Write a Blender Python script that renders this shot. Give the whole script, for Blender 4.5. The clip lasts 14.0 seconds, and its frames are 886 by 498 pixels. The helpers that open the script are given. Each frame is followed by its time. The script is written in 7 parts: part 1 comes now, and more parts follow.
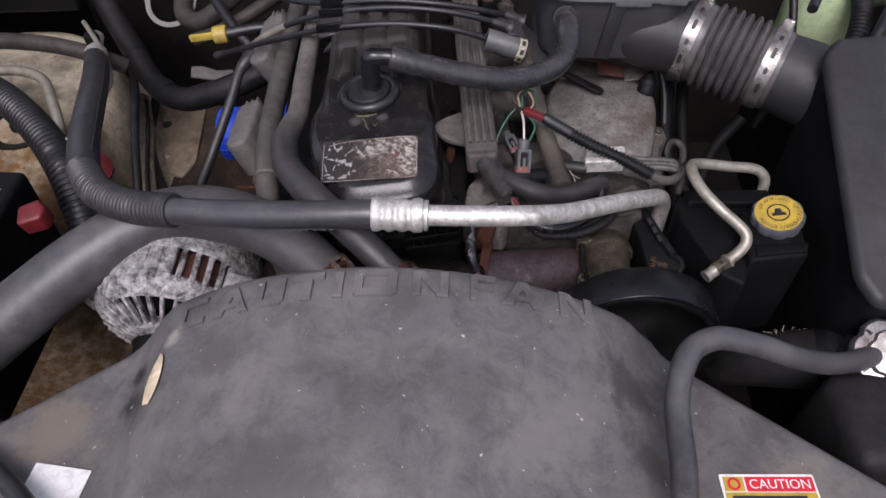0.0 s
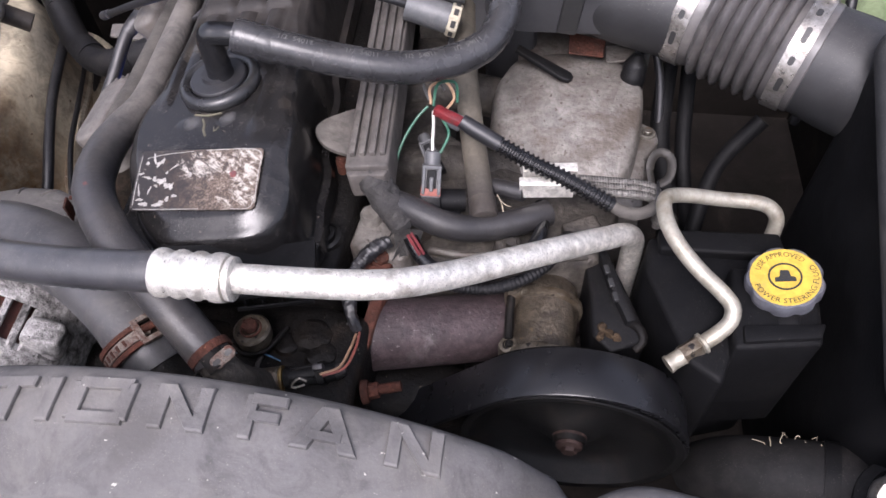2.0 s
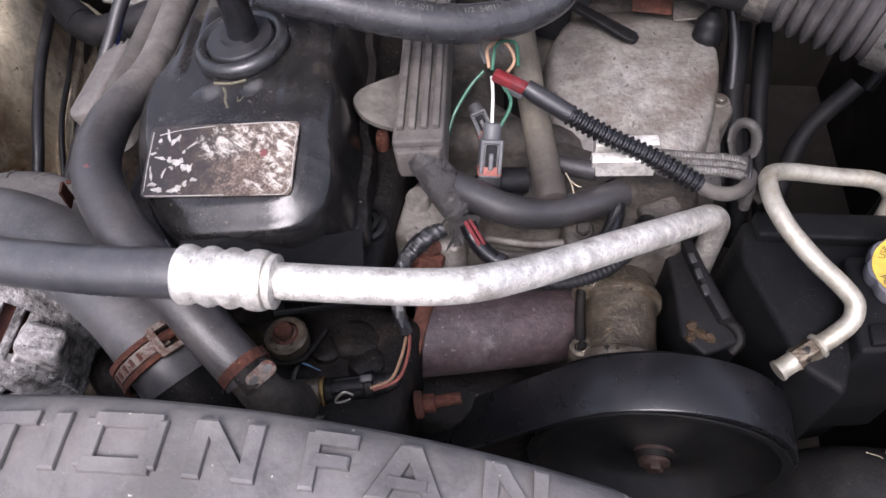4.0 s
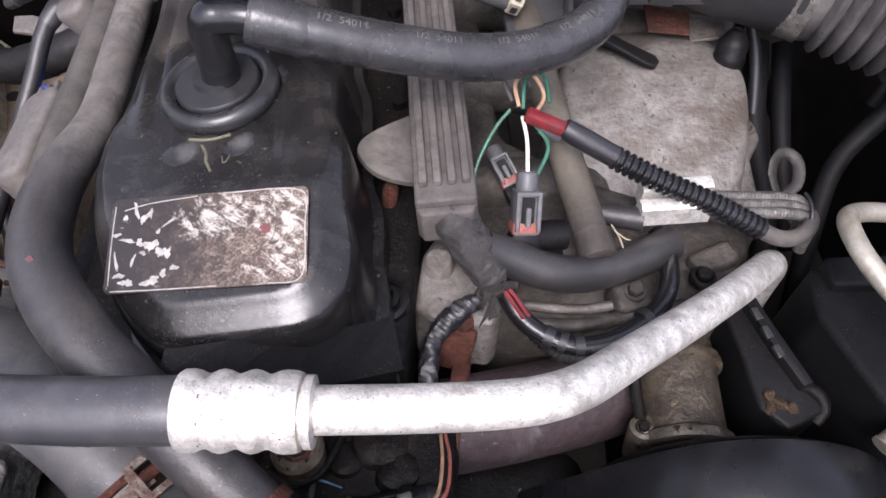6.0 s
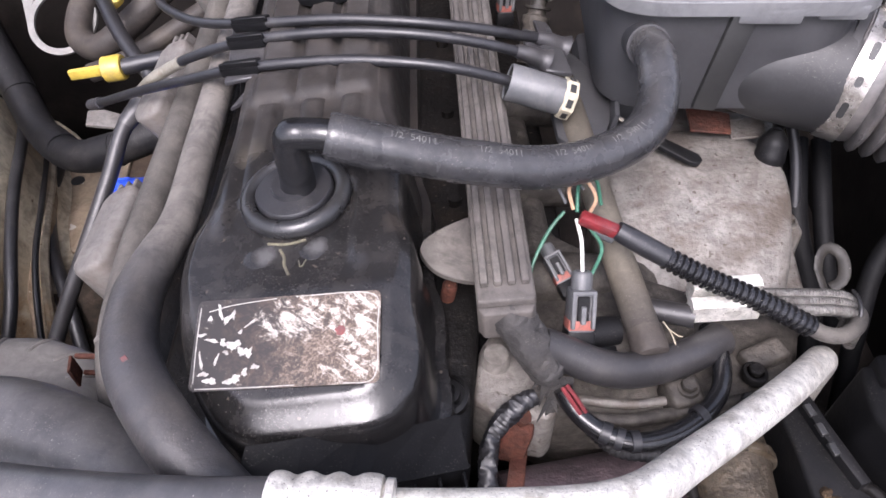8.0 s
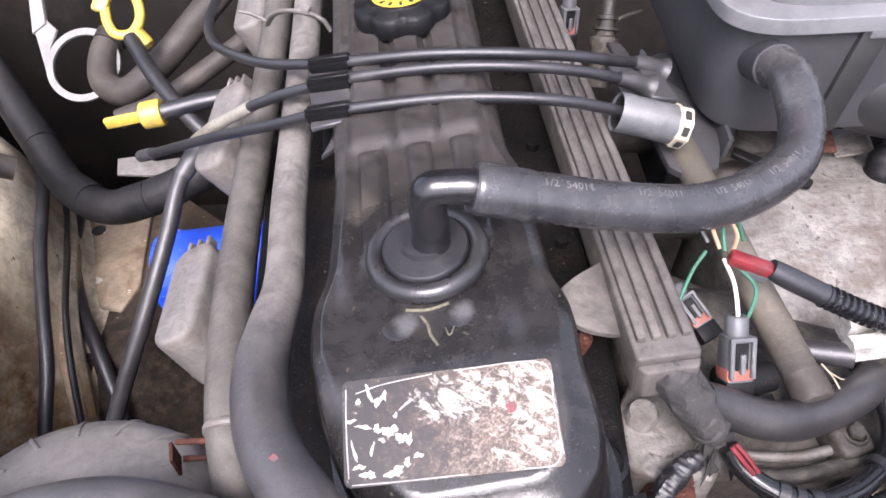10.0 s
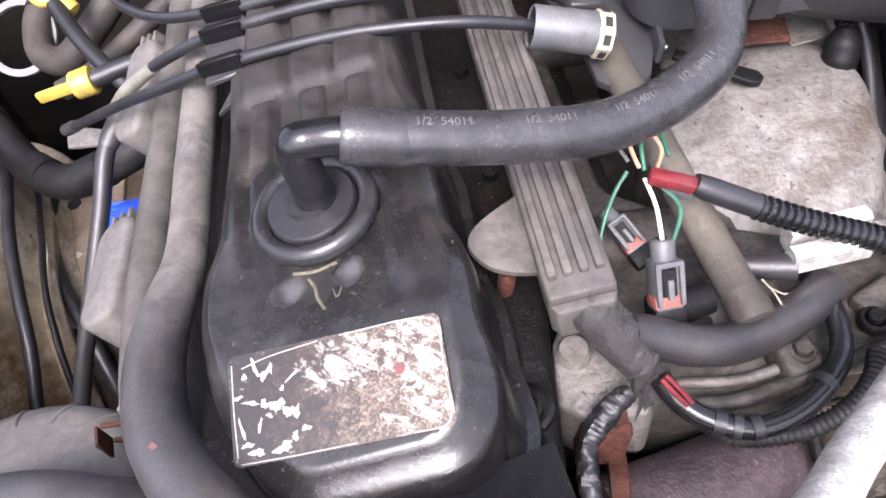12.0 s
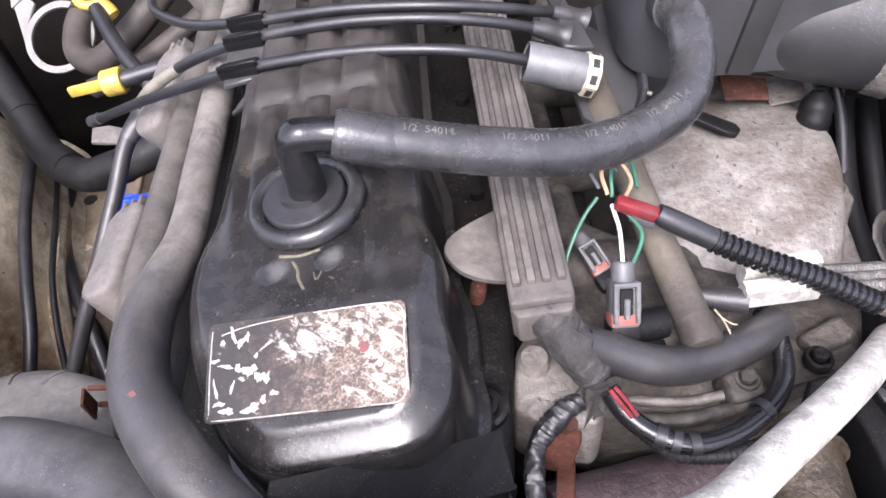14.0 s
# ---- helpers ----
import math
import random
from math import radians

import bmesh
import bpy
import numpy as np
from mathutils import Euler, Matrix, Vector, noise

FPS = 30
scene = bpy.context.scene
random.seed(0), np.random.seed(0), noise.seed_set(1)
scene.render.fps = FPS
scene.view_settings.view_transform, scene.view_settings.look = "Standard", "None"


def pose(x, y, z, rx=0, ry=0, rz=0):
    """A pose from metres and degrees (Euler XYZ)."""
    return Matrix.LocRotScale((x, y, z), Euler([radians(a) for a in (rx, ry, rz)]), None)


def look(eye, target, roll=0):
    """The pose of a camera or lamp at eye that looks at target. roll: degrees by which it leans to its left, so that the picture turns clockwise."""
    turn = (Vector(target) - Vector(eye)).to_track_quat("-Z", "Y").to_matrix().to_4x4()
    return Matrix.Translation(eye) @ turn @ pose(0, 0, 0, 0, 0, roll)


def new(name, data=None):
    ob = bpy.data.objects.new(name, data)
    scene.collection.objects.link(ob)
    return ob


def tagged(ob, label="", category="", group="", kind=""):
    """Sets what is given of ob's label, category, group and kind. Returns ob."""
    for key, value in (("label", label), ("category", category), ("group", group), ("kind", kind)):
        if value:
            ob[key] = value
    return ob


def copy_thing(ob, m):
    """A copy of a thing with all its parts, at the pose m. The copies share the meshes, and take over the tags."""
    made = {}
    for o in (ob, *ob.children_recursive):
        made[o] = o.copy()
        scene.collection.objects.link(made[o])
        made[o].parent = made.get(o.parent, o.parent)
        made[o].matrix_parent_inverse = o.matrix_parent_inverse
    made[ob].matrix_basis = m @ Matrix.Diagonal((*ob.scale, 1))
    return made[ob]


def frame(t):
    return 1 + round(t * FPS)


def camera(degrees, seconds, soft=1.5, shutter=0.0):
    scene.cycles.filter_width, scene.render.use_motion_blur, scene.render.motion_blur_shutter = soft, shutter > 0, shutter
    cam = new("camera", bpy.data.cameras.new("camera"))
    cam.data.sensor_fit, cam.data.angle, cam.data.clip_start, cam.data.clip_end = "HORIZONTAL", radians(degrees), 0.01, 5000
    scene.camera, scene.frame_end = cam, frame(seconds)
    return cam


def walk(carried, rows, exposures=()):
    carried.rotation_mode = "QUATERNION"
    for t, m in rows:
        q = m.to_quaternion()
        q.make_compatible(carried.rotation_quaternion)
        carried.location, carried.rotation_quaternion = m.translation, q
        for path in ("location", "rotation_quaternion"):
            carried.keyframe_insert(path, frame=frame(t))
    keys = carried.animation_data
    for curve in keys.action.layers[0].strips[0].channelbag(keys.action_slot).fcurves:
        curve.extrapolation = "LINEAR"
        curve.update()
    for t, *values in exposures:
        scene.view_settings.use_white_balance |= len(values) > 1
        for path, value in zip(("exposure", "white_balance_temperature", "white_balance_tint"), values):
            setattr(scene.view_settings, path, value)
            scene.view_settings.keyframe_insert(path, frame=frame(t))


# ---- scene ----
cam = camera(63.5, 14.0, soft=1.6)
PATH = [
    (0, (0.0565, 0.0115, 1.5896), (0.0375, 0.6698, 0.8371), 0.44),
    (0.5, (0.0184, 0.0993, 1.5858), (0.0178, 0.7287, 0.8087), 0.69),
    (1, (0.0757, 0.1269, 1.5627), (0.0908, 0.7713, 0.7982), 2.65),
    (1.5, (0.1761, 0.1850, 1.5120), (0.1223, 0.8203, 0.7416), -0.54),
    (2, (0.1993, 0.2198, 1.4882), (0.0890, 0.8102, 0.6887), -3.94),
    (2.5, (0.1888, 0.2248, 1.4894), (0.0705, 0.8102, 0.6873), -4.77),
    (2.7, (0.1829, 0.2291, 1.4856), (0.0650, 0.8123, 0.6818), -5.09),
    (4.8, (0.1174, 0.2900, 1.4157), (0.0336, 0.8435, 0.5872), -3.37),
    (5, (0.1077, 0.2961, 1.4145), (0.0427, 0.8504, 0.5847), -4.68),
    (5.5, (0.0660, 0.3196, 1.3796), (0.0662, 0.8935, 0.5606), 0.06),
    (6, (0.0755, 0.3363, 1.3900), (0.0825, 0.9215, 0.5791), 1.23),
    (6.5, (0.0760, 0.2959, 1.4371), (0.0050, 0.9395, 0.6750), -2.66),
    (7, (0.0685, 0.2974, 1.4494), (-0.0099, 0.9682, 0.7119), -3.14),
    (7.5, (0.0658, 0.3145, 1.4243), (0.0161, 0.9790, 0.6787), -1.57),
    (8, (0.0578, 0.3371, 1.4168), (0.0235, 0.9949, 0.6644), -1.41),
    (8.5, (0.0274, 0.3548, 1.4133), (0.0099, 1.0182, 0.6652), -0.85),
    (9, (-0.0023, 0.3725, 1.4229), (-0.0165, 1.0435, 0.6816), -2.83),
    (9.2, (-0.0136, 0.3748, 1.4114), (-0.0300, 1.0577, 0.6810), -2.14),
    (11.3, (-0.0330, 0.3860, 1.3985), (-0.0174, 1.0075, 0.6152), -5.14),
    (11.5, (-0.0061, 0.3899, 1.3883), (-0.0098, 1.0007, 0.5965), -7.13),
    (12, (0.0385, 0.3982, 1.3875), (-0.0209, 0.9966, 0.5885), -13.16),
    (12.5, (0.0442, 0.3912, 1.3870), (-0.0416, 0.9865, 0.5881), -12.51),
    (13, (0.0259, 0.3717, 1.4029), (-0.0847, 0.9786, 0.6159), -12.22),
    (13.5, (0.0310, 0.3617, 1.4072), (-0.0678, 0.9920, 0.6371), -10.40),
    (14, (0.0548, 0.3621, 1.3957), (-0.0107, 1.0095, 0.6364), -7.65),
]
EXPOSURES = [(0.0, 0.42), (0.5, 0.99), (1.0, 1.17), (1.5, 1.37), (2.5, 1.47), (5.0, 1.52), (6.5, 1.50), (7.5, 1.73), (8.5, 1.98), (9.2, 2.13), (11.5, 2.3), (12.5, 2.25), (14.0, 2.25)]
walk(cam, [(t, look(eye, target, roll)) for t, eye, target, roll in PATH], [(t, stops, 6150, 21) for t, stops in EXPOSURES])

# ---- world, sun, exposure ----
world = bpy.data.worlds.new("sky")
scene.world = world
world.use_nodes = True
wn, wl = world.node_tree.nodes, world.node_tree.links
sky = wn.new("ShaderNodeTexSky")
sky.sky_type, sky.sun_disc = "NISHITA", False
sky.sun_elevation, sky.sun_rotation = radians(54), radians(188)
sky.air_density, sky.dust_density, sky.ozone_density = 1.0, 4.0, 1.0
haze = wn.new("ShaderNodeHueSaturation")
haze.inputs["Saturation"].default_value = 0.5   # thin overcast
wl.new(sky.outputs[0], haze.inputs["Color"])
wl.new(haze.outputs[0], wn["Background"].inputs[0])
wn["Background"].inputs[1].default_value = 0.13
sun = new("sun", bpy.data.lights.new("sun", "SUN"))
sun.data.energy, sun.data.angle, sun.data.color = 1.3, radians(30), (1.0, 0.97, 0.94)
sun.matrix_world = look((-0.23, -1.0, 3.2), (0, 0.6, 1.0))

# ---- materials ----
def mat(name, base, rough=0.5, metal=0.0, dust=None, dust_amount=0.0, scale=40.0, bump=0.15, grain=300.0, spots=None,
        spot_amount=0.0, spot_scale=120.0, var=0.25, updust=0.0, rvar=0.15, spec=0.5, specks=0.55, grade=None, mottle=0.35, stains=()):
    """A worn surface: colour varied at two scales, patches of dust or rust, specks, grain in relief."""
    m = bpy.data.materials.new(name)
    m.use_nodes = True
    n, l = m.node_tree.nodes, m.node_tree.links
    bsdf = n["Principled BSDF"]
    bsdf.inputs["Metallic"].default_value = metal
    bsdf.inputs["Specular IOR Level"].default_value = spec
    tc = n.new("ShaderNodeTexCoord")
    def noisy(s, detail=6.0, rgh=0.6, dist=0.0):
        t = n.new("ShaderNodeTexNoise")
        t.inputs["Scale"].default_value, t.inputs["Detail"].default_value = s, detail
        t.inputs["Roughness"].default_value, t.inputs["Distortion"].default_value = rgh, dist
        l.new(tc.outputs["Object"], t.inputs["Vector"])
        return t.outputs["Fac"]
    def ramp(x, a, b):
        r = n.new("ShaderNodeMapRange")
        r.inputs["From Min"].default_value, r.inputs["From Max"].default_value = a, b
        r.interpolation_type = "SMOOTHSTEP"
        l.new(x, r.inputs["Value"])
        return r.outputs["Result"]
    def mix(f, a, b):
        x = n.new("ShaderNodeMix")
        x.data_type = "RGBA"
        for sock, v in ((0, f), (6, a), (7, b)):
            if isinstance(v, tuple):
                x.inputs[sock].default_value = (*v, 1) if len(v) == 3 else v
            elif isinstance(v, float):
                x.inputs[sock].default_value = v
            else:
                l.new(v, x.inputs[sock])
        return x.outputs[2]
    def times(a, k):
        x = n.new("ShaderNodeMath")
        x.operation = "MULTIPLY"
        l.new(a, x.inputs[0])
        if isinstance(k, float):
            x.inputs[1].default_value = k
        else:
            l.new(k, x.inputs[1])
        return x.outputs[0]
    lo, hi = tuple(c * (1 - var) for c in base), tuple(min(1, c * (1 + var)) for c in base)
    col = mix(ramp(noisy(scale), 0.3, 0.7), lo, hi)
    col = mix(times(ramp(noisy(grain), 0.35, 0.75), var), col, hi)
    graded = None
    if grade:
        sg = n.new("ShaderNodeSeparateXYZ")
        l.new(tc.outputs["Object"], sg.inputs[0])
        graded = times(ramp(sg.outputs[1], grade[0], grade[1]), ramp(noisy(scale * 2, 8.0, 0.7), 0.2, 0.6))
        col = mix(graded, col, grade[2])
    if mottle:
        col = mix(times(ramp(noisy(scale * 2.3, 10.0, 0.75, 0.8), 0.42, 0.64), mottle), col, tuple(c * 0.35 for c in base))
    dmask = None
    if dust:
        dmask = times(ramp(noisy(scale * 0.6, 8.0, 0.7, 0.4), 0.62 - 0.4 * dust_amount, 0.78 - 0.15 * dust_amount), min(1.0, 0.35 + dust_amount))
        col = mix(dmask, col, dust)
        if updust:
            geo = n.new("ShaderNodeNewGeometry")
            sep = n.new("ShaderNodeSeparateXYZ")
            l.new(geo.outputs["Normal"], sep.inputs[0])
            up = times(times(ramp(sep.outputs[2], 0.3, 1.0), ramp(noisy(scale * 1.7, 8.0, 0.75), 0.25, 0.8)), updust)
            col = mix(up, col, dust)
    for cx, cy, rad, stain in stains:
        away = n.new("ShaderNodeVectorMath")
        away.operation = "DISTANCE"
        flat = n.new("ShaderNodeVectorMath")
        flat.operation = "MULTIPLY"
        flat.inputs[1].default_value = (1, 1, 0)
        l.new(tc.outputs["Object"], flat.inputs[0])
        l.new(flat.outputs[0], away.inputs[0])
        away.inputs[1].default_value = (cx, cy, 0)
        ragged = n.new("ShaderNodeMath")
        ragged.operation = "MULTIPLY_ADD"
        l.new(noisy(45.0, 8.0, 0.7), ragged.inputs[0])
        ragged.inputs[1].default_value = rad * 2.2
        l.new(away.outputs["Value"], ragged.inputs[2])
        col = mix(times(ramp(ragged.outputs[0], rad * 2.1, rad * 1.3), 0.85), col, stain)
    if spots:
        s = ramp(noisy(spot_scale, 3.0, 0.5), 0.72 - 0.2 * spot_amount, 0.75 - 0.2 * spot_amount)
        col = mix(s, col, spots)
    if specks:
        geo2 = n.new("ShaderNodeNewGeometry")
        sep2 = n.new("ShaderNodeSeparateXYZ")
        l.new(geo2.outputs["Normal"], sep2.inputs[0])
        grit = times(ramp(noisy(1300.0, 2.0, 0.5), 0.63, 0.72), ramp(noisy(45.0, 5.0), 0.40, 0.62))
        col = mix(times(times(grit, ramp(sep2.outputs[2], -0.1, 0.6)), specks * 0.6), col, (0.26, 0.235, 0.205))
        fleck = times(ramp(noisy(700.0, 1.0, 0.4), 0.765, 0.80), ramp(noisy(22.0, 4.0), 0.46, 0.66))
        col = mix(times(times(fleck, ramp(sep2.outputs[2], 0.1, 0.6)), specks * 0.8), col, (0.42, 0.40, 0.37))
    l.new(col, bsdf.inputs["Base Color"])
    rr = n.new("ShaderNodeMapRange")
    rr.inputs["To Min"].default_value, rr.inputs["To Max"].default_value = max(0.05, rough - rvar), min(1, rough + rvar)
    l.new(noisy(scale * 1.3), rr.inputs["Value"])
    rgh = rr.outputs[0]
    if graded:
        dry = n.new("ShaderNodeMath")
        dry.operation, dry.use_clamp = "MULTIPLY_ADD", True
        l.new(graded, dry.inputs[0])
        dry.inputs[1].default_value = 0.4
        l.new(rgh, dry.inputs[2])
        rgh = dry.outputs[0]
    l.new(rgh, bsdf.inputs["Roughness"])
    if bump:
        bp = n.new("ShaderNodeBump")
        bp.inputs["Strength"].default_value, bp.inputs["Distance"].default_value = bump, 0.001
        l.new(noisy(grain, 4.0), bp.inputs["Height"])
        if bump >= 0.6:
            lump = n.new("ShaderNodeBump")
            lump.inputs["Strength"].default_value, lump.inputs["Distance"].default_value = 0.6, 0.0022
            l.new(noisy(scale * 2.2, 5.0, 0.6), lump.inputs["Height"])
            l.new(lump.outputs[0], bp.inputs["Normal"])
        l.new(bp.outputs[0], bsdf.inputs["Normal"])
    return m


DUST = (0.20, 0.18, 0.155)
GREY = (0.16, 0.155, 0.15)
M_SHROUD = mat("shroud_plastic", (0.098, 0.094, 0.094), 0.6, dust=(0.175, 0.163, 0.15), dust_amount=0.45, scale=16, bump=0.35, grain=380, spec=0.35,
               spots=(0.42, 0.40, 0.36), spot_amount=0.03, spot_scale=150, updust=0.3, mottle=0.6, specks=0.8,
               stains=((0.192, 0.300, 0.034, (0.036, 0.035, 0.035)), (0.205, 0.250, 0.026, (0.05, 0.048, 0.046)), (-0.200, 0.312, 0.012, (0.012, 0.011, 0.011)), (-0.198, 0.286, 0.018, (0.02, 0.018, 0.017)),
                       (-0.168, 0.330, 0.012, (0.30, 0.28, 0.24)), (0.120, 0.240, 0.05, (0.17, 0.16, 0.15)), (-0.06, 0.20, 0.06, (0.075, 0.07, 0.067)), (0.29, 0.33, 0.02, (0.06, 0.057, 0.054)),
                       (-0.26, 0.27, 0.05, (0.17, 0.14, 0.11)), (0.02, 0.335, 0.03, (0.075, 0.07, 0.067)), (-0.12, 0.30, 0.03, (0.085, 0.078, 0.072)), (0.33, 0.25, 0.04, (0.17, 0.15, 0.125))))
M_PLASTIC = mat("black_plastic", (0.0060, 0.0060, 0.0066), 0.48, spec=0.16, dust=(0.017, 0.0155, 0.014), dust_amount=0.25, scale=25, bump=0.2, grain=380, updust=0.25)
M_BOX = mat("airbox_plastic", (0.034, 0.034, 0.036), 0.5, spec=0.36, dust=(0.068, 0.065, 0.063), dust_amount=0.22, scale=12, bump=0.2, grain=350, updust=0.4, mottle=0.25)
M_LID = mat("lid_plastic", (0.100, 0.101, 0.104), 0.5, dust=(0.17, 0.165, 0.16), dust_amount=0.3, scale=14, bump=0.2, grain=350, updust=0.3)
M_RUBBER = mat("hose_rubber", (0.040, 0.040, 0.044), 0.34, dust=(0.12, 0.113, 0.107), dust_amount=0.25, scale=35, bump=0.14, grain=420, updust=0.4, specks=0.8, mottle=0.25)
M_BLACKRUB = mat("black_rubber", (0.014, 0.014, 0.016), 0.40, dust=(0.06, 0.056, 0.053), dust_amount=0.2, scale=30, bump=0.15, grain=400, updust=0.25)
M_DUSTHOSE = mat("dusty_hose", (0.06, 0.055, 0.05), 0.68, spec=0.3, dust=(0.13, 0.117, 0.10), dust_amount=0.4, scale=22, mottle=0.55, bump=0.6, grain=350, updust=0.6)
M_HEATER = mat("heater_rubber", (0.031, 0.030, 0.032), 0.45, dust=(0.085, 0.075, 0.066), dust_amount=0.42, scale=30, mottle=0.5, bump=0.35, grain=400, updust=0.3, grade=(0.55, 0.64, (0.150, 0.135, 0.120)))
M_COVER = mat("cover_enamel", (0.0082, 0.0079, 0.0082), 0.235, rvar=0.09, dust=(0.041, 0.0375, 0.035), spec=0.44, dust_amount=0.40, scale=30, bump=0.12, grain=260,
              spots=(0.06, 0.05, 0.04), spot_amount=0.12, spot_scale=240, updust=0.42, specks=0.4, mottle=0.6, grade=(0.64, 0.71, (0.028, 0.0225, 0.0185)),
              stains=((-0.0495, 0.581, 0.0075, (0.085, 0.083, 0.082)), (-0.0219, 0.585, 0.0075, (0.085, 0.083, 0.082)), (-0.035, 0.597, 0.006, (0.05, 0.045, 0.030)), (-0.075, 0.66, 0.014, (0.05, 0.044, 0.036)), (0.02, 0.66, 0.016, (0.042, 0.036, 0.030)), (0.0, 0.545, 0.02, (0.022, 0.019, 0.017)), (0.022, 0.60, 0.012, (0.030, 0.026, 0.023))))
M_GLOSS = mat("glossy_rubber", (0.009, 0.009, 0.010), 0.22, dust=(0.05, 0.048, 0.046), dust_amount=0.15, scale=60, bump=0.08, grain=500, rvar=0.08)
M_CHALK = mat("chalk_mark", (0.13, 0.118, 0.075), 0.8, dust=(0.04, 0.036, 0.028), dust_amount=0.55, scale=300, bump=0.2)
M_ALU = mat("bare_aluminium", (0.70, 0.675, 0.62), 0.42, 0.55, dust=(0.26, 0.225, 0.18), dust_amount=0.30, scale=110, bump=0.55, grain=750,
            spots=(0.12, 0.10, 0.08), spot_amount=0.30, spot_scale=950, var=0.28, mottle=0.42)
M_CAST = mat("cast_aluminium", (0.190, 0.177, 0.160), 0.55, 0.25, dust=(0.070, 0.055, 0.042), dust_amount=0.62, scale=42, bump=1.0, grain=200,
             spots=(0.07, 0.058, 0.046), spot_amount=0.38, spot_scale=190, var=0.28, mottle=0.5)
M_ALT = mat("oxidised_alternator", (0.42, 0.405, 0.395), 0.62, 0.3, spec=0.3, dust=(0.022, 0.020, 0.019), dust_amount=0.62, scale=150, bump=0.9, grain=260, var=0.35, mottle=0.5,
            spots=(0.02, 0.018, 0.017), spot_amount=0.30, spot_scale=520)
M_RAIL = mat("dusty_rail", (0.078, 0.070, 0.064), 0.7, spec=0.3, dust=(0.165, 0.15, 0.13), dust_amount=0.42, scale=24, bump=0.35, grain=320, var=0.25, mottle=0.6)
M_RUST = mat("rusty_iron", (0.080, 0.029, 0.019), 0.85, spec=0.25, dust=(0.030, 0.016, 0.012), dust_amount=0.45, scale=80, bump=0.8, grain=320, var=0.4, mottle=0.6, spots=(0.16, 0.07, 0.04), spot_amount=0.2, spot_scale=260)
M_PIPE = mat("purple_rust", (0.046, 0.031, 0.033), 0.65, dust=(0.16, 0.145, 0.14), dust_amount=0.18, scale=70, bump=0.6, grain=300, var=0.4, mottle=0.6, spots=(0.14, 0.12, 0.12), spot_amount=0.2, spot_scale=330)
M_GRIME = mat("grimy_casting", (0.075, 0.066, 0.056), 0.6, 0.2, spec=0.3, dust=(0.018, 0.016, 0.014), dust_amount=0.55, scale=48, bump=0.9, grain=240, var=0.45, mottle=0.6)
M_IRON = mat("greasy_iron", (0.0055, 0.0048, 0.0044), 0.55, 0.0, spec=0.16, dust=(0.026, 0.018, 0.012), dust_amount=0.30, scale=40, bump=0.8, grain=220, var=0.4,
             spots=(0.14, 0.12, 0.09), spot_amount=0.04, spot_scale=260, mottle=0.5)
M_PUMP = mat("stained_casting", (0.15, 0.128, 0.098), 0.42, 0.55, dust=(0.05, 0.032, 0.016), dust_amount=0.55, scale=60, bump=0.7, grain=260, var=0.35, mottle=0.6,
             spots=(0.012, 0.010, 0.009), spot_amount=0.4, spot_scale=220)
M_PAINT = mat("cream_paint", (0.53, 0.465, 0.345), 0.42, spec=0.4, dust=(0.06, 0.032, 0.014), dust_amount=0.42, scale=20, bump=0.2, grain=160, var=0.18,
              spots=(0.09, 0.05, 0.03), spot_amount=0.14, spot_scale=80, mottle=0.6, grade=(0.95, 0.80, (0.15, 0.075, 0.02)))
# dirty paint; the grade to near black paints in the shade of the void below
M_DIRTSHADE = mat("dirty_shaded_paint", (0.085, 0.062, 0.044), 0.7, spec=0.2, dust=(0.035, 0.026, 0.020), dust_amount=0.5, scale=26, bump=0.3, grain=200, var=0.3,
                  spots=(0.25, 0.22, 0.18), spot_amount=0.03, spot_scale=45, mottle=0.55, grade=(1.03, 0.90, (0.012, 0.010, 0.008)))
M_YELLOW = mat("yellow_plastic", (0.47, 0.34, 0.055), 0.45, dust=(0.22, 0.17, 0.08), dust_amount=0.3, scale=70, bump=0.1, grain=300, var=0.12)
M_YELDECAL = mat("yellow_decal", (0.50, 0.345, 0.045), 0.45, dust=(0.29, 0.205, 0.06), dust_amount=0.3, scale=60, bump=0.05, var=0.1)
M_BLUE = mat("blue_plastic", (0.012, 0.06, 0.5), 0.4, dust=(0.06, 0.08, 0.2), dust_amount=0.2, scale=50, bump=0.1, var=0.15)
M_RED = mat("red_plastic", (0.135, 0.012, 0.015), 0.45, dust=(0.08, 0.03, 0.03), dust_amount=0.35, scale=90, bump=0.1, var=0.3)
M_SALMON = mat("salmon_seal", (0.33, 0.10, 0.075), 0.55, dust=(0.10, 0.05, 0.04), dust_amount=0.45, scale=120, bump=0.2, var=0.3, mottle=0.5)
M_CLOUDY = mat("cloudy_plastic", (0.130, 0.120, 0.110), 0.6, dust=(0.085, 0.068, 0.056), dust_amount=0.45, scale=40, bump=0.4, grain=260, var=0.25, mottle=0.55)
M_GREY = mat("grey_plastic", (0.075, 0.077, 0.08), 0.5, dust=(0.2, 0.19, 0.18), dust_amount=0.2, scale=40, bump=0.15, grain=400, updust=0.3)
M_IVORY = mat("ivory_clip", (0.40, 0.36, 0.27), 0.5, dust=(0.18, 0.15, 0.11), dust_amount=0.3, scale=70, bump=0.15, var=0.15)
M_WHITE = mat("white_metal", (0.17, 0.163, 0.152), 0.6, dust=(0.3, 0.26, 0.2), dust_amount=0.25, scale=40, bump=0.15, var=0.1)
M_PAPER = mat("white_sticker", (0.78, 0.77, 0.74), 0.5, dust=(0.5, 0.47, 0.42), dust_amount=0.1, scale=40, bump=0.05, var=0.05)
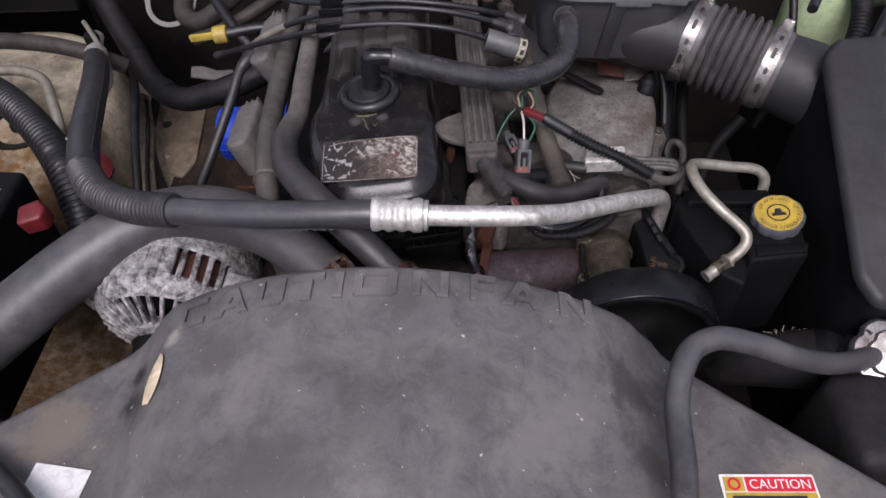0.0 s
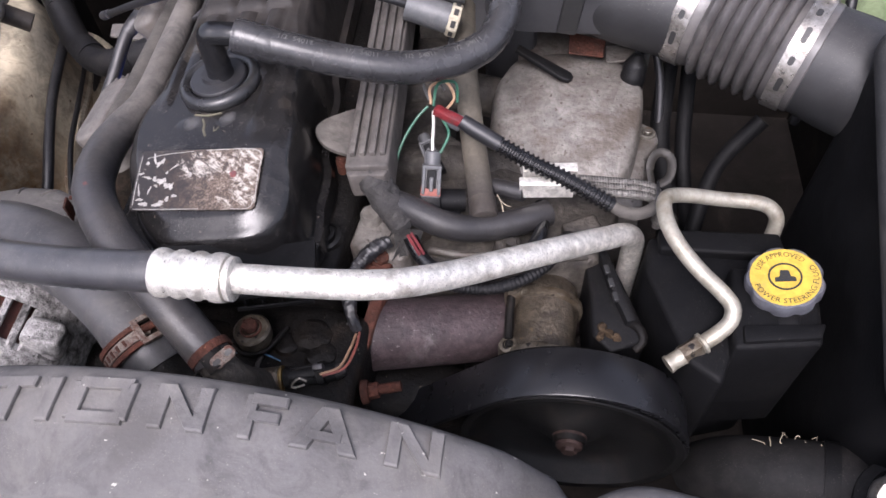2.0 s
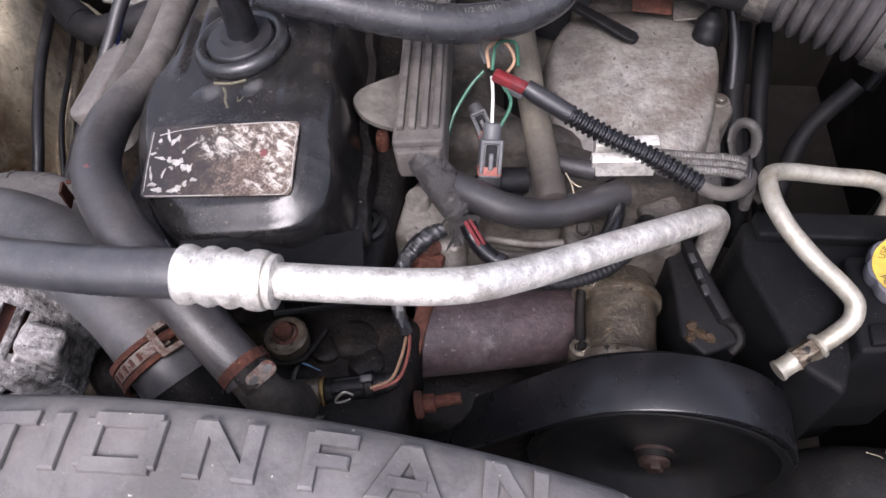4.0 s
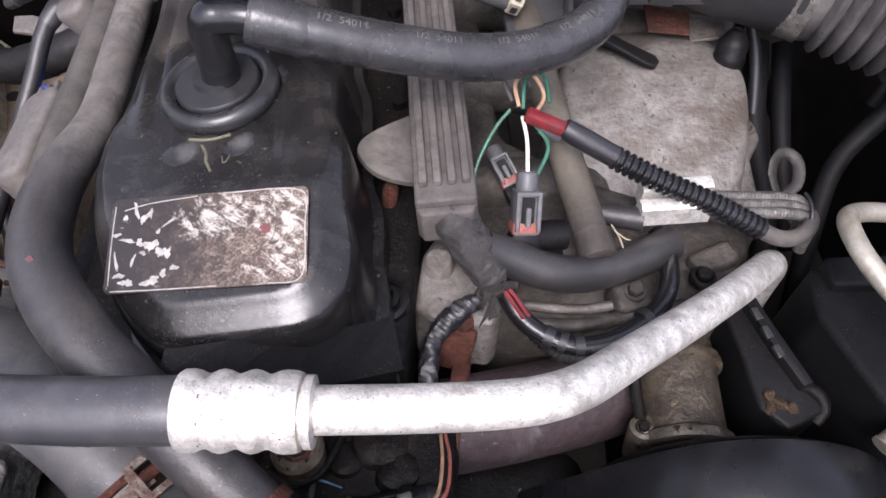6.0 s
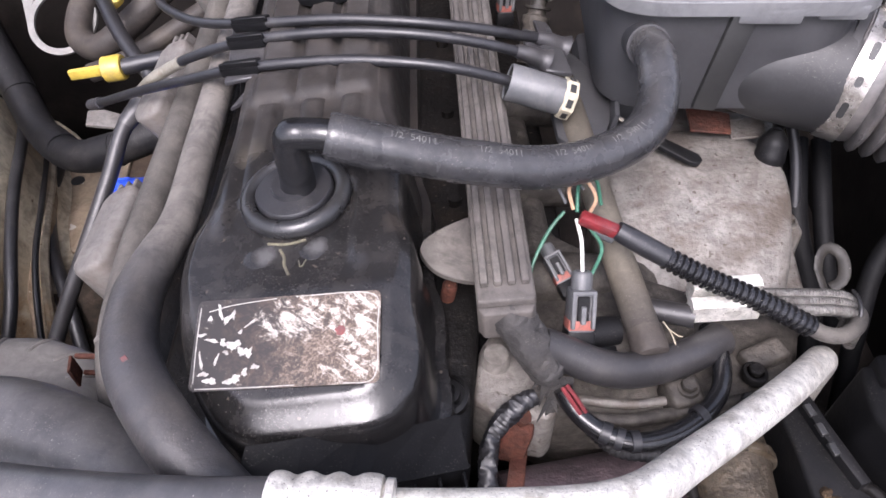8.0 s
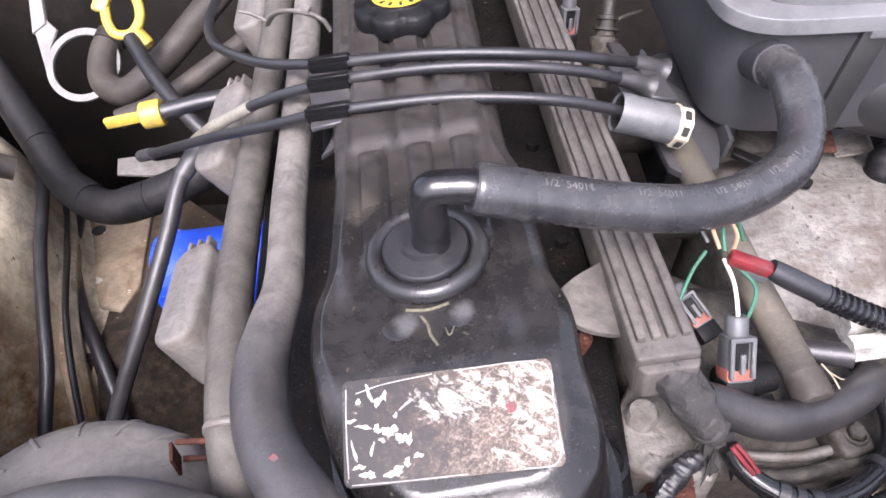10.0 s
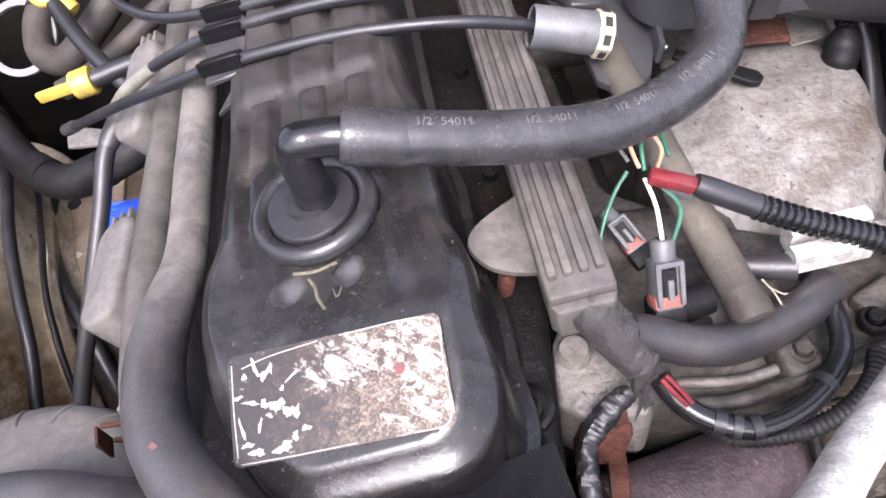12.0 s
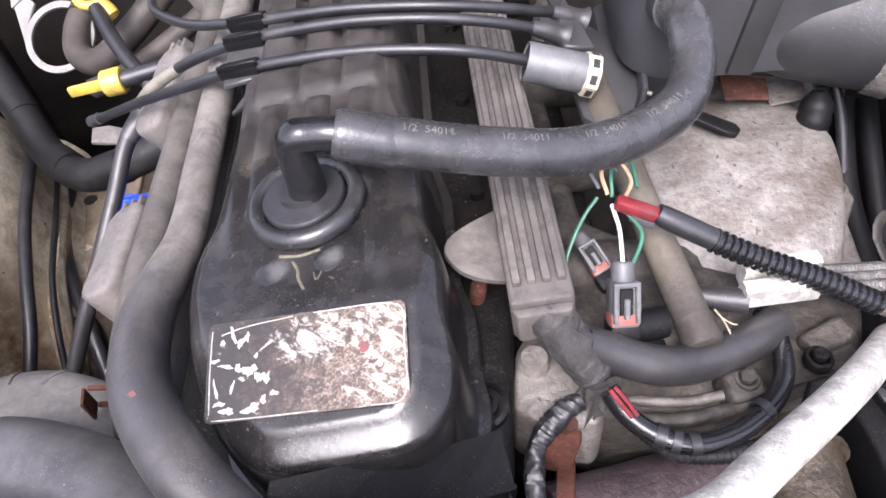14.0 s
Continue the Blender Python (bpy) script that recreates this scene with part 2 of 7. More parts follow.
M_DECALRED = mat("red_print", (0.62, 0.02, 0.03), 0.45, bump=0.03, var=0.08)
M_BLACKPRINT = mat("black_print", (0.02, 0.02, 0.02), 0.5, bump=0.03, var=0.1)
M_STEEL = mat("zinc_steel", (0.25, 0.235, 0.205), 0.42, 0.75, dust=(0.13, 0.08, 0.045), dust_amount=0.4, scale=90, bump=0.3, grain=400, var=0.25, mottle=0.4)
M_OLDZINC = mat("rusting_zinc", (0.20, 0.17, 0.145), 0.55, 0.35, dust=(0.085, 0.026, 0.014), dust_amount=0.62, scale=230, bump=0.6, grain=500, var=0.3, mottle=0.6, spots=(0.03, 0.02, 0.016), spot_amount=0.3, spot_scale=520)
M_CHROME = mat("band_steel", (0.36, 0.34, 0.315), 0.30, 0.75, dust=(0.075, 0.062, 0.05), dust_amount=0.5, scale=80, bump=0.2, var=0.25, rvar=0.14, mottle=0.45)
M_PALEPIPE = mat("dull_aluminium", (0.37, 0.345, 0.285), 0.45, 0.55, dust=(0.19, 0.155, 0.105), dust_amount=0.42, scale=60, bump=0.3, grain=450, var=0.12)
M_BELT = mat("drive_belt", (0.0085, 0.0085, 0.0095), 0.28, spec=0.36, dust=(0.02, 0.02, 0.02), dust_amount=0.05, scale=60, bump=0.03, grain=500, specks=0.12, mottle=0.0, rvar=0.03)
M_PULLEY = mat("pulley_steel", (0.007, 0.0068, 0.0068), 0.45, 0.0, spec=0.22, dust=(0.03, 0.024, 0.02), dust_amount=0.25, scale=40, bump=0.2, grain=300, specks=0.3)
M_HUB = mat("rusty_hub", (0.066, 0.040, 0.034), 0.5, 0.3, dust=(0.024, 0.014, 0.011), dust_amount=0.5, scale=140, bump=0.5, grain=400, var=0.3, mottle=0.5)
M_CAPGREY = mat("cap_plastic", (0.070, 0.071, 0.082), 0.5, dust=(0.11, 0.105, 0.11), dust_amount=0.25, scale=60, bump=0.15, grain=400)
M_PUMPDARK = mat("oily_casting", (0.070, 0.056, 0.040), 0.5, 0.35, dust=(0.018, 0.013, 0.009), dust_amount=0.55, scale=90, bump=0.9, grain=300, var=0.4, mottle=0.6, spots=(0.10, 0.07, 0.03), spot_amount=0.25, spot_scale=300)
M_STRAP = mat("dusty_strap", (0.022, 0.019, 0.015), 0.6, 0.1, dust=(0.012, 0.010, 0.008), dust_amount=0.5, scale=160, bump=0.4, grain=300, var=0.3, mottle=0.5)
M_BRASS = mat("dark_brass", (0.24, 0.155, 0.055), 0.4, 0.7, dust=(0.05, 0.034, 0.018), dust_amount=0.45, scale=160, bump=0.3, grain=400, mottle=0.4)
M_SEALANT = mat("blue_sealant", (0.10, 0.22, 0.36), 0.6, dust=(0.04, 0.06, 0.08), dust_amount=0.5, scale=260, bump=0.5, mottle=0.5)
M_CLOD = mat("oily_dirt", (0.060, 0.038, 0.020), 0.8, spec=0.25, dust=(0.020, 0.014, 0.009), dust_amount=0.55, scale=420, bump=1.0, grain=700, var=0.4, mottle=0.6)
M_COPPER = mat("stator_copper", (0.075, 0.022, 0.014), 0.6, 0.1, dust=(0.05, 0.03, 0.02), dust_amount=0.3, scale=90, bump=0.5)
M_GREEN = mat("green_wire", (0.02, 0.10, 0.06), 0.45, bump=0.0, dust=(0.06, 0.08, 0.06), dust_amount=0.3, scale=90)
M_WIREW = mat("white_wire", (0.62, 0.59, 0.54), 0.45, bump=0.0, dust=(0.3, 0.27, 0.22), dust_amount=0.2, scale=90)
M_WIRET = mat("tan_wire", (0.42, 0.26, 0.16), 0.45, bump=0.0, dust=(0.2, 0.15, 0.1), dust_amount=0.2, scale=90)
M_GROUND = mat("asphalt", (0.05, 0.05, 0.05), 0.9, dust=(0.08, 0.075, 0.07), dust_amount=0.3, scale=3, bump=0.5, grain=120)
M_DARK = mat("underbonnet_black", (0.017, 0.0145, 0.0130), 0.75, spec=0.12, dust=(0.050, 0.041, 0.034), dust_amount=0.35, scale=9, bump=0.4, grain=150)
M_BOTTLE = mat("green_bottle", (0.42, 0.52, 0.30), 0.4, dust=(0.3, 0.33, 0.22), dust_amount=0.2, scale=30, bump=0.1, var=0.1)
M_LEAF = mat("dry_leaf", (0.60, 0.50, 0.34), 0.7, dust=(0.4, 0.3, 0.18), dust_amount=0.3, scale=80, bump=0.3)
M_BROWNHOSE = mat("brown_rubber", (0.034, 0.029, 0.026), 0.6, spec=0.3, dust=(0.075, 0.062, 0.050), dust_amount=0.4, scale=26, bump=0.5, grain=320, updust=0.35, mottle=0.55)
M_TUBE = mat("tan_tube", (0.105, 0.092, 0.072), 0.6, spec=0.3, dust=(0.055, 0.046, 0.038), dust_amount=0.4, scale=28, bump=0.35, grain=300, var=0.25, mottle=0.45, grade=(0.63, 0.58, (0.034, 0.030, 0.028)))
M_DARKHOSE = mat("dark_rubber", (0.021, 0.020, 0.021), 0.42, dust=(0.055, 0.050, 0.046), dust_amount=0.3, scale=35, bump=0.2, grain=380, updust=0.3, specks=0.6, mottle=0.3)
M_BRAID = mat("steel_braid", (0.20, 0.19, 0.175), 0.45, 0.7, dust=(0.07, 0.06, 0.05), dust_amount=0.4, scale=130, bump=1.0, grain=900, var=0.35)
M_TAPE = mat("cloth_tape", (0.028, 0.026, 0.025), 0.8, dust=(0.075, 0.066, 0.056), dust_amount=0.35, scale=70, bump=1.0, grain=300, var=0.4, mottle=0.6)
M_TAN = mat("tan_paint", (0.27, 0.215, 0.155), 0.6, spec=0.25, dust=(0.10, 0.06, 0.03), dust_amount=0.45, scale=30, bump=0.25, grain=200, var=0.2, mottle=0.4,
            spots=(0.5, 0.47, 0.42), spot_amount=0.12, spot_scale=60)
M_BELLOWS = mat("bellows_rubber", (0.066, 0.062, 0.061), 0.33, dust=(0.15, 0.138, 0.128), dust_amount=0.32, scale=40, bump=0.2, grain=300, updust=0.4)
M_TRUNK = mat("trunk_tape", (0.008, 0.008, 0.009), 0.55, spec=0.25, dust=(0.032, 0.029, 0.027), dust_amount=0.3, scale=40, bump=0.5, grain=160, updust=0.3)
M_SLEEVE = mat("split_sleeve", (0.030, 0.029, 0.031), 0.45, dust=(0.075, 0.07, 0.066), dust_amount=0.3, scale=30, bump=0.3, grain=260, updust=0.35)
M_MATT = mat("matt_black_plastic", (0.0045, 0.0045, 0.005), 0.6, spec=0.11, dust=(0.012, 0.0115, 0.011), dust_amount=0.25, scale=30, bump=0.2, grain=300, specks=0.35)
M_RADHOSE = mat("dusty_rubber", (0.058, 0.057, 0.060), 0.40, dust=(0.13, 0.122, 0.115), dust_amount=0.28, scale=30, bump=0.2, grain=360, updust=0.45, specks=0.9, mottle=0.35)
M_TANK = mat("dusty_tank", (0.011, 0.0105, 0.0105), 0.6, spec=0.25, dust=(0.030, 0.027, 0.025), dust_amount=0.4, scale=40, bump=0.4, grain=260, updust=0.4, mottle=0.5)
M_GROMMET = mat("grommet_rubber", (0.017, 0.017, 0.018), 0.30, dust=(0.06, 0.056, 0.052), dust_amount=0.2, scale=50, bump=0.12, grain=400, updust=0.25, specks=0.6)
M_ELBOW = mat("elbow_plastic", (0.021, 0.021, 0.022), 0.48, spec=0.36, dust=(0.055, 0.052, 0.050), dust_amount=0.25, scale=18, bump=0.2, grain=350, updust=0.35, mottle=0.35)
M_PRINT = mat("worn_print", (0.12, 0.117, 0.11), 0.6, dust=(0.03, 0.03, 0.03), dust_amount=0.35, scale=190, bump=0.1, var=0.2, mottle=0.6)
M_PCV = mat("breather_rubber", (0.026, 0.026, 0.028), 0.26, dust=(0.085, 0.08, 0.075), dust_amount=0.25, scale=45, bump=0.16, grain=360, updust=0.3, specks=0.8, mottle=0.35)
M_HOUSING = mat("housing_plastic", (0.150, 0.140, 0.128), 0.6, spec=0.3, dust=(0.21, 0.195, 0.175), dust_amount=0.3, scale=25, bump=0.3, grain=260, var=0.25)
M_FLAKE = mat("label_white", (0.34, 0.325, 0.30), 0.5, dust=(0.12, 0.10, 0.085), dust_amount=0.4, scale=260, bump=0.2, var=0.2, specks=0.0, mottle=0.4)
M_STRAW = mat("stray_fibre", (0.33, 0.28, 0.20), 0.7, bump=0.0)
M_REDMARK = mat("red_paint_mark", (0.16, 0.035, 0.034), 0.6, dust=(0.05, 0.042, 0.041), dust_amount=0.6, scale=260, bump=0.1)


def worn_label_material():
    """A sticker scraped down to a dark layer: near black at one end, a pale smear and brown stains toward the other."""
    m = bpy.data.materials.new("worn_label")
    m.use_nodes = True
    n, l = m.node_tree.nodes, m.node_tree.links
    bsdf = n["Principled BSDF"]
    tc = n.new("ShaderNodeTexCoord")
    def plug(sock, v):
        if isinstance(v, (int, float)):
            sock.default_value = v
        else:
            l.new(v, sock)
    def m2(op, a, b):
        x = n.new("ShaderNodeMath")
        x.operation = op
        plug(x.inputs[0], a)
        plug(x.inputs[1], b)
        return x.outputs[0]
    def ramp(x, a, b):
        r = n.new("ShaderNodeMapRange")
        r.inputs["From Min"].default_value, r.inputs["From Max"].default_value = a, b
        r.interpolation_type = "SMOOTHSTEP"
        l.new(x, r.inputs["Value"])
        return r.outputs["Result"]
    def noise(scale, detail, rgh, dist, rot=0.0, stretch=(1, 1, 1)):
        mp = n.new("ShaderNodeMapping")
        mp.inputs["Rotation"].default_value, mp.inputs["Scale"].default_value = (0, 0, radians(rot)), stretch
        mp.inputs["Rotation"].default_value = (0, 0, 0)
        turn = n.new("ShaderNodeMapping")
        turn.inputs["Rotation"].default_value = (0, 0, radians(rot))
        l.new(tc.outputs["Object"], turn.inputs["Vector"])
        l.new(turn.outputs[0], mp.inputs["Vector"])
        t = n.new("ShaderNodeTexNoise")
        for k, v in (("Scale", scale), ("Detail", detail), ("Roughness", rgh), ("Distortion", dist)):
            t.inputs[k].default_value = v
        l.new(mp.outputs[0], t.inputs["Vector"])
        return t.outputs[0]
    def mix(f, a, b):
        x = n.new("ShaderNodeMix")
        x.data_type = "RGBA"
        l.new(f, x.inputs[0])
        for s, v in ((6, a), (7, b)):
            if isinstance(v, tuple):
                x.inputs[s].default_value = (*v, 1)
            else:
                l.new(v, x.inputs[s])
        return x.outputs[2]
    sep = n.new("ShaderNodeSeparateXYZ")
    l.new(tc.outputs["Object"], sep.inputs[0])
    X, Y = sep.outputs[0], sep.outputs[1]
    streak = noise(110, 9, 0.72, 0.9, 34, (0.55, 1.7, 1))
    blotch = noise(150, 10, 0.75, 1.0)
    coarse = noise(60, 6, 0.6, 0.6)
    fine = noise(800, 5, 0.75, 0)
    def spot(cx, cy, rx, ry):
        dx, dy = m2("DIVIDE", m2("SUBTRACT", X, cx), rx), m2("DIVIDE", m2("SUBTRACT", Y, cy), ry)
        return m2("MAXIMUM", m2("SUBTRACT", 1.0, m2("ADD", m2("MULTIPLY", dx, dx), m2("MULTIPLY", dy, dy))), 0.0)
    smear = m2("ADD", spot(0.006, 0.010, 0.026, 0.014), m2("ADD", spot(0.040, 0.016, 0.020, 0.022), m2("MULTIPLY", spot(0.036, -0.012, 0.022, 0.016), 0.75)))
    field = m2("ADD", m2("MULTIPLY", streak, 0.55), m2("MULTIPLY", blotch, 0.45))
    pale = ramp(m2("ADD", field, m2("MULTIPLY", smear, 0.13)), 0.555, 0.68)
    pale = m2("MULTIPLY", pale, ramp(m2("ADD", fine, m2("MULTIPLY", smear, 0.2)), 0.36, 0.56))
    grain = m2("MULTIPLY", ramp(m2("ADD", fine, m2("MULTIPLY", blotch, 0.5)), 0.70, 0.90), ramp(m2("ADD", X, m2("MULTIPLY", coarse, 0.05)), 0.008, 0.045))
    brown = mix(ramp(m2("ADD", blotch, m2("MULTIPLY", X, 4.0)), 0.36, 0.62), (0.012, 0.009, 0.008), (0.050, 0.032, 0.022))
    brown = mix(m2("MULTIPLY", grain, 0.8), brown, (0.22, 0.175, 0.135))
    out = mix(m2("MULTIPLY", pale, 0.92), brown, (0.42, 0.39, 0.345))
    l.new(out, bsdf.inputs["Base Color"])
    bsdf.inputs["Roughness"].default_value = 0.45
    return m


# ---- mesh helpers ----
def part(name, bm, material, parent=None, label="", smooth=True, angle=40):
    me = bpy.data.meshes.new(name)
    bmesh.ops.recalc_face_normals(bm, faces=bm.faces)
    bm.to_mesh(me)
    bm.free()
    if smooth:
        me.shade_smooth()
        me.set_sharp_from_angle(angle=radians(angle))
    me.materials.append(material)
    ob = new(name, me)
    if parent is not None:
        ob.parent = parent
    if label:
        ob["label"] = label
    return ob


def thing(name, label, category, group="", kind=""):
    return tagged(new(name), label, category, group, kind)


def spline(pts, res=8):
    """Smooth line through control points; each point may carry a radius as its fourth number."""
    P = [np.array(p, float) for p in pts]
    if len(P) == 2:
        return [P[0] * (1 - k / res) + P[1] * k / res for k in range(res + 1)]
    P = [2 * P[0] - P[1]] + P + [2 * P[-1] - P[-2]]
    out = []
    for i in range(1, len(P) - 2):
        a, b, c, d = P[i - 1:i + 3]
        t0, t1 = 0.0, max(1e-6, np.linalg.norm((b - a)[:3])) ** 0.5
        t2 = t1 + max(1e-6, np.linalg.norm((c - b)[:3])) ** 0.5
        t3 = t2 + max(1e-6, np.linalg.norm((d - c)[:3])) ** 0.5
        for k in range(res):
            t = t1 + (t2 - t1) * k / res
            A1, A2, A3 = (t1 - t) / t1 * a + t / t1 * b, (t2 - t) / (t2 - t1) * b + (t - t1) / (t2 - t1) * c, (t3 - t) / (t3 - t2) * c + (t - t2) / (t3 - t2) * d
            B1, B2 = (t2 - t) / t2 * A1 + t / t2 * A2, (t3 - t) / (t3 - t1) * A2 + (t - t1) / (t3 - t1) * A3
            out.append((t2 - t) / (t2 - t1) * B1 + (t - t1) / (t2 - t1) * B2)
    out.append(P[-2])
    return out


def resample(line, step):
    line = np.array(line)
    d = np.r_[0, np.cumsum(np.linalg.norm(np.diff(line[:, :3], axis=0), axis=1))]
    s = np.linspace(0, d[-1], max(3, int(d[-1] / step) + 1))
    return np.stack([np.interp(s, d, line[:, k]) for k in range(line.shape[1])], 1), s


def tube_bm(pts, r=0.01, seg=18, res=8, step=0.004, waves=None, caps=True, bm=None, squash=1.0):
    """A round tube along a spline. waves: (pitch, depth) of a corrugation."""
    bm = bm or bmesh.new()
    line, s = resample(spline(pts, res), waves[0] / 4 if waves else step)
    p = line[:, :3]
    rad = line[:, 3] if line.shape[1] > 3 else np.full(len(p), r)
    if waves:
        rad = rad + waves[1] * np.array([(0, 1, 1, 0)[k % 4] for k in range(len(p))])
    tan = np.gradient(p, axis=0)
    tan /= np.linalg.norm(tan, axis=1)[:, None]
    up = np.cross(tan[0], (0.3, 0.2, 0.93))
    if np.linalg.norm(up) < 0.1:
        up = np.cross(tan[0], (1, 0, 0))
    rings = []
    for k in range(len(p)):
        up = up - tan[k] * (up @ tan[k])
        up /= np.linalg.norm(up)
        side = np.cross(tan[k], up)
        rings.append([bm.verts.new(p[k] + rad[k] * (math.cos(a) * up + squash * math.sin(a) * side))
                      for a in (2 * math.pi * j / seg for j in range(seg))])
    for a, b in zip(rings, rings[1:]):
        for j in range(seg):
            bm.faces.new((a[j], a[(j + 1) % seg], b[(j + 1) % seg], b[j]))
    if caps:
        bm.faces.new(rings[0][::-1])
        bm.faces.new(rings[-1])
    return bm


def rumple(bm, amp, freq=380.0):
    """Uneven folds: every point is pushed in or out along its normal."""
    bm.normal_update()
    for v in bm.verts:
        x, y, z = v.co * freq
        v.co += v.normal * amp * (math.sin(x + 1.7 * math.sin(0.6 * y)) * math.cos(1.3 * y - 0.8 * z) + 0.6 * math.sin(2.3 * z + 1.1 * x) * math.cos(2.1 * y + x))
    return bm


def axis_matrix(origin, direction, spin=0.0):
    """Local z along direction, origin at origin."""
    q = Vector(direction).normalized().to_track_quat("Z", "Y")
    return Matrix.Translation(origin) @ q.to_matrix().to_4x4() @ Matrix.Rotation(radians(spin), 4, "Z")


def axis_up(origin, direction, up):
    """Local z along direction, local y as near to up as can be."""
    z = Vector(direction).normalized()
    x = Vector(up).cross(z).normalized()
    return Matrix.Translation(origin) @ Matrix((x, z.cross(x), z)).transposed().to_4x4()


def lathe_bm(profile, m=None, seg=40, bm=None, lobes=None):
    """Turned shape: profile of (radius, height) about the local z. lobes: (count, depth) scallop the wall."""
    bm = bm or bmesh.new()
    m = m or Matrix()
    rings = []
    for r, z, *dent in profile:
        if r <= 1e-6:
            rings.append([bm.verts.new(m @ Vector((0, 0, z)))])
            continue
        ring = []
        for j in range(seg):
            a = 2 * math.pi * j / seg
            k = r * (1 - lobes[1] * (0.5 + 0.5 * math.cos(lobes[0] * a)) ** 3) if lobes else r
            if dent:
                k *= 1 - dent[0] * max(0.0, math.cos(8 * a)) ** 0.5
            ring.append(bm.verts.new(m @ Vector((k * math.cos(a), k * math.sin(a), z))))
        rings.append(ring)
    for a, b in zip(rings, rings[1:]):
        for j in range(seg):
            q = [a[j % len(a)], a[(j + 1) % len(a)], b[(j + 1) % len(b)], b[j % len(b)]]
            q = list(dict.fromkeys(q))
            if len(q) > 2:
                bm.faces.new(q)
    return bm


def box_bm(size, m=None, bevel=0.002, segs=2, bm=None, taper=1.0):
    """A block with softened edges, centred at the matrix; taper scales its top."""
    own = bmesh.new()
    bmesh.ops.create_cube(own, size=1.0)
    for v in own.verts:
        k = taper if v.co.z > 0 else 1.0
        v.co = Vector((v.co.x * size[0] * k, v.co.y * size[1] * k, v.co.z * size[2]))
    if bevel:
        bmesh.ops.bevel(own, geom=own.edges[:], offset=bevel, segments=segs, affect="EDGES", profile=0.5)
    own.transform(m or Matrix())
    return merge(own, bm)


def merge(own, bm):
    if bm is None:
        return own
    tmp = bpy.data.meshes.new("tmp")
    own.to_mesh(tmp)
    own.free()
    bm.from_mesh(tmp)
    bpy.data.meshes.remove(tmp)
    return bm


def prism_bm(outline, z0, z1, m=None, bevel=0.003, segs=3, bm=None, inset=0.0, bottom=False):
    """An outline in plan raised from z0 to z1 with a rounded upper edge; inset draws the top in."""
    own = bmesh.new()
    n = len(outline)
    c = np.mean(np.array(outline), axis=0)
    lo = [own.verts.new((x, y, z0)) for x, y in outline]
    hi = [own.verts.new((x + (c[0] - x) * inset, y + (c[1] - y) * inset, z1)) for x, y in outline]
    for i in range(n):
        own.faces.new((lo[i], lo[(i + 1) % n], hi[(i + 1) % n], hi[i]))
    own.faces.new(hi)
    own.faces.new(lo[::-1])
    bmesh.ops.recalc_face_normals(own, faces=own.faces)
    if bevel:
        edges = [e for e in own.edges if bottom or all(v.co.z > (z0 + z1) / 2 for v in e.verts) or abs(e.verts[0].co.z - e.verts[1].co.z) > 1e-5]
        bmesh.ops.bevel(own, geom=edges, offset=bevel, segments=segs, affect="EDGES", profile=0.5, clamp_overlap=True)
    own.transform(m or Matrix())
    return merge(own, bm)


def rounded(w, h, r, n=5):
    out = []
    for cx, cy, a0 in ((w / 2 - r, h / 2 - r, 0), (-w / 2 + r, h / 2 - r, 90), (-w / 2 + r, -h / 2 + r, 180), (w / 2 - r, -h / 2 + r, 270)):
        for k in range(n + 1):
            a = radians(a0 + 90 * k / n)
            out.append((cx + r * math.cos(a), cy + r * math.sin(a)))
    return out


def soften(outline, r, n=5):
    """Rounds the corners of an outline in plan."""
    out = []
    for i in range(len(outline)):
        a, b, c = (Vector(outline[(i + k) % len(outline)]) for k in (-1, 0, 1))
        p = b + (a - b).normalized() * min(r, (a - b).length * 0.45)
        q = b + (c - b).normalized() * min(r, (c - b).length * 0.45)
        out += [tuple(p * (1 - t) ** 2 + b * 2 * t * (1 - t) + q * t * t) for t in (k / n for k in range(n + 1))]
    return out


def text_bm(body, size, depth=0.0, align="CENTER"):
    """Letters as a mesh, lying in the local xy plane."""
    cu = bpy.data.curves.new("letters", "FONT")
    cu.body, cu.size, cu.extrude, cu.align_x = body, size, depth, align
    cu.resolution_u = 3
    ob = new("letters", cu)
    dg = bpy.context.evaluated_depsgraph_get()
    me = bpy.data.meshes.new_from_object(ob.evaluated_get(dg))
    bm = bmesh.new()
    bm.from_mesh(me)
    bpy.data.objects.remove(ob)
    bpy.data.curves.remove(cu)
    bpy.data.meshes.remove(me)
    return bm


def sheet_bm(points, thick, bm=None):
    """A bent-free plate through points in space, given in order round its edge, thickened downward."""
    own = bmesh.new()
    P = [Vector(p) for p in points]
    c = sum(P, Vector()) / len(P)
    nrm = sum(((a - c).cross(b - c) for a, b in zip(P, P[1:] + P[:1])), Vector()).normalized()
    if nrm.z < 0:
        nrm.negate()
    hi = [own.verts.new(p) for p in P]
    lo = [own.verts.new(p - nrm * thick) for p in P]
    own.faces.new(hi), own.faces.new(lo[::-1])
    for i in range(len(P)):
        own.faces.new((hi[i], lo[i], lo[(i + 1) % len(P)], hi[(i + 1) % len(P)]))
    bmesh.ops.recalc_face_normals(own, faces=own.faces)
    bmesh.ops.bevel(own, geom=own.edges[:], offset=thick * 0.25, segments=1, affect="EDGES", clamp_overlap=True)
    return merge(own, bm)


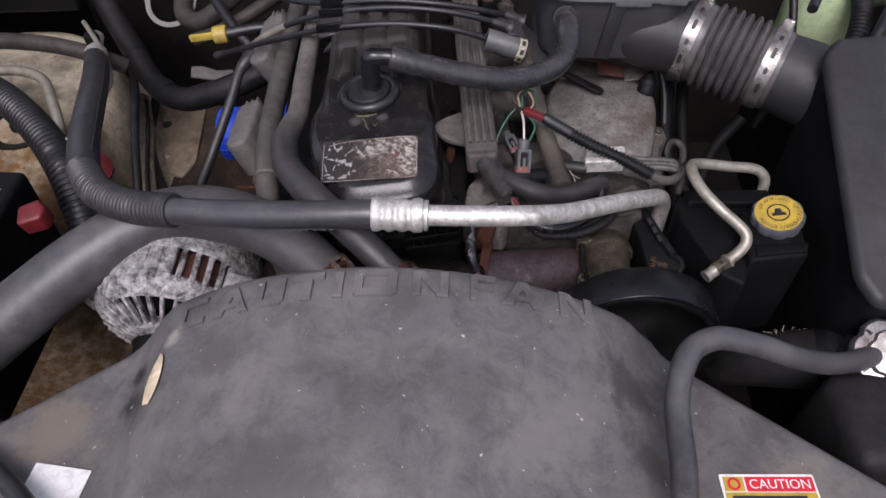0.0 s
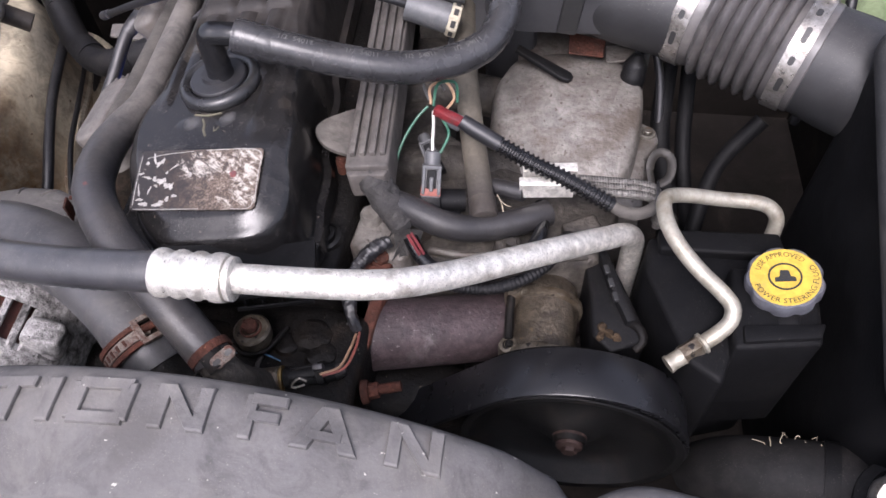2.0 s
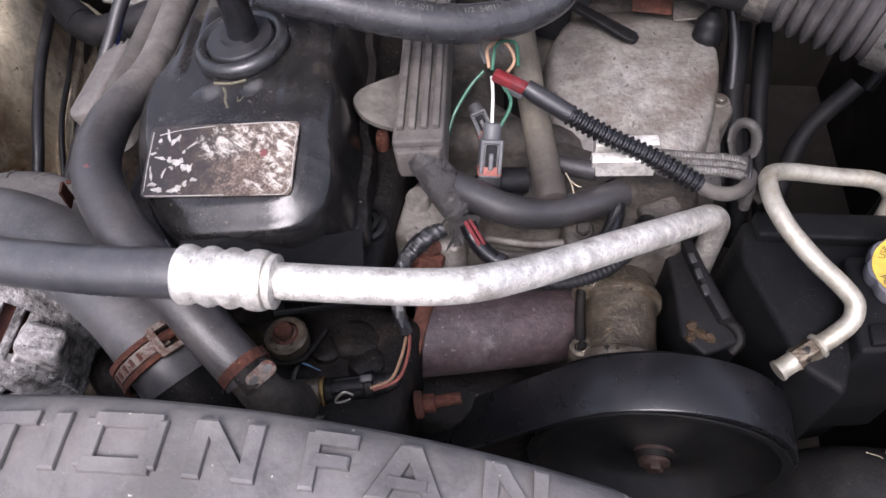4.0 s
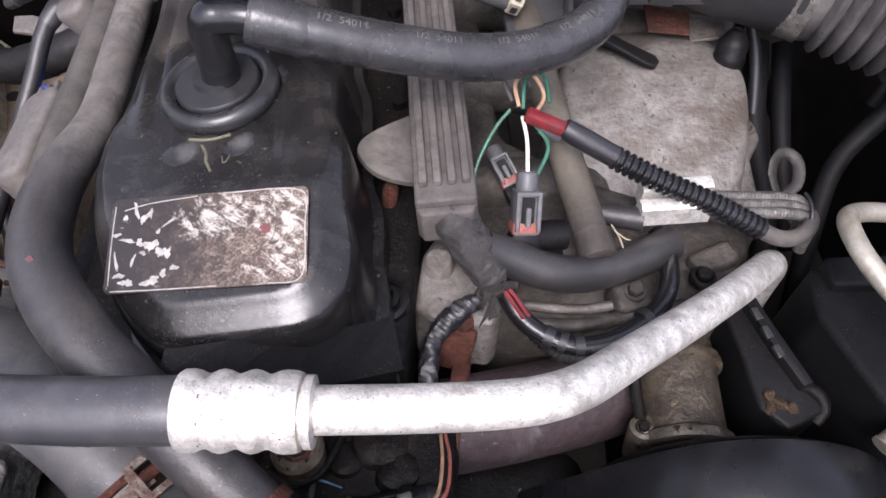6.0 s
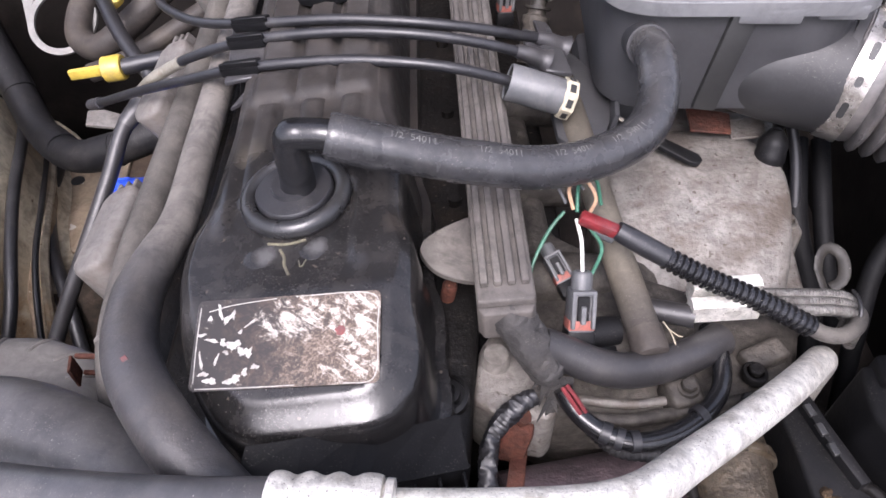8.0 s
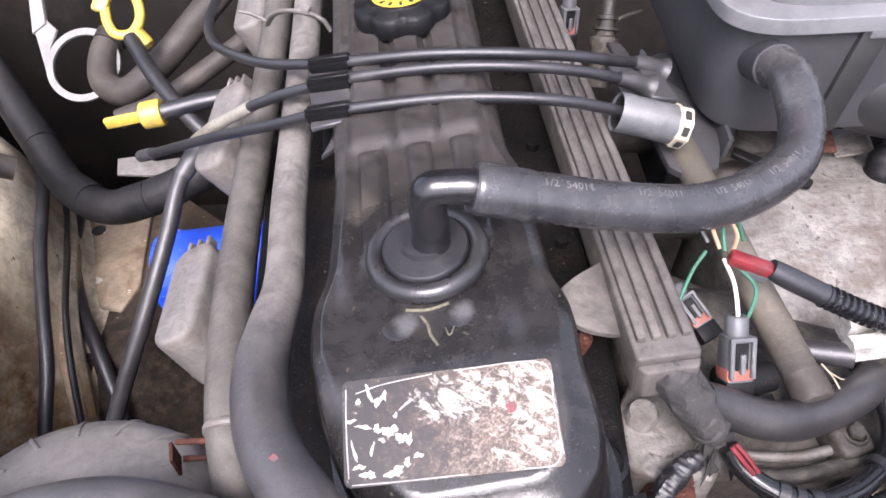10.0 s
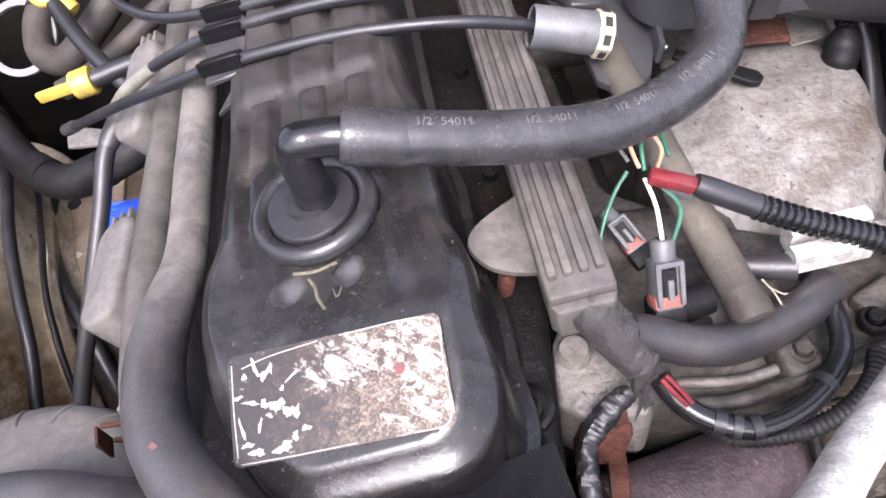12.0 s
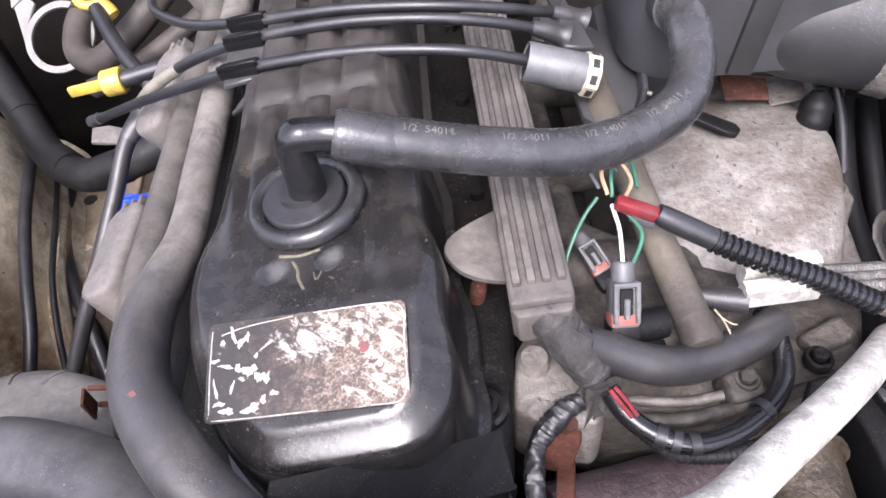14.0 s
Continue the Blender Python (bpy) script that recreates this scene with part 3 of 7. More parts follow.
def hex_bolt(m, r=0.006, h=0.005, washer=0.010, parent=None, material=None, name="bolt"):
    bm = lathe_bm([(0, -0.004), (washer, -0.004), (washer, 0.0), (washer * 0.9, 0.0012), (r * 1.1, 0.0014)], m, 24)
    own = bmesh.new()
    bmesh.ops.create_cone(own, cap_ends=True, segments=6, radius1=r, radius2=r * 0.94, depth=h)
    bmesh.ops.bevel(own, geom=own.edges[:], offset=0.0005, segments=1, affect="EDGES")
    own.transform(m @ Matrix.Translation((0, 0, h / 2 + 0.001)))
    return part(name, merge(own, bm), material or M_RUST, parent)


def hose_thing(name, label, pts, r, material, category="hose", **kw):
    """A single hose or cable as one thing."""
    return tagged(part(name, tube_bm(pts, r, **kw), material), label, category)


# ---- structure: the bay round the engine ----
bm = bmesh.new()
bmesh.ops.create_grid(bm, x_segments=24, y_segments=24, size=300)
ground = tagged(part("ground", bm, M_GROUND), "dark asphalt ground under the car", "ground", kind="structure")

def slab(name, size, m, material, label, category="wall"):
    return tagged(part(name, box_bm(size, m, 0.006), material), label, category, kind="structure")

slab("firewall", (1.66, 0.03, 0.93), pose(0, 1.52, 0.775), M_DARK, "dark dirty sheet metal firewall behind the engine")
slab("cowl", (1.5, 0.22, 0.03), pose(0, 1.61, 1.25), M_DARK, "black cowl panel above the firewall", "panel")
slab("bay_wall_right", (0.03, 1.5, 0.90), pose(0.78, 0.76, 0.76), M_DARK, "dark inner wing panel beside the air box")
slab("bay_wall_left", (0.03, 1.5, 0.90), pose(-0.83, 0.76, 0.76), M_DARK, "dark inner wing panel beside the strut tower")
slab("radiator_support", (1.66, 0.05, 0.66), pose(0, 0.10, 0.64), M_DARK, "black radiator support across the nose", "panel")
slab("undertray", (1.66, 1.46, 0.03), pose(0, 0.8, 0.33), M_DARK, "greasy black undertray below the engine", "panel")
# the raised bonnet: a plain panel hinged at the cowl
slab("bonnet", (1.5, 1.25, 0.03), pose(0, 1.70, 1.30, -64, 0, 0) @ pose(0, -0.625, 0), M_DARK, "raised bonnet, black insulation underneath", "bonnet")

# ---- the engine block under everything ----
def engine_block():
    e = thing("engine", "greasy dark cast-iron engine block under the valve cover", "engine")
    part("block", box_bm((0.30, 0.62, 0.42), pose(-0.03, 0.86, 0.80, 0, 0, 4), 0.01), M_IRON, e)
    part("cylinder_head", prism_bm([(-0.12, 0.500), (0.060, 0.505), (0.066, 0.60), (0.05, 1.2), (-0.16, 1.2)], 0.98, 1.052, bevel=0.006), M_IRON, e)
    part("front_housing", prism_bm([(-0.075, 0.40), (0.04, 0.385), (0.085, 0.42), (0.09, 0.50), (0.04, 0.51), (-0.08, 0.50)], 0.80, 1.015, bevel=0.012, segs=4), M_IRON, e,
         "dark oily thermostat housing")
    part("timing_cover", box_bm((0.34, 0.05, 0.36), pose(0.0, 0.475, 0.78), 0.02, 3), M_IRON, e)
    part("intake_runner", prism_bm([(0.10, 0.55), (0.17, 0.548), (0.26, 0.562), (0.28, 0.62), (0.18, 0.66), (0.12, 0.70), (0.10, 0.9), (0.07, 0.9), (0.075, 0.62)], 0.95, 1.026, bevel=0.010), M_GRIME, e,
         "grimy cast aluminium intake manifold flange")
    part("port_flange", prism_bm([(0.062, 0.548), (0.074, 0.540), (0.090, 0.535), (0.098, 0.539), (0.106, 0.536), (0.113, 0.545), (0.110, 0.560), (0.126, 0.572), (0.120, 0.590), (0.100, 0.600), (0.076, 0.602), (0.066, 0.585)], 0.99, 1.040, bevel=0.005), M_CAST, e,
         "pale chipped aluminium port flange")
    part("port_flange", prism_bm([(0.130, 0.578), (0.150, 0.570), (0.172, 0.580), (0.178, 0.600), (0.160, 0.615), (0.136, 0.606)], 0.99, 1.036, bevel=0.004), M_CAST, e)
    part("flange_boss", lathe_bm([(0.009, -0.03), (0.009, 0.0), (0.0075, 0.003), (0, 0.003)], pose(0.076, 0.575, 1.046), 20), M_CAST, e)
    part("runner_edge", tube_bm([(0.120, 0.545, 1.031), (0.150, 0.541, 1.032), (0.185, 0.548, 1.031), (0.25, 0.565, 1.028)], 0.0042, seg=10), M_GRIME, e)
    part("runner_edge", tube_bm([(0.125, 0.556, 1.030), (0.160, 0.553, 1.031), (0.20, 0.562, 1.030)], 0.0030, seg=10), M_CAST, e)
    part("lug", box_bm((0.022, 0.020, 0.020), pose(0.188, 0.560, 1.030, 8, 4, 14), 0.004, 3), M_GRIME, e)
    part("lug", box_bm((0.030, 0.016, 0.016), pose(0.245, 0.590, 1.028, 4, -6, 24), 0.004, 3), M_GRIME, e)
    for k, y in enumerate((0.64, 0.74, 0.84)):
        part("runner", tube_bm([(0.075, y + 0.01, 1.022), (0.13, y + 0.015, 1.022), (0.2, y + 0.03, 0.995)], 0.02, seg=16), M_GRIME, e)
    part("washer", lathe_bm([(0.0135, -0.01), (0.0138, 0.0), (0.012, 0.0022), (0.007, 0.0024), (0, 0.0024)], pose(0.005, 0.467, 1.034), 28), M_PUMP, e)
    hex_bolt(pose(0.005, 0.467, 1.036), 0.0062, 0.006, 0.0085, e, M_RUST)
    hex_bolt(pose(0.235, 0.575, 1.034), 0.005, 0.004, 0.008, e, M_IRON)
    hex_bolt(pose(0.190, 0.560, 1.040), 0.005, 0.004, 0.007, e, M_GRIME)
    return e

engine_block()


# ---- valve cover ----
COVER = pose(-0.032, 0.50, 1.110, 0, -6.5, 4.0)   # front edge of the cover, its length along local y
SLOPE = 0.055
COVER_EDGE = [(-0.012, -0.0105), (0.043, -0.0100), (0.0560, -0.0045), (0.0660, 0.006), (0.0705, 0.020), (0.0698, 0.036), (0.0672, 0.052), (0.0686, 0.068), (0.0680, 0.088), (0.0625, 0.103), (0.0620, 0.130),
              (0.0625, 0.175), (0.0560, 0.200), (0.0545, 0.260), (0.0560, 0.56), (-0.0480, 0.56), (-0.0460, 0.260), (-0.0440, 0.190), (-0.0470, 0.140), (-0.0490, 0.122), (-0.0565, 0.103), (-0.0575, 0.080),
              (-0.0535, 0.045), (-0.0475, 0.022), (-0.0370, 0.004), (-0.0250, -0.0070)]

def cover_height(y):
    """The top's height along its length: a slanting nose, then level."""
    return 0.0030 + 0.0165 * min(1.0, max(0.0, y / SLOPE)) + 0.004 * min(1.0, max(0.0, (y - SLOPE) / 0.1))

def bump_at(v, a, b, soft):
    """1 between a and b, with eased flanks."""
    t = min(1.0, max(0.0, min(v - a + soft, b + soft - v) / soft))
    return t * t * (3 - 2 * t)

RIDGES = ((-0.0272, -0.0155), (0.0018, 0.0115), (0.0280, 0.0375))

def cover_relief(x, y):
    """Pressed ribs behind the breather, broader lumps over them, a fold beside the breather."""
    z = 0.0
    for a, b in RIDGES:
        z = max(z, 0.0048 * bump_at(x, a, b, 0.0024) * bump_at(y, 0.128, 0.206, 0.006))
        z = max(z, 0.0052 * bump_at(x, a - 0.004, b + 0.005, 0.006) * bump_at(y, 0.218, 0.240, 0.008))
        z = max(z, 0.0062 * bump_at(x, a - 0.003, b + 0.003, 0.004) * bump_at(y, 0.268, 0.54, 0.012))
    z = max(z, 0.0016 * bump_at(x, 0.0385, 0.0455, 0.0020) * bump_at(y, 0.078, 0.206, 0.010))
    z = max(z, 0.0014 * bump_at(x, -0.0400, -0.0350, 0.0020) * bump_at(y, 0.110, 0.205, 0.010))
    return z

def valve_cover():
    c = thing("valve_cover", "dusty black valve cover with pressed ribs on the engine", "valve cover")
    edge = soften(COVER_EDGE, 0.009, 5)
    n = len(edge)
    E = np.array(edge)
    T = np.roll(E, -1, 0) - np.roll(E, 1, 0)
    T /= np.linalg.norm(T, axis=1)[:, None]
    inward = np.stack([-T[:, 1], T[:, 0]], 1)
    bm = bmesh.new()
    # from the gasket flange up the wall, round the shoulder, over the chamfer to the top
    levels = [(-0.0100, -0.062, 0), (-0.0095, -0.047, 0), (-0.0040, -0.045, 0), (-0.0025, -0.0240, 0.3), (-0.0012, -0.0150, 1), (-0.0002, -0.0120, 1), (0.0010, -0.0090, 1), (0.0028, -0.0074, 1), (0.0060, -0.0055, 1), (0.0092, -0.0036, 1), (0.0124, -0.0017, 1), (0.0142, -0.0006, 1), (0.0165, 0.0, 1)]
    rings = []
    for inset, drop, follow in levels:
        ring = []
        for (x, y), (nx, ny) in zip(edge, inward):
            k = 1.0 if inset < 0 else np.interp(y, (0.016, 0.075), (1.0, 0.42))
            fall = drop if inset < 0 and follow < 1 else drop * np.interp(y, (0.016, 0.075), (1.0, 0.5))
            px, py = x + nx * inset * k, y + ny * inset * k
            ring.append(bm.verts.new((px, py, cover_height(py) * follow + fall)))
        rings.append(ring)
    for a, b in zip(rings, rings[1:]):
        for i in range(n):
            bm.faces.new((a[i], a[(i + 1) % n], b[(i + 1) % n], b[i]))
    top = bmesh.new()
    top.faces.new([top.verts.new((v.co.x, v.co.y, 0)) for v in rings[-1]])
    ys = [0.008 + 0.006 * k for k in range(10)] + [0.07 + 0.004 * k for k in range(48)] + [0.27 + 0.02 * k for k in range(14)]
    xs = [-0.054 + 0.0022 * k for k in range(50)]
    for axis, cuts in ((1, ys), (0, xs)):
        for v in cuts:
            no = Vector((0, 1, 0)) if axis else Vector((1, 0, 0))
            bmesh.ops.bisect_plane(top, geom=top.verts[:] + top.edges[:] + top.faces[:], plane_co=no * v, plane_no=no)
    for v in top.verts:
        v.co.z = cover_height(v.co.y) + cover_relief(v.co.x, v.co.y)
    merge(top, bm)
    bmesh.ops.remove_doubles(bm, verts=bm.verts, dist=0.00005)
    bm.transform(COVER)
    part("cover_shell", bm, M_COVER, c, angle=50)
    def on(x, y, dz=0.0):
        return COVER @ pose(x, y, cover_height(y) + dz)
    for x, y in ((-0.014, 0.082), (0.016, 0.084)):
        part("boss", lathe_bm([(0.0085, 0), (0.0075, 0.0014), (0.005, 0.0020), (0, 0.0022)], on(x, y, -0.0014), 20), M_COVER, c)
    part("paint_mark", tube_bm([on(-0.002, 0.086, 0.0000).translation, on(0.001, 0.080, 0.0002).translation, on(0.0015, 0.075, 0.0002).translation, on(0.0045, 0.068, 0.0002).translation], 0.0009, seg=8, step=0.002, squash=0.5), M_CHALK, c,
         "faded yellow chalk mark")
    part("paint_mark", tube_bm([on(0.009, 0.077, 0.0000).translation, on(0.0105, 0.072, 0.0002).translation, on(0.013, 0.077, 0.0000).translation], 0.0004, seg=6, step=0.002), M_CHALK, c)
    part("sealant_bead", tube_bm([on(-0.009, 0.0905, 0.0003).translation, on(0.002, 0.0885, 0.0006).translation, on(0.012, 0.0905, 0.0003).translation], 0.0008, seg=8, step=0.002), M_CHALK, c, "yellowed sealant under the grommet")
    # front bolt boss beside the nose
    part("cover_bolt", lathe_bm([(0.014, -0.01), (0.014, 0.0), (0.0115, 0.0012), (0.0115, -0.001), (0.009, -0.001), (0.009, 0.003), (0.0065, 0.0034), (0.0062, 0.001), (0.0045, 0.001), (0, 0.002)], pose(0.046, 0.543, 1.055, 0, -6, 0), 32), M_PULLEY, c)
    return c

valve_cover()

label_m = COVER @ pose(0.0050, 0.0318, cover_height(0.0318) + 0.0008, math.degrees(math.atan2(0.0165, SLOPE)), 0, -3.2)
lab = thing("engine_label", "scraped and stained white sticker on the valve cover", "label")
lab.matrix_world = label_m
part("sheet", prism_bm(rounded(0.0945, 0.0465, 0.003), 0.0, 0.0006, bevel=0.0), worn_label_material(), lab)

def flake(cx, cy, w, h, turn, seed):
    """A ragged scrap of the white face that is still there."""
    rnd = random.Random(seed)
    out = []
    ph = [rnd.random() * 6.28 for _ in range(3)]
    for k in range(26):
        a = 2 * math.pi * k / 26
        r = 0.78 + 0.22 * math.sin(2 * a + ph[0]) + 0.18 * math.sin(3 * a + ph[1]) + 0.14 * math.sin(7 * a + ph[2])
        out.append((w / 2 * r * math.cos(a), h / 2 * r * math.sin(a)))
    part("flake", prism_bm(out, 0.0006, 0.0009, pose(cx, cy, 0, 0, 0, turn), 0), M_FLAKE, lab, smooth=False)

for k, (u, v, w, h, turn) in enumerate((
        (-.035, .0165, .0030, .0110, 20), (-.031, .0125, .0035, .0090, -25), (-.028, .0150, .0030, .0060, 10), (-.040, .0135, .0025, .0045, 0), (-.0435, .0050, .0050, .0030, 10),
        (-.038, .0020, .0110, .0022, -8), (-.032, .0005, .0050, .0050, 30), (-.0265, -.0010, .0085, .0080, 20), (-.0215, -.0045, .0065, .0075, -20), (-.018, -.0055, .0035, .0075, -30),
        (-.0425, -.0085, .0022, .0120, 12), (-.0345, -.0080, .0018, .0090, -22), (-.0405, -.0150, .0070, .0035, 15), (-.0365, -.0185, .0080, .0055, -5), (-.0250, -.0185, .0105, .0065, 8),
        (-.0195, -.0150, .0050, .0045, 40), (-.0145, -.0125, .0050, .0040, 10), (-.0300, -.0045, .0040, .0030, 0), (-.0185, .0100, .0085, .0020, 32), (-.0055, .0040, .0050, .0040, 0), (-.0235, .0055, .0030, .0030, 0))):
    flake(u, v, w * 0.85, h * 0.85, turn, k)
for pts in ([(-.0455, .0195), (-.0458, .0), (-.0452, -.0195)], [(-.0410, .0172), (-.030, .0198), (-.006, .0222)], [(.004, .0226), (.040, .0224), (.0456, .0195), (.0460, .004), (.0458, -.018), (.043, -.0222), (.030, -.0228)],
            [(-.044, -.0222), (-.02, -.0226), (.006, -.0225)]):
    part("white_edge", tube_bm([(x, y, 0.0005) for x, y in pts], 0.00034, seg=6, step=0.002), M_FLAKE, lab)
part("red_speck", prism_bm([(0.0032 * math.cos(a) * (0.8 + 0.2 * math.sin(5 * a)), 0.0026 * math.sin(a)) for a in np.linspace(0, 6.28, 12)[:-1]], 0.0006, 0.0009, pose(0.0275, 0.0035, 0), 0), M_REDMARK, lab, "red spot", smooth=False)


def breather():
    g = thing("breather_valve", "black rubber breather grommet and elbow on the valve cover", "breather")
    m = COVER @ pose(0.0045, 0.122, cover_height(0.122) - 0.001)
    part("grommet", lathe_bm([(0.0300, 0), (0.0315, 0.002), (0.0320, 0.0045), (0.0312, 0.0072), (0.0292, 0.0092), (0.0268, 0.0098), (0.0245, 0.0088), (0.0228, 0.0062)], m, 56), M_GROMMET, g)
    part("disc", lathe_bm([(0.0222, 0.004), (0.0222, 0.0085), (0.0212, 0.0098), (0.012, 0.0105), (0.0112, 0.0135), (0.0, 0.0135)], m, 48), M_BLACKRUB, g)
    p = m.translation
    part("elbow", tube_bm([(p.x + 0.002, p.y, p.z + 0.008, 0.0102), (p.x + 0.0025, p.y, p.z + 0.020, 0.0096), (p.x + 0.0015, p.y + 0.0010, p.z + 0.034, 0.0092), (p.x + 0.0012, p.y + 0.0015, p.z + 0.0415, 0.0089), (p.x + 0.0040, p.y + 0.0015, p.z + 0.0462, 0.0086), (p.x + 0.0105, p.y + 0.0015, p.z + 0.0468, 0.0086),
                           (-0.016, 0.6222, 1.1790, 0.0085), (-0.006, 0.6220, 1.1765, 0.0085)], seg=24, step=0.0015), M_GLOSS, g)
    return g

breather()
HOSE = [(-0.015, 0.6215, 1.1790), (0.02, 0.6220, 1.1695), (0.06, 0.6255, 1.158), (0.10, 0.632, 1.149), (0.135, 0.648, 1.1445), (0.160, 0.667, 1.147), (0.170, 0.690, 1.154), (0.171, 0.716, 1.1625), (0.170, 0.740, 1.158)]
bhose = hose_thing("breather_hose", "grey-black rubber breather hose with faded white print", HOSE, 0.0122, M_PCV, seg=28)
part("collar", tube_bm([(-0.0155, 0.6215, 1.1792, 0.0116), (-0.0145, 0.6215, 1.1789, 0.0124), (0.000, 0.6215, 1.1750, 0.0126), (0.010, 0.6218, 1.1716, 0.0129), (0.014, 0.6219, 1.1705, 0.0123)], seg=28, step=0.002), M_PCV, bhose)

def hose_print(body, x0, z, parent, size=0.0085):
    """Printed characters laid on the hose's upper flank, along its run."""
    line, s = resample(spline(HOSE), 0.002)
    bm = text_bm(body, size, 0.0, "LEFT")
    for v in bm.verts:
        u, w = x0 + v.co.x, v.co.y
        p = np.array([np.interp(u, s, line[:, k]) for k in range(3)])
        q = np.array([np.interp(u + 0.004, s, line[:, k]) for k in range(3)])
        t = (q - p) / np.linalg.norm(q - p)
        side = np.cross((0, 0, 1), t)
        side /= np.linalg.norm(side)
        upv = np.cross(t, side)
        b = radians(20) - w / 0.0123
        v.co = Vector(p + 0.01236 * (math.cos(b) * upv - math.sin(b) * side))
    part("print", bm, M_PRINT, parent, "worn white printed numbers")

for x0 in (0.030, 0.078, 0.121, 0.160):
    hose_print("1/2  54011", x0, 0, bhose, 0.0058)


def oil_cap():
    c = thing("oil_filler_cap", "black lobed oil filler cap with yellow print", "cap")
    m = pose(-0.052, 0.851, 1.130, -4, -4, 4)
    part("base", lathe_bm([(0.026, 0), (0.026, 0.008)], m, 32), M_PLASTIC, c)
    part("grip", lathe_bm([(0.034, 0.006), (0.0355, 0.010), (0.0355, 0.018), (0.033, 0.0210), (0.026, 0.0225), (0.0245, 0.0240), (0, 0.0240)], m, 72, lobes=(8, 0.10)), M_PLASTIC, c)
    ring = lathe_bm([(0.0205, 0.0238), (0.0205, 0.0245), (0.0125, 0.0245), (0.0125, 0.0238)], m, 48)
    part("print_ring", ring, M_YELDECAL, c, "yellow printed ring")
    part("print_disc", lathe_bm([(0.0112, 0.0238), (0.0112, 0.0246), (0, 0.0246)], m, 32), M_YELDECAL, c, "yellow printed symbol")
    for k in range(14):
        a = 2 * math.pi * k / 14
        part("print_bar", box_bm((0.0020, 0.0040, 0.0006), m @ Matrix.Rotation(a, 4, "Z") @ pose(0, 0.0165, 0.0248), 0.0), M_BLACKPRINT, c)
    part("symbol", box_bm((0.0095, 0.0028, 0.0006), m @ pose(0, 0, 0.0249, 0, 0, 25), 0.0), M_BLACKPRINT, c)
    part("symbol", box_bm((0.0032, 0.0095, 0.0006), m @ pose(0.001, 0.001, 0.0249, 0, 0, 25), 0.0), M_BLACKPRINT, c)
    return c

oil_cap()


# ---- hoses along the exhaust side ----
heater = hose_thing("heater_hose", "dusty grey-brown heater hose beside the valve cover, swelling into a bend",
                    [(-0.150, 1.30, 1.12, 0.0115), (-0.138, 1.05, 1.122, 0.0112), (-0.131, 0.87, 1.106, 0.0112), (-0.127, 0.71, 1.094, 0.0112), (-0.1215, 0.635, 1.096, 0.0114), (-0.1235, 0.602, 1.101, 0.0126),
                     (-0.1230, 0.570, 1.106, 0.0139), (-0.1095, 0.526, 1.114, 0.0143), (-0.0780, 0.485, 1.117, 0.0143), (-0.0415, 0.4545, 1.105, 0.0140), (-0.001, 0.423, 1.085, 0.0137), (0.0065, 0.4172, 1.0798, 0.0136)],
                    0.012, M_HEATER, seg=26)
part("red_mark", box_bm((0.0030, 0.012, 0.0012), pose(-0.1010, 0.513, 1.1290, 6, -4, 45), 0.0002, 1), M_REDMARK, heater, "smeared red paint mark")
back = hose_thing("heater_return_hose", "dusty grey-brown heater hose running beside the other one",
                  [(-0.175, 1.30, 1.09), (-0.168, 1.04, 1.092), (-0.170, 0.88, 1.066), (-0.168, 0.72, 1.056), (-0.158, 0.62, 1.062), (-0.148, 0.56, 1.058), (-0.138, 0.52, 1.02), (-0.12, 0.49, 0.97)], 0.0125, M_DUSTHOSE, seg=24)
part("spring_clamp", tube_bm([(-0.166, 0.5735, 1.048), (-0.156, 0.566, 1.071), (-0.143, 0.566, 1.074), (-0.134, 0.568, 1.062)], 0.0025, seg=8), M_CLOUDY, back, "pale dusty spring clamp")
def clamp_tab():
    bm = box_bm((0.002, 0.012, 0.018), pose(-0.186, 0.566, 1.034, 0, 0, 15), 0.0004, 1)
    box_bm((0.020, 0.003, 0.0025), pose(-0.175, 0.572, 1.042), 0.0004, 1, bm)
    box_bm((0.020, 0.003, 0.0025), pose(-0.175, 0.570, 1.026), 0.0004, 1, bm)
    return part("clamp_ear", bm, M_RUST, back, "rusty clamp ears")
clamp_tab()
tie = thing("cable_tie", "dusty pale cable tie round two hoses", "cable tie")
part("strap", tube_bm([(-0.1660, 0.9030, 1.1060), (-0.1600, 0.9020, 1.1140), (-0.1500, 0.9000, 1.1190), (-0.1400, 0.8970, 1.1205), (-0.1270, 0.8930, 1.1195), (-0.1170, 0.8900, 1.1150), (-0.1130, 0.8890, 1.1070)], 0.0040, seg=10, squash=0.45), M_CLOUDY, tie)
part("lock", box_bm((0.007, 0.006, 0.006), pose(-0.1300, 0.8925, 1.1235, 0, 12, -14), 0.001, 2), M_CLOUDY, tie)
part("tail", tube_bm([(-0.1640, 0.8995, 1.112), (-0.176, 0.901, 1.118), (-0.184, 0.900, 1.121)], 0.0016, seg=6), M_CLOUDY, tie)


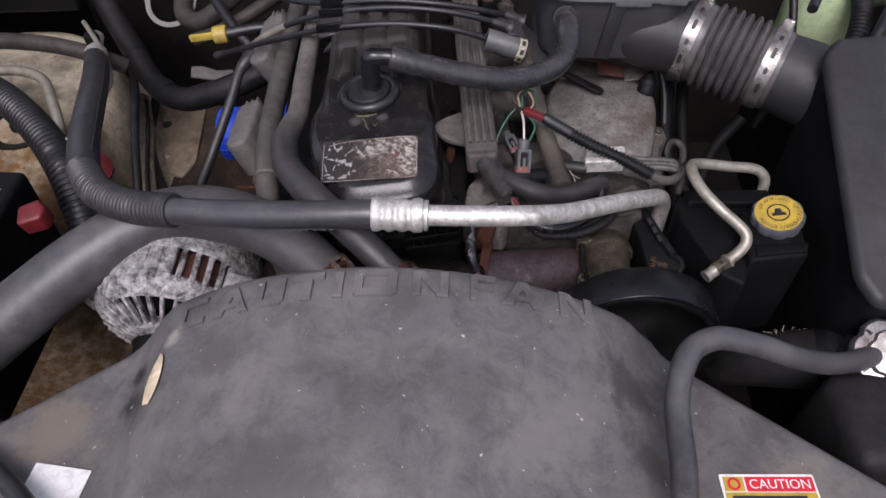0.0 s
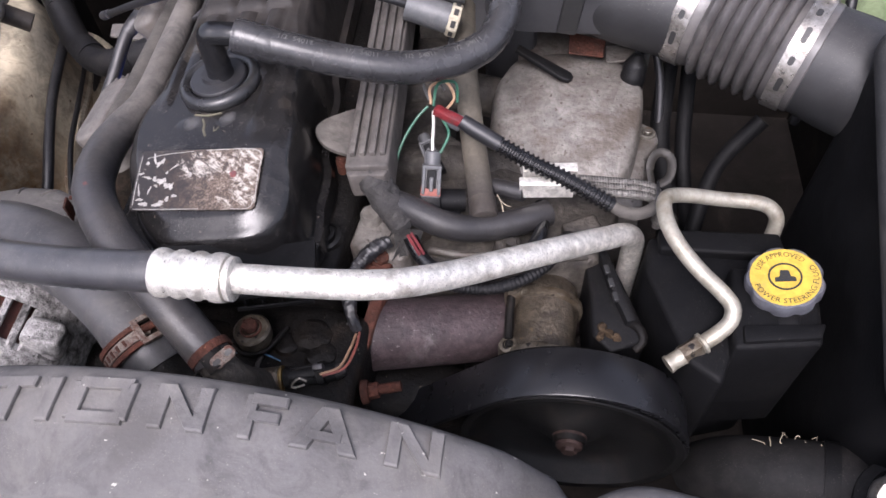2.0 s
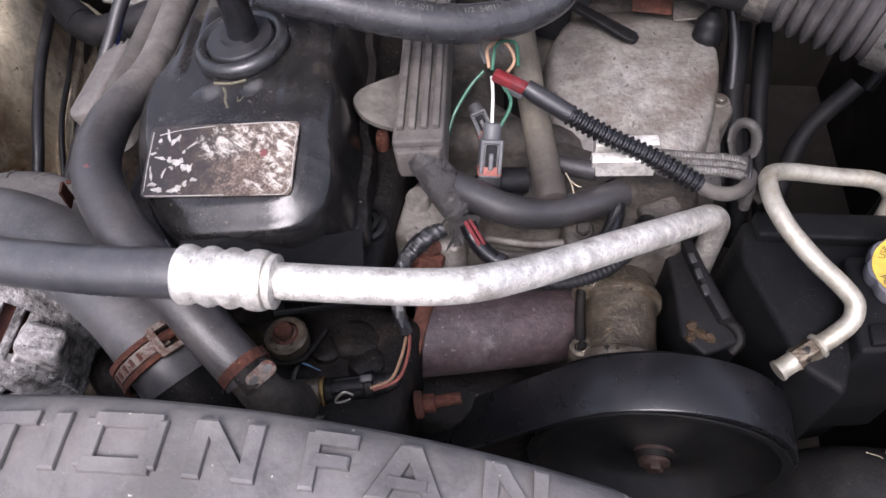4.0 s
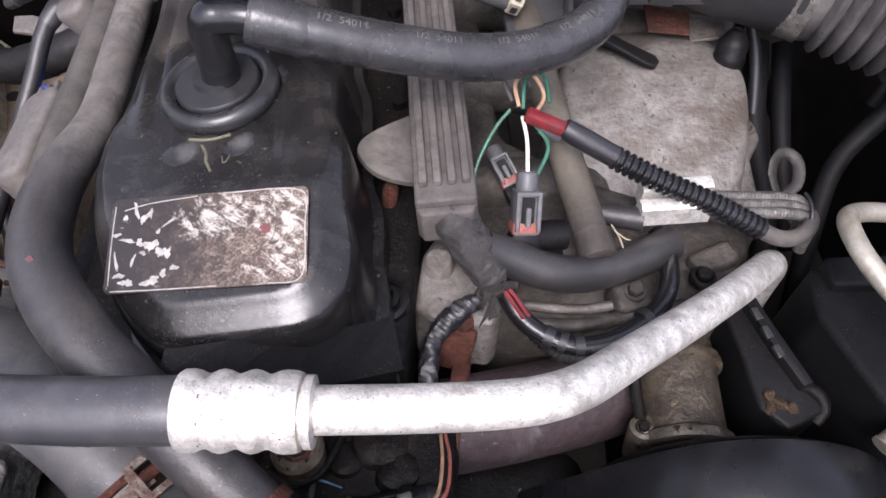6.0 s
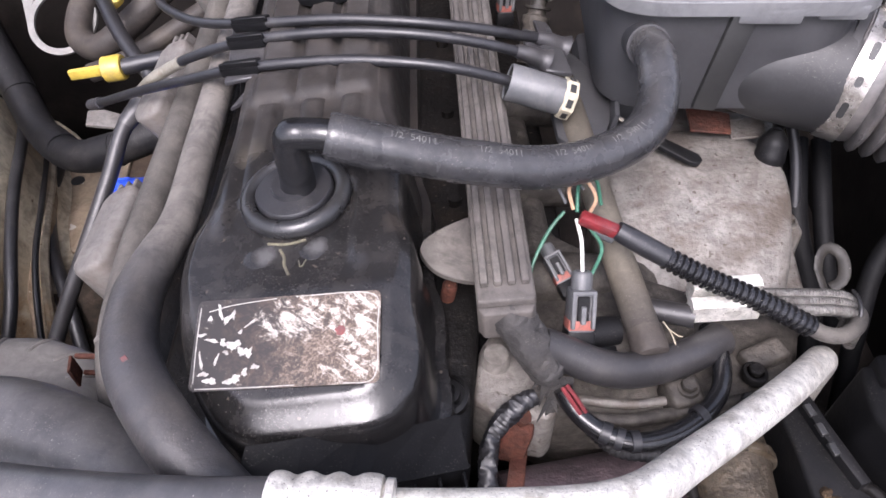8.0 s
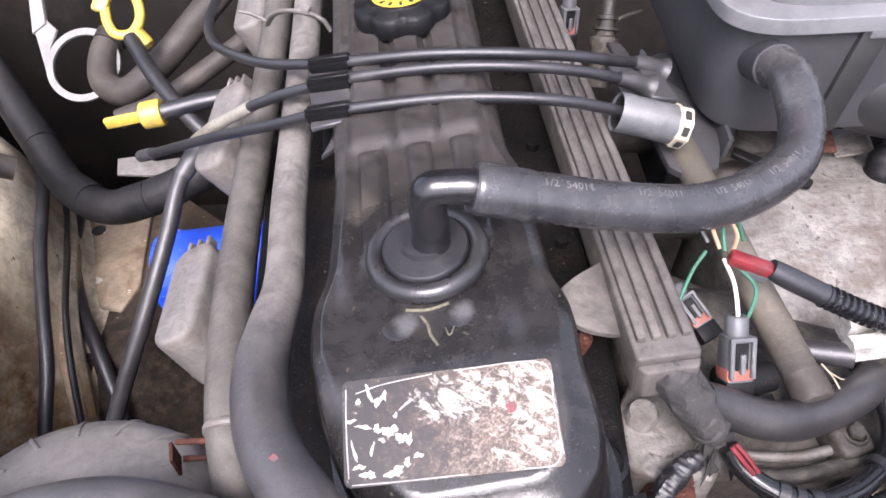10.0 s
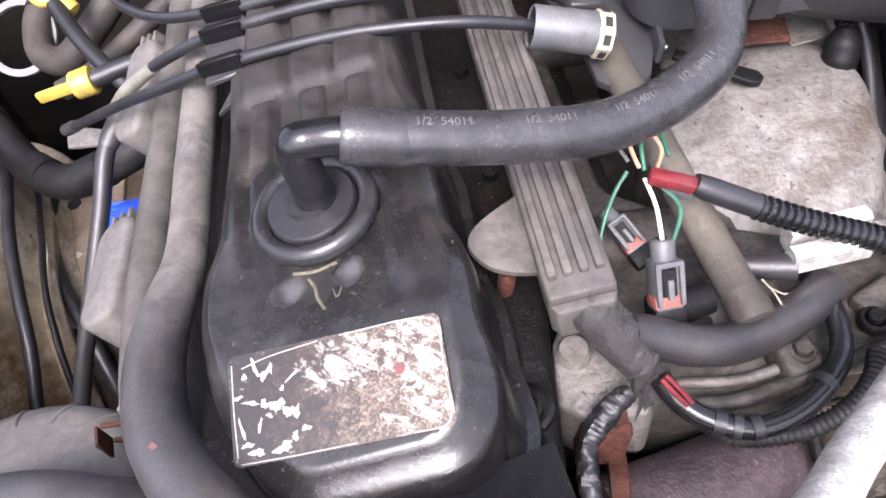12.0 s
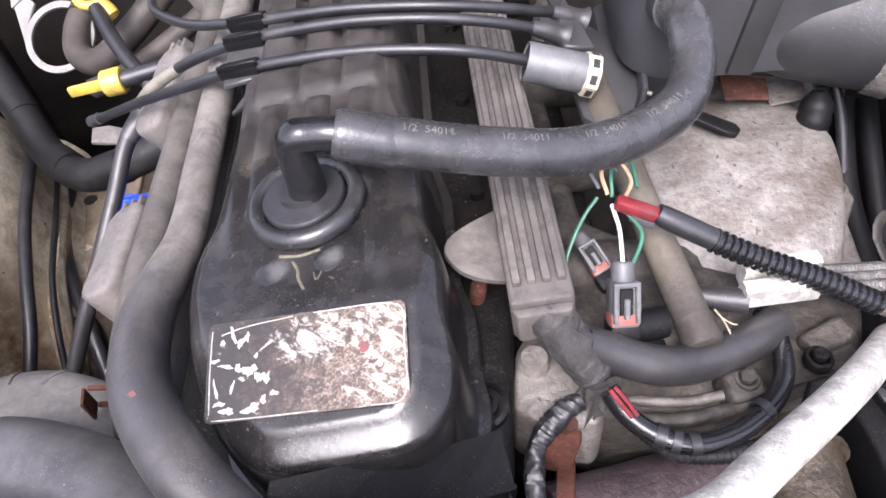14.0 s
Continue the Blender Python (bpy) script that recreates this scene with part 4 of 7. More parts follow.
def arc_strip(m, r, a0, a1, z0, z1, thick, n=16):
    """A bent strip round the local z axis, from angle a0 to a1."""
    bm = bmesh.new()
    rows = []
    for k in range(n + 1):
        a = radians(a0 + (a1 - a0) * k / n)
        rows.append([bm.verts.new(m @ Vector((q * math.cos(a), q * math.sin(a), z))) for q, z in ((r, z0), (r + thick, z0), (r + thick, z1), (r, z1))])
    for p, q in zip(rows, rows[1:]):
        for i in range(4):
            bm.faces.new((p[i], p[(i + 1) % 4], q[(i + 1) % 4], q[i]))
    bm.faces.new(rows[0]), bm.faces.new(rows[-1][::-1])
    return bm

hc = thing("hose_clamp", "rusty spring clamp with holed ears on the heater hose end", "clamp")
hm = axis_up((0.004, 0.4205, 1.0825), (0.74, -0.60, -0.30), (0.35, -0.25, 1))
part("band", arc_strip(hm, 0.0136, 0, 360, -0.003, 0.003, 0.0014, 32), M_RUST, hc)
em = hm @ pose(0.003, 0.0154, 0.0115, -80, 0, 20)
part("ear", prism_bm(rounded(0.0175, 0.0088, 0.0035), 0, 0.0014, em, 0.0004, 1), M_OLDZINC, hc, "flat tarnished ear with two holes")
for x0 in (-0.0048, 0.0048):
    part("ear_hole", prism_bm(rounded(0.0055, 0.0034, 0.0016), 0.0013, 0.0016, em @ pose(x0, 0, 0), 0), M_BLACKPRINT, hc, "dark hole")
part("tongue", arc_strip(hm, 0.0137, 62, 128, 0.002, 0.015, 0.0012, 10), M_IRON, hc)


def radiator_hose():
    h = hose_thing("radiator_hose", "thick grey-black radiator hose arching over the alternator",
                   [(-0.0510, 0.4300, 1.0365, 0.0242), (-0.062, 0.440, 1.045, 0.0245), (-0.100, 0.472, 1.056, 0.0255), (-0.150, 0.500, 1.062, 0.0275), (-0.205, 0.512, 1.062, 0.029), (-0.262, 0.498, 1.057, 0.030),
                    (-0.312, 0.466, 1.042, 0.031), (-0.362, 0.430, 1.018, 0.032), (-0.43, 0.38, 0.98, 0.032), (-0.52, 0.31, 0.93, 0.032)], 0.027, M_RADHOSE, seg=32, step=0.006)
    part("seam", tube_bm([(-0.243, 0.474, 1.056), (-0.247, 0.484, 1.079), (-0.256, 0.503, 1.0885), (-0.266, 0.526, 1.074)], 0.0022, seg=8), M_BLACKRUB, h)
    return h

radiator_hose()
rc = thing("radiator_hose_clamp", "rusty worm-drive band clamp on the radiator hose", "clamp")
cm = axis_up((-0.064, 0.441, 1.045), (0.70, -0.62, -0.36), (0.35, 0.0, 1))
part("band", arc_strip(cm, 0.0262, 0, 360, -0.0075, 0.0075, 0.0010, 40), M_IRON, rc, "dark band")
hp = cm.inverted() @ Vector((-0.0495, 0.4435, 1.0835))
ha = math.degrees(math.atan2(hp.y, hp.x))
part("rail", arc_strip(cm, 0.0272, ha + 6, ha + 128, 0.0045, 0.0080, 0.0022, 20), M_RUST, rc)
part("rail", arc_strip(cm, 0.0272, ha + 6, ha + 128, -0.0080, -0.0045, 0.0022, 20), M_RUST, rc)
part("slotted_strip", arc_strip(cm, 0.0272, ha, ha + 112, -0.0036, 0.0036, 0.0018, 20), M_OLDZINC, rc, "flaking zinc strip with slots")
for k in range(6):
    part("slot", arc_strip(cm, 0.0291, ha + 34 + 12 * k, ha + 38 + 12 * k, -0.0024, 0.0024, 0.0003, 2), M_RUST, rc)
for z0, z1, a0, a1 in ((-0.0095, -0.0062, -16, 16), (0.0062, 0.0095, -16, 16), (-0.0062, 0.0062, 9, 17), (-0.0062, 0.0062, -17, -10)):
    part("housing_side", arc_strip(cm, 0.0278, ha + a0, ha + a1, z0, z1, 0.0052, 6), M_OLDZINC, rc, "chipped zinc screw housing")
part("screw", tube_bm([(cm @ Matrix.Rotation(radians(ha - 16), 4, "Z") @ pose(0.0300, 0, -0.001)).translation, (cm @ Matrix.Rotation(radians(ha + 10), 4, "Z") @ pose(0.0300, 0, -0.001)).translation], 0.0030, seg=10), M_RUST, rc)


def ribbed_housing():
    h = thing("fluted_housing", "dusty grey fluted housing behind the radiator hose", "housing")
    m = pose(-0.245, 0.545, 0.948, -6, 0, 0) @ Matrix.Diagonal((1.05, 0.82, 1, 1))
    prof = [(0.076, 0.0), (0.0765, 0.046), (0.074, 0.057), (0.068, 0.066), (0.057, 0.072), (0.040, 0.0755), (0, 0.077)]
    part("shell", lathe_bm(prof, m, 60), M_HOUSING, h)
    for k in range(14):
        mm = m @ Matrix.Rotation(2 * math.pi * k / 14, 4, "Z")
        part("flute", tube_bm([mm @ Vector(p) for p in ((0.0755, 0, 0.004), (0.0758, 0, 0.046), (0.0735, 0, 0.057), (0.0675, 0, 0.0658), (0.057, 0, 0.0715), (0.048, 0, 0.0735))], 0.0016, seg=8), M_HOUSING, h)
    return h

ribbed_housing()


# ---- refrigerant line across the front ----
def refrigerant_line():
    a = thing("air_conditioning_line", "black refrigerant hose crimped to a bright aluminium pipe", "hose")
    part("hose", tube_bm([(-0.008, 0.4412, 1.1419), (-0.025, 0.4412, 1.1416), (-0.06, 0.4422, 1.138), (-0.12, 0.4485, 1.129), (-0.19, 0.461, 1.117), (-0.225, 0.470, 1.110)], 0.0128, seg=30), M_RUBBER, a)
    part("sleeve", tube_bm([(-0.205, 0.465, 1.114), (-0.25, 0.478, 1.104), (-0.295, 0.503, 1.096), (-0.330, 0.545, 1.088)], 0.0156, seg=26, waves=(0.0046, 0.0011)), M_SLEEVE, a, "black corrugated sleeve")
    part("sleeve", tube_bm([(-0.328, 0.542, 1.0885), (-0.352, 0.60, 1.080), (-0.372, 0.66, 1.070), (-0.40, 0.735, 1.05), (-0.445, 0.83, 1.012), (-0.487, 0.905, 0.975)], 0.0163, seg=26), M_SLEEVE, a, "smooth grey-black split sleeve")
    part("slit", tube_bm([(-0.322, 0.560, 1.099), (-0.338, 0.605, 1.0905), (-0.358, 0.665, 1.0805), (-0.386, 0.74, 1.060), (-0.430, 0.832, 1.022)], 0.0012, seg=6), M_BLACKPRINT, a)
    fm = axis_matrix((-0.0180, 0.4412, 1.1419), (1, 0.0, -0.006)) @ Matrix.Scale(0.955, 4)
    prof = [(0.0125, 0.0), (0.0150, 0.0004), (0.0158, 0.0016)]
    for k in range(3):
        z = 0.0105 + k * 0.0118
        prof += [(0.0160, z - 0.0060), (0.0156, z - 0.0038), (0.0148, z - 0.0020, 0.02), (0.0143, z - 0.0007, 0.07), (0.0143, z + 0.0007, 0.07), (0.0148, z + 0.0020, 0.02), (0.0156, z + 0.0038)]
    prof += [(0.0160, 0.0405), (0.0157, 0.0445), (0.0150, 0.0465), (0.0124, 0.0468), (0.0124, 0.0475), (0.0142, 0.048), (0.0142, 0.0512), (0.0095, 0.052)]
    part("ferrule", lathe_bm(prof, fm, 48), M_ALU, a, "bright crimped aluminium ferrule")
    part("pipe", tube_bm([(0.028, 0.4420, 1.1412), (0.07, 0.4435, 1.1405), (0.100, 0.4460, 1.1390), (0.116, 0.4495, 1.1365), (0.131, 0.4570, 1.1300), (0.160, 0.4815, 1.1090), (0.200, 0.514, 1.087), (0.237, 0.546, 1.064), (0.264, 0.572, 1.043), (0.280, 0.588, 1.029),
                          (0.289, 0.596, 1.013), (0.291, 0.598, 0.985), (0.290, 0.594, 0.92)], 0.0092, seg=26), M_ALU, a, "speckled bright aluminium pipe")
    part("fitting", tube_bm([(-0.482, 0.897, 0.979, 0.0165), (-0.495, 0.925, 0.968, 0.0165), (-0.505, 0.945, 0.960, 0.011), (-0.525, 0.985, 0.945, 0.0105), (-0.545, 1.03, 0.93, 0.0105)], seg=22), M_ALU, a, "bare metal end fitting")
    part("valve_cap", lathe_bm([(0.011, 0), (0.0115, 0.012), (0.010, 0.016), (0, 0.0165)], axis_matrix((-0.522, 0.975, 0.955), (0.1, -0.15, 1)), 20), M_PLASTIC, a, "black service port cap")
    for k in range(7):
        part("print", box_bm((0.0022 + 0.0015 * (k % 3), 0.0022, 0.0003), pose(-0.098 + 0.0075 * k, 0.4355 - 0.0007 * k, 1.1247 + 0.0012 * k, 58, 5, -3), 0.0), M_GREY, a)
    return a

refrigerant_line()


# ---- fan shroud ----
RIM_R, RIM_Z, RIM_Y = 0.335, 0.827, 0.3685

def shroud_height(x, y):
    u = x - 0.010
    dome = RIM_Z + math.sqrt(max(0.0, RIM_R ** 2 - min(abs(u), 0.30) ** 2))
    t = min(1.0, max(0.0, (abs(u) - 0.185) / 0.065))
    t = t * t * (3 - 2 * t)
    z = dome * (1 - t) + 1.060 * t
    fall = max(0.0, RIM_Y - 0.02 - y)
    return z - 0.10 * fall * (1 - t) - 0.5 * max(0.0, 0.20 - y) ** 1.2

def shroud_rear(x):
    if x > 0.232:
        return 0.364 - 0.72 * (x - 0.232)
    if x < -0.19:
        return 0.372 - 0.80 * (-0.19 - x)
    return RIM_Y

def bar(u0, v0, u1, v1):
    return ((u0, v0), (u1, v0), (u1, v1), (u0, v1))

# square block capitals, each made of straight strokes in a unit cell
BLOCK = {
    "C": (bar(0, 0.1, 0.27, 0.9), bar(0.08, 0.76, 1, 1), bar(0.08, 0, 1, 0.24)),
    "A": (((0, 0), (0.27, 0), (0.62, 1), (0.38, 1)), ((0.73, 0), (1, 0), (0.62, 1), (0.38, 1)), bar(0.24, 0.22, 0.76, 0.42)),
    "U": (bar(0, 0.1, 0.28, 1), bar(0.72, 0.1, 1, 1), bar(0.08, 0, 0.92, 0.25)),
    "T": (bar(0, 0.75, 1, 1), bar(0.35, 0, 0.65, 0.8)),
    "I": (bar(0, 0, 1, 1),),
    "O": (bar(0, 0.08, 0.23, 0.92), bar(0.77, 0.08, 1, 0.92), bar(0.06, 0.75, 0.94, 1), bar(0.06, 0, 0.94, 0.25)),
    "N": (bar(0, 0, 0.25, 1), bar(0.75, 0, 1, 1), ((0.02, 1), (0.30, 1), (0.98, 0), (0.70, 0))),
    "F": (bar(0, 0, 0.29, 1), bar(0.1, 0.76, 1, 1), bar(0.1, 0.40, 0.88, 0.62)),
}

def fan_shroud():
    f = thing("fan_shroud", "grey plastic fan shroud with raised warning letters, dusty and stained", "fan shroud")
    bm = bmesh.new()
    nx, ny = 110, 34
    grid = []
    for i in range(nx + 1):
        x = -0.42 + 0.86 * i / nx
        y1 = shroud_rear(x)
        col = []
        for j in range(ny + 1):
            y = 0.13 + (y1 - 0.13) * j / ny
            edge = 0.004 * max(0.0, 1 - (y1 - y) / 0.006) ** 2
            col.append(bm.verts.new((x, y, shroud_height(x, y) - edge)))
        z = shroud_height(x, y1)
        col.append(bm.verts.new((x, y1 + 0.003, z - 0.008)))
        col.append(bm.verts.new((x, y1 + 0.002, z - 0.030)))
        grid.append(col)
    for a, b in zip(grid, grid[1:]):
        for j in range(len(a) - 1):
            bm.faces.new((a[j], b[j], b[j + 1], a[j + 1]))
    part("shell", bm, M_SHROUD, f, angle=50)
    # each letter set at its own place round the rim
    for ch, x0, x1 in (("C", -0.167, -0.142), ("A", -0.134, -0.104), ("U", -0.099, -0.075), ("T", -0.070, -0.044), ("I", -0.0365, -0.0290), ("O", -0.0215, 0.0125), ("N", 0.0235, 0.0515), ("F", 0.0680, 0.0885), ("A", 0.0925, 0.1255), ("N", 0.1385, 0.1665)):
        letter = bmesh.new()
        for n, quad in enumerate(BLOCK[ch]):
            cx, cy = sum(u for u, v in quad) / 4, sum(v for u, v in quad) / 4
            ends = []
            for rise, shrink in ((-0.0008, 1.0), (0.0022 + 0.00008 * n, 0.97), (0.0028 + 0.00008 * n, 0.88)):
                row = []
                for u, v in quad:
                    x = x0 + (x1 - x0) * (cx + (u - cx) * shrink)
                    y = RIM_Y - 0.0310 + 0.030 * x + 0.0240 * (cy + (v - cy) * shrink)
                    row.append(letter.verts.new((x, y, shroud_height(x, y) + rise)))
                ends.append(row)
            for low, high in zip(ends, ends[1:]):
                for k in range(4):
                    letter.faces.new((low[k], low[(k + 1) % 4], high[(k + 1) % 4], high[k]))
            letter.faces.new(ends[-1])
        part("letter", letter, M_SHROUD, f, "raised moulded letter", smooth=False)
    return f

fan_shroud()

def on_shroud(x, y, dz=0.0, rz=0.0):
    e = 0.006
    zx = (shroud_height(x + e, y) - shroud_height(x - e, y)) / (2 * e)
    zy = (shroud_height(x, y + e) - shroud_height(x, y - e)) / (2 * e)
    nrm = Vector((-zx, -zy, 1)).normalized()
    return Matrix.Translation((x, y, shroud_height(x, y) + dz)) @ Vector((0, 0, 1)).rotation_difference(nrm).to_matrix().to_4x4() @ pose(0, 0, 0, 0, 0, rz)

def caution_sticker():
    s = thing("caution_sticker", "yellow, white and red caution sticker on the fan shroud", "sticker")
    m = on_shroud(0.300, 0.229, 0.0012, 2) @ Matrix.Scale(0.91, 4)
    part("backing", prism_bm(rounded(0.080, 0.052, 0.002), 0, 0.0005, m, 0), M_PAPER, s)
    part("yellow_field", box_bm((0.076, 0.035, 0.0004), m @ pose(0, -0.0075, 0.0008), 0), M_YELDECAL, s)
    part("red_header", box_bm((0.057, 0.0125, 0.0004), m @ pose(0.0095, 0.0172, 0.0008), 0), M_DECALRED, s)
    part("symbol_field", box_bm((0.017, 0.0125, 0.0004), m @ pose(-0.0290, 0.0172, 0.0008), 0), M_YELDECAL, s)
    part("symbol", lathe_bm([(0.0055, 0.0010), (0.0055, 0.0014), (0.0035, 0.0014), (0.0035, 0.0010)], m @ pose(-0.0290, 0.0172, 0), 24), M_DECALRED, s)
    bm = text_bm("CAUTION", 0.0115, 0.0)
    bm.transform(m @ pose(0.0095, 0.0133, 0.0014))
    part("word", bm, M_PAPER, s, "white printed word", smooth=False)
    for k in range(4):
        part("print_bar", box_bm((0.062 - 0.006 * (k % 2), 0.0030, 0.0003), m @ pose(-0.002, 0.0055 - 0.0065 * k, 0.0012), 0), M_BLACKPRINT, s)
    return s

caution_sticker()
wst = part("white_sticker", prism_bm(rounded(0.045, 0.030, 0.001), 0.0, 0.0006, on_shroud(-0.243, 0.224, 0.001, -6), 0), M_PAPER)
tagged(wst, "blank white paper sticker on the fan shroud", "sticker")

def leaf():
    own = bmesh.new()
    rows = []
    for k in range(9):
        t = k / 8
        w = 0.0075 * math.sin(math.pi * min(1, 0.12 + 0.88 * t)) ** 0.7
        y = -0.018 + 0.042 * t
        rows.append([own.verts.new((-w, y, 0.0012 + 0.001 * t)), own.verts.new((0, y, 0.0022 + 0.001 * t)), own.verts.new((w, y, 0.0012)), own.verts.new((0, y, 0.0004))])
    for a, b in zip(rows, rows[1:]):
        for j in range(4):
            own.faces.new((a[j], a[(j + 1) % 4], b[(j + 1) % 4], b[j]))
    own.faces.new(rows[0]), own.faces.new(rows[-1][::-1])
    own.transform(on_shroud(-0.176, 0.292, 0.0005, -8))
    return tagged(part("dry_leaf", own, M_LEAF), "small dry pale leaf lying on the fan shroud", "leaf")

leaf()

ov = hose_thing("overflow_hose", "grey-black rubber overflow hose lying over the fan shroud",
                [(0.190, 0.130, 1.105), (0.210, 0.170, 1.106), (0.224, 0.235, 1.100), (0.229, 0.288, 1.098), (0.235, 0.313, 1.105), (0.246, 0.333, 1.109), (0.268, 0.345, 1.109), (0.303, 0.346, 1.100), (0.345, 0.347, 1.080), (0.395, 0.362, 1.052), (0.445, 0.386, 1.030)],
                0.0098, M_RADHOSE, seg=22)
hose_thing("washer_hose", "thin black hose crossing the shroud's corner", [(-0.40, 0.285, 1.066), (-0.33, 0.252, 1.072), (-0.275, 0.222, 1.074), (-0.22, 0.178, 1.082), (-0.15, 0.12, 1.10)], 0.0075, M_BLACKRUB)

def filler_neck():
    n = thing("radiator_filler", "black radiator filler neck with a silver pressure cap", "radiator filler")
    part("neck", lathe_bm([(0.036, -0.14), (0.036, -0.02), (0.030, -0.015), (0.030, 0.0)], pose(0.462, 0.392, 1.02, 14, -8, 0), 32), M_TANK, n)
    m = pose(0.464, 0.388, 1.024, 24, -16, 0) @ Matrix.Scale(1.15, 4)
    part("cap", lathe_bm([(0.031, 0.0), (0.033, 0.003), (0.033, 0.009), (0.030, 0.013), (0.022, 0.014), (0.020, 0.018), (0.008, 0.019), (0, 0.0185)], m, 64, lobes=(8, 0.09)), M_CHROME, n, "pressed silver radiator cap")
    for k in range(10):
        a = 2 * math.pi * k / 10
        part("print_bar", box_bm((0.0022, 0.005, 0.0005), m @ Matrix.Rotation(a, 4, "Z") @ pose(0, 0.026, 0.0139, -18, 0, 0), 0.0), M_BLACKPRINT, n)
    part("tank", box_bm((0.11, 0.10, 0.20), pose(0.45, 0.325, 0.93), 0.020, 4), M_TANK, n)
    return n

filler_neck()


# ---- alternator ----
def alternator():
    a = thing("alternator", "corroded silver alternator with finned front housing", "alternator")
    m = axis_matrix((-0.240, 0.418, 0.972), (0.02, 1.0, 0.12))
    part("rear_housing", lathe_bm([(0.0795, 0.062), (0.0815, 0.066), (0.0815, 0.096), (0.074, 0.112), (0.050, 0.118), (0, 0.119)], m, 60), M_ALT, a)
    part("stator", lathe_bm([(0.0715, 0.030), (0.0715, 0.064)], m, 48), M_COPPER, a, "rust-red stator windings")
    part("front_ring", lathe_bm([(0.0775, 0.026), (0.0755, 0.021), (0.066, 0.012), (0.064, 0.014), (0.072, 0.028), (0.0775, 0.032), (0.0775, 0.026)], m, 60), M_ALT, a)
    part("centre_ring", lathe_bm([(0.036, 0.000), (0.036, -0.006), (0.026, -0.008), (0.026, 0.01), (0.034, 0.008)], m, 44), M_ALT, a)
    part("back_plate", lathe_bm([(0.070, 0.030), (0.020, 0.024)], m, 40), M_PULLEY, a)
    for k in range(30):
        ang = 2 * math.pi * k / 30
        mm = m @ Matrix.Rotation(ang, 4, "Z")
        part("fin", box_bm((0.0042, 0.036, 0.007), mm @ pose(0, 0.050, 0.0065, 24, 0, 0), 0.0012, 1), M_ALT, a)
    for k in range(36):
        ang = 2 * math.pi * k / 36
        mm = m @ Matrix.Rotation(ang, 4, "Z")
        wide = 0.0058 if k % 9 in (2, 3, 4, 5) else 0.0142
        part("cage_bar", box_bm((wide, 0.0055, 0.040), mm @ pose(0, 0.0765, 0.046), 0.0014, 1), M_ALT, a)
    part("pulley", lathe_bm([(0, -0.040), (0.012, -0.040), (0.012, -0.036), (0.027, -0.036), (0.030, -0.034), (0.028, -0.032), (0.028, -0.014), (0.031, -0.012), (0.020, -0.006), (0.012, 0.004)], m, 40), M_PULLEY, a)
    part("mount_ear", box_bm((0.030, 0.024, 0.030), pose(-0.166, 0.455, 1.010, 0, 18, 0), 0.006, 3), M_ALT, a)
    part("mount_ear", box_bm((0.028, 0.024, 0.030), pose(-0.320, 0.462, 0.985, 0, -20, 0), 0.006, 3), M_ALT, a)
    return a

alternator()


# ---- ignition module in front of the valve cover ----
def ignition_cover():
    g = thing("ignition_cover", "flat black plastic bracket cover tucked in front of the valve cover", "cover")
    bm = bmesh.new()
    top = [((-0.046, 0.4715, 1.103), (-0.044, 0.4835, 1.108)), ((-0.020, 0.470, 1.1005), (-0.018, 0.4905, 1.1045)), ((0.004, 0.470, 1.0985), (0.008, 0.499, 1.0985)), ((0.012, 0.4705, 1.0955), (0.018, 0.500, 1.0945)),
           ((0.034, 0.476, 1.0935), (0.038, 0.505, 1.0945)), ((0.060, 0.4835, 1.0905), (0.0545, 0.5095, 1.0950))]
    a = [[bm.verts.new((x, y, z - d)) for d in (0.0, 0.007)] for (x, y, z), _ in top]
    b = [[bm.verts.new((x, y, z - d)) for d in (0.0, 0.007)] for _, (x, y, z) in top]
    for i in range(len(top) - 1):
        bm.faces.new((a[i][0], a[i + 1][0], b[i + 1][0], b[i][0]))
        bm.faces.new((a[i][1], b[i][1], b[i + 1][1], a[i + 1][1]))
        bm.faces.new((a[i][0], a[i][1], a[i + 1][1], a[i + 1][0]))
        bm.faces.new((b[i][0], b[i + 1][0], b[i + 1][1], b[i][1]))
    bm.faces.new((a[0][0], b[0][0], b[0][1], a[0][1]))
    bm.faces.new((a[-1][0], a[-1][1], b[-1][1], b[-1][0]))
    part("panel", bm, M_MATT, g, smooth=False)
    for k in range(5):
        part("web", box_bm((0.0015, 0.012, 0.016), pose(0.012 + 0.0115 * k, 0.4685 + 0.003 * k, 1.080, 0, 0, 14), 0.0003, 1), M_MATT, g)
    part("web", box_bm((0.052, 0.0015, 0.004), pose(0.034, 0.467, 1.0865, 0, 4, 16), 0.0003, 1), M_MATT, g)
    part("web", box_bm((0.052, 0.0015, 0.004), pose(0.034, 0.466, 1.0745, 0, 4, 16), 0.0003, 1), M_MATT, g)
    part("back_wall", box_bm((0.056, 0.002, 0.022), pose(0.033, 0.478, 1.080, 0, 4, 16), 0.0003, 1), M_MATT, g)
    return g

ignition_cover()


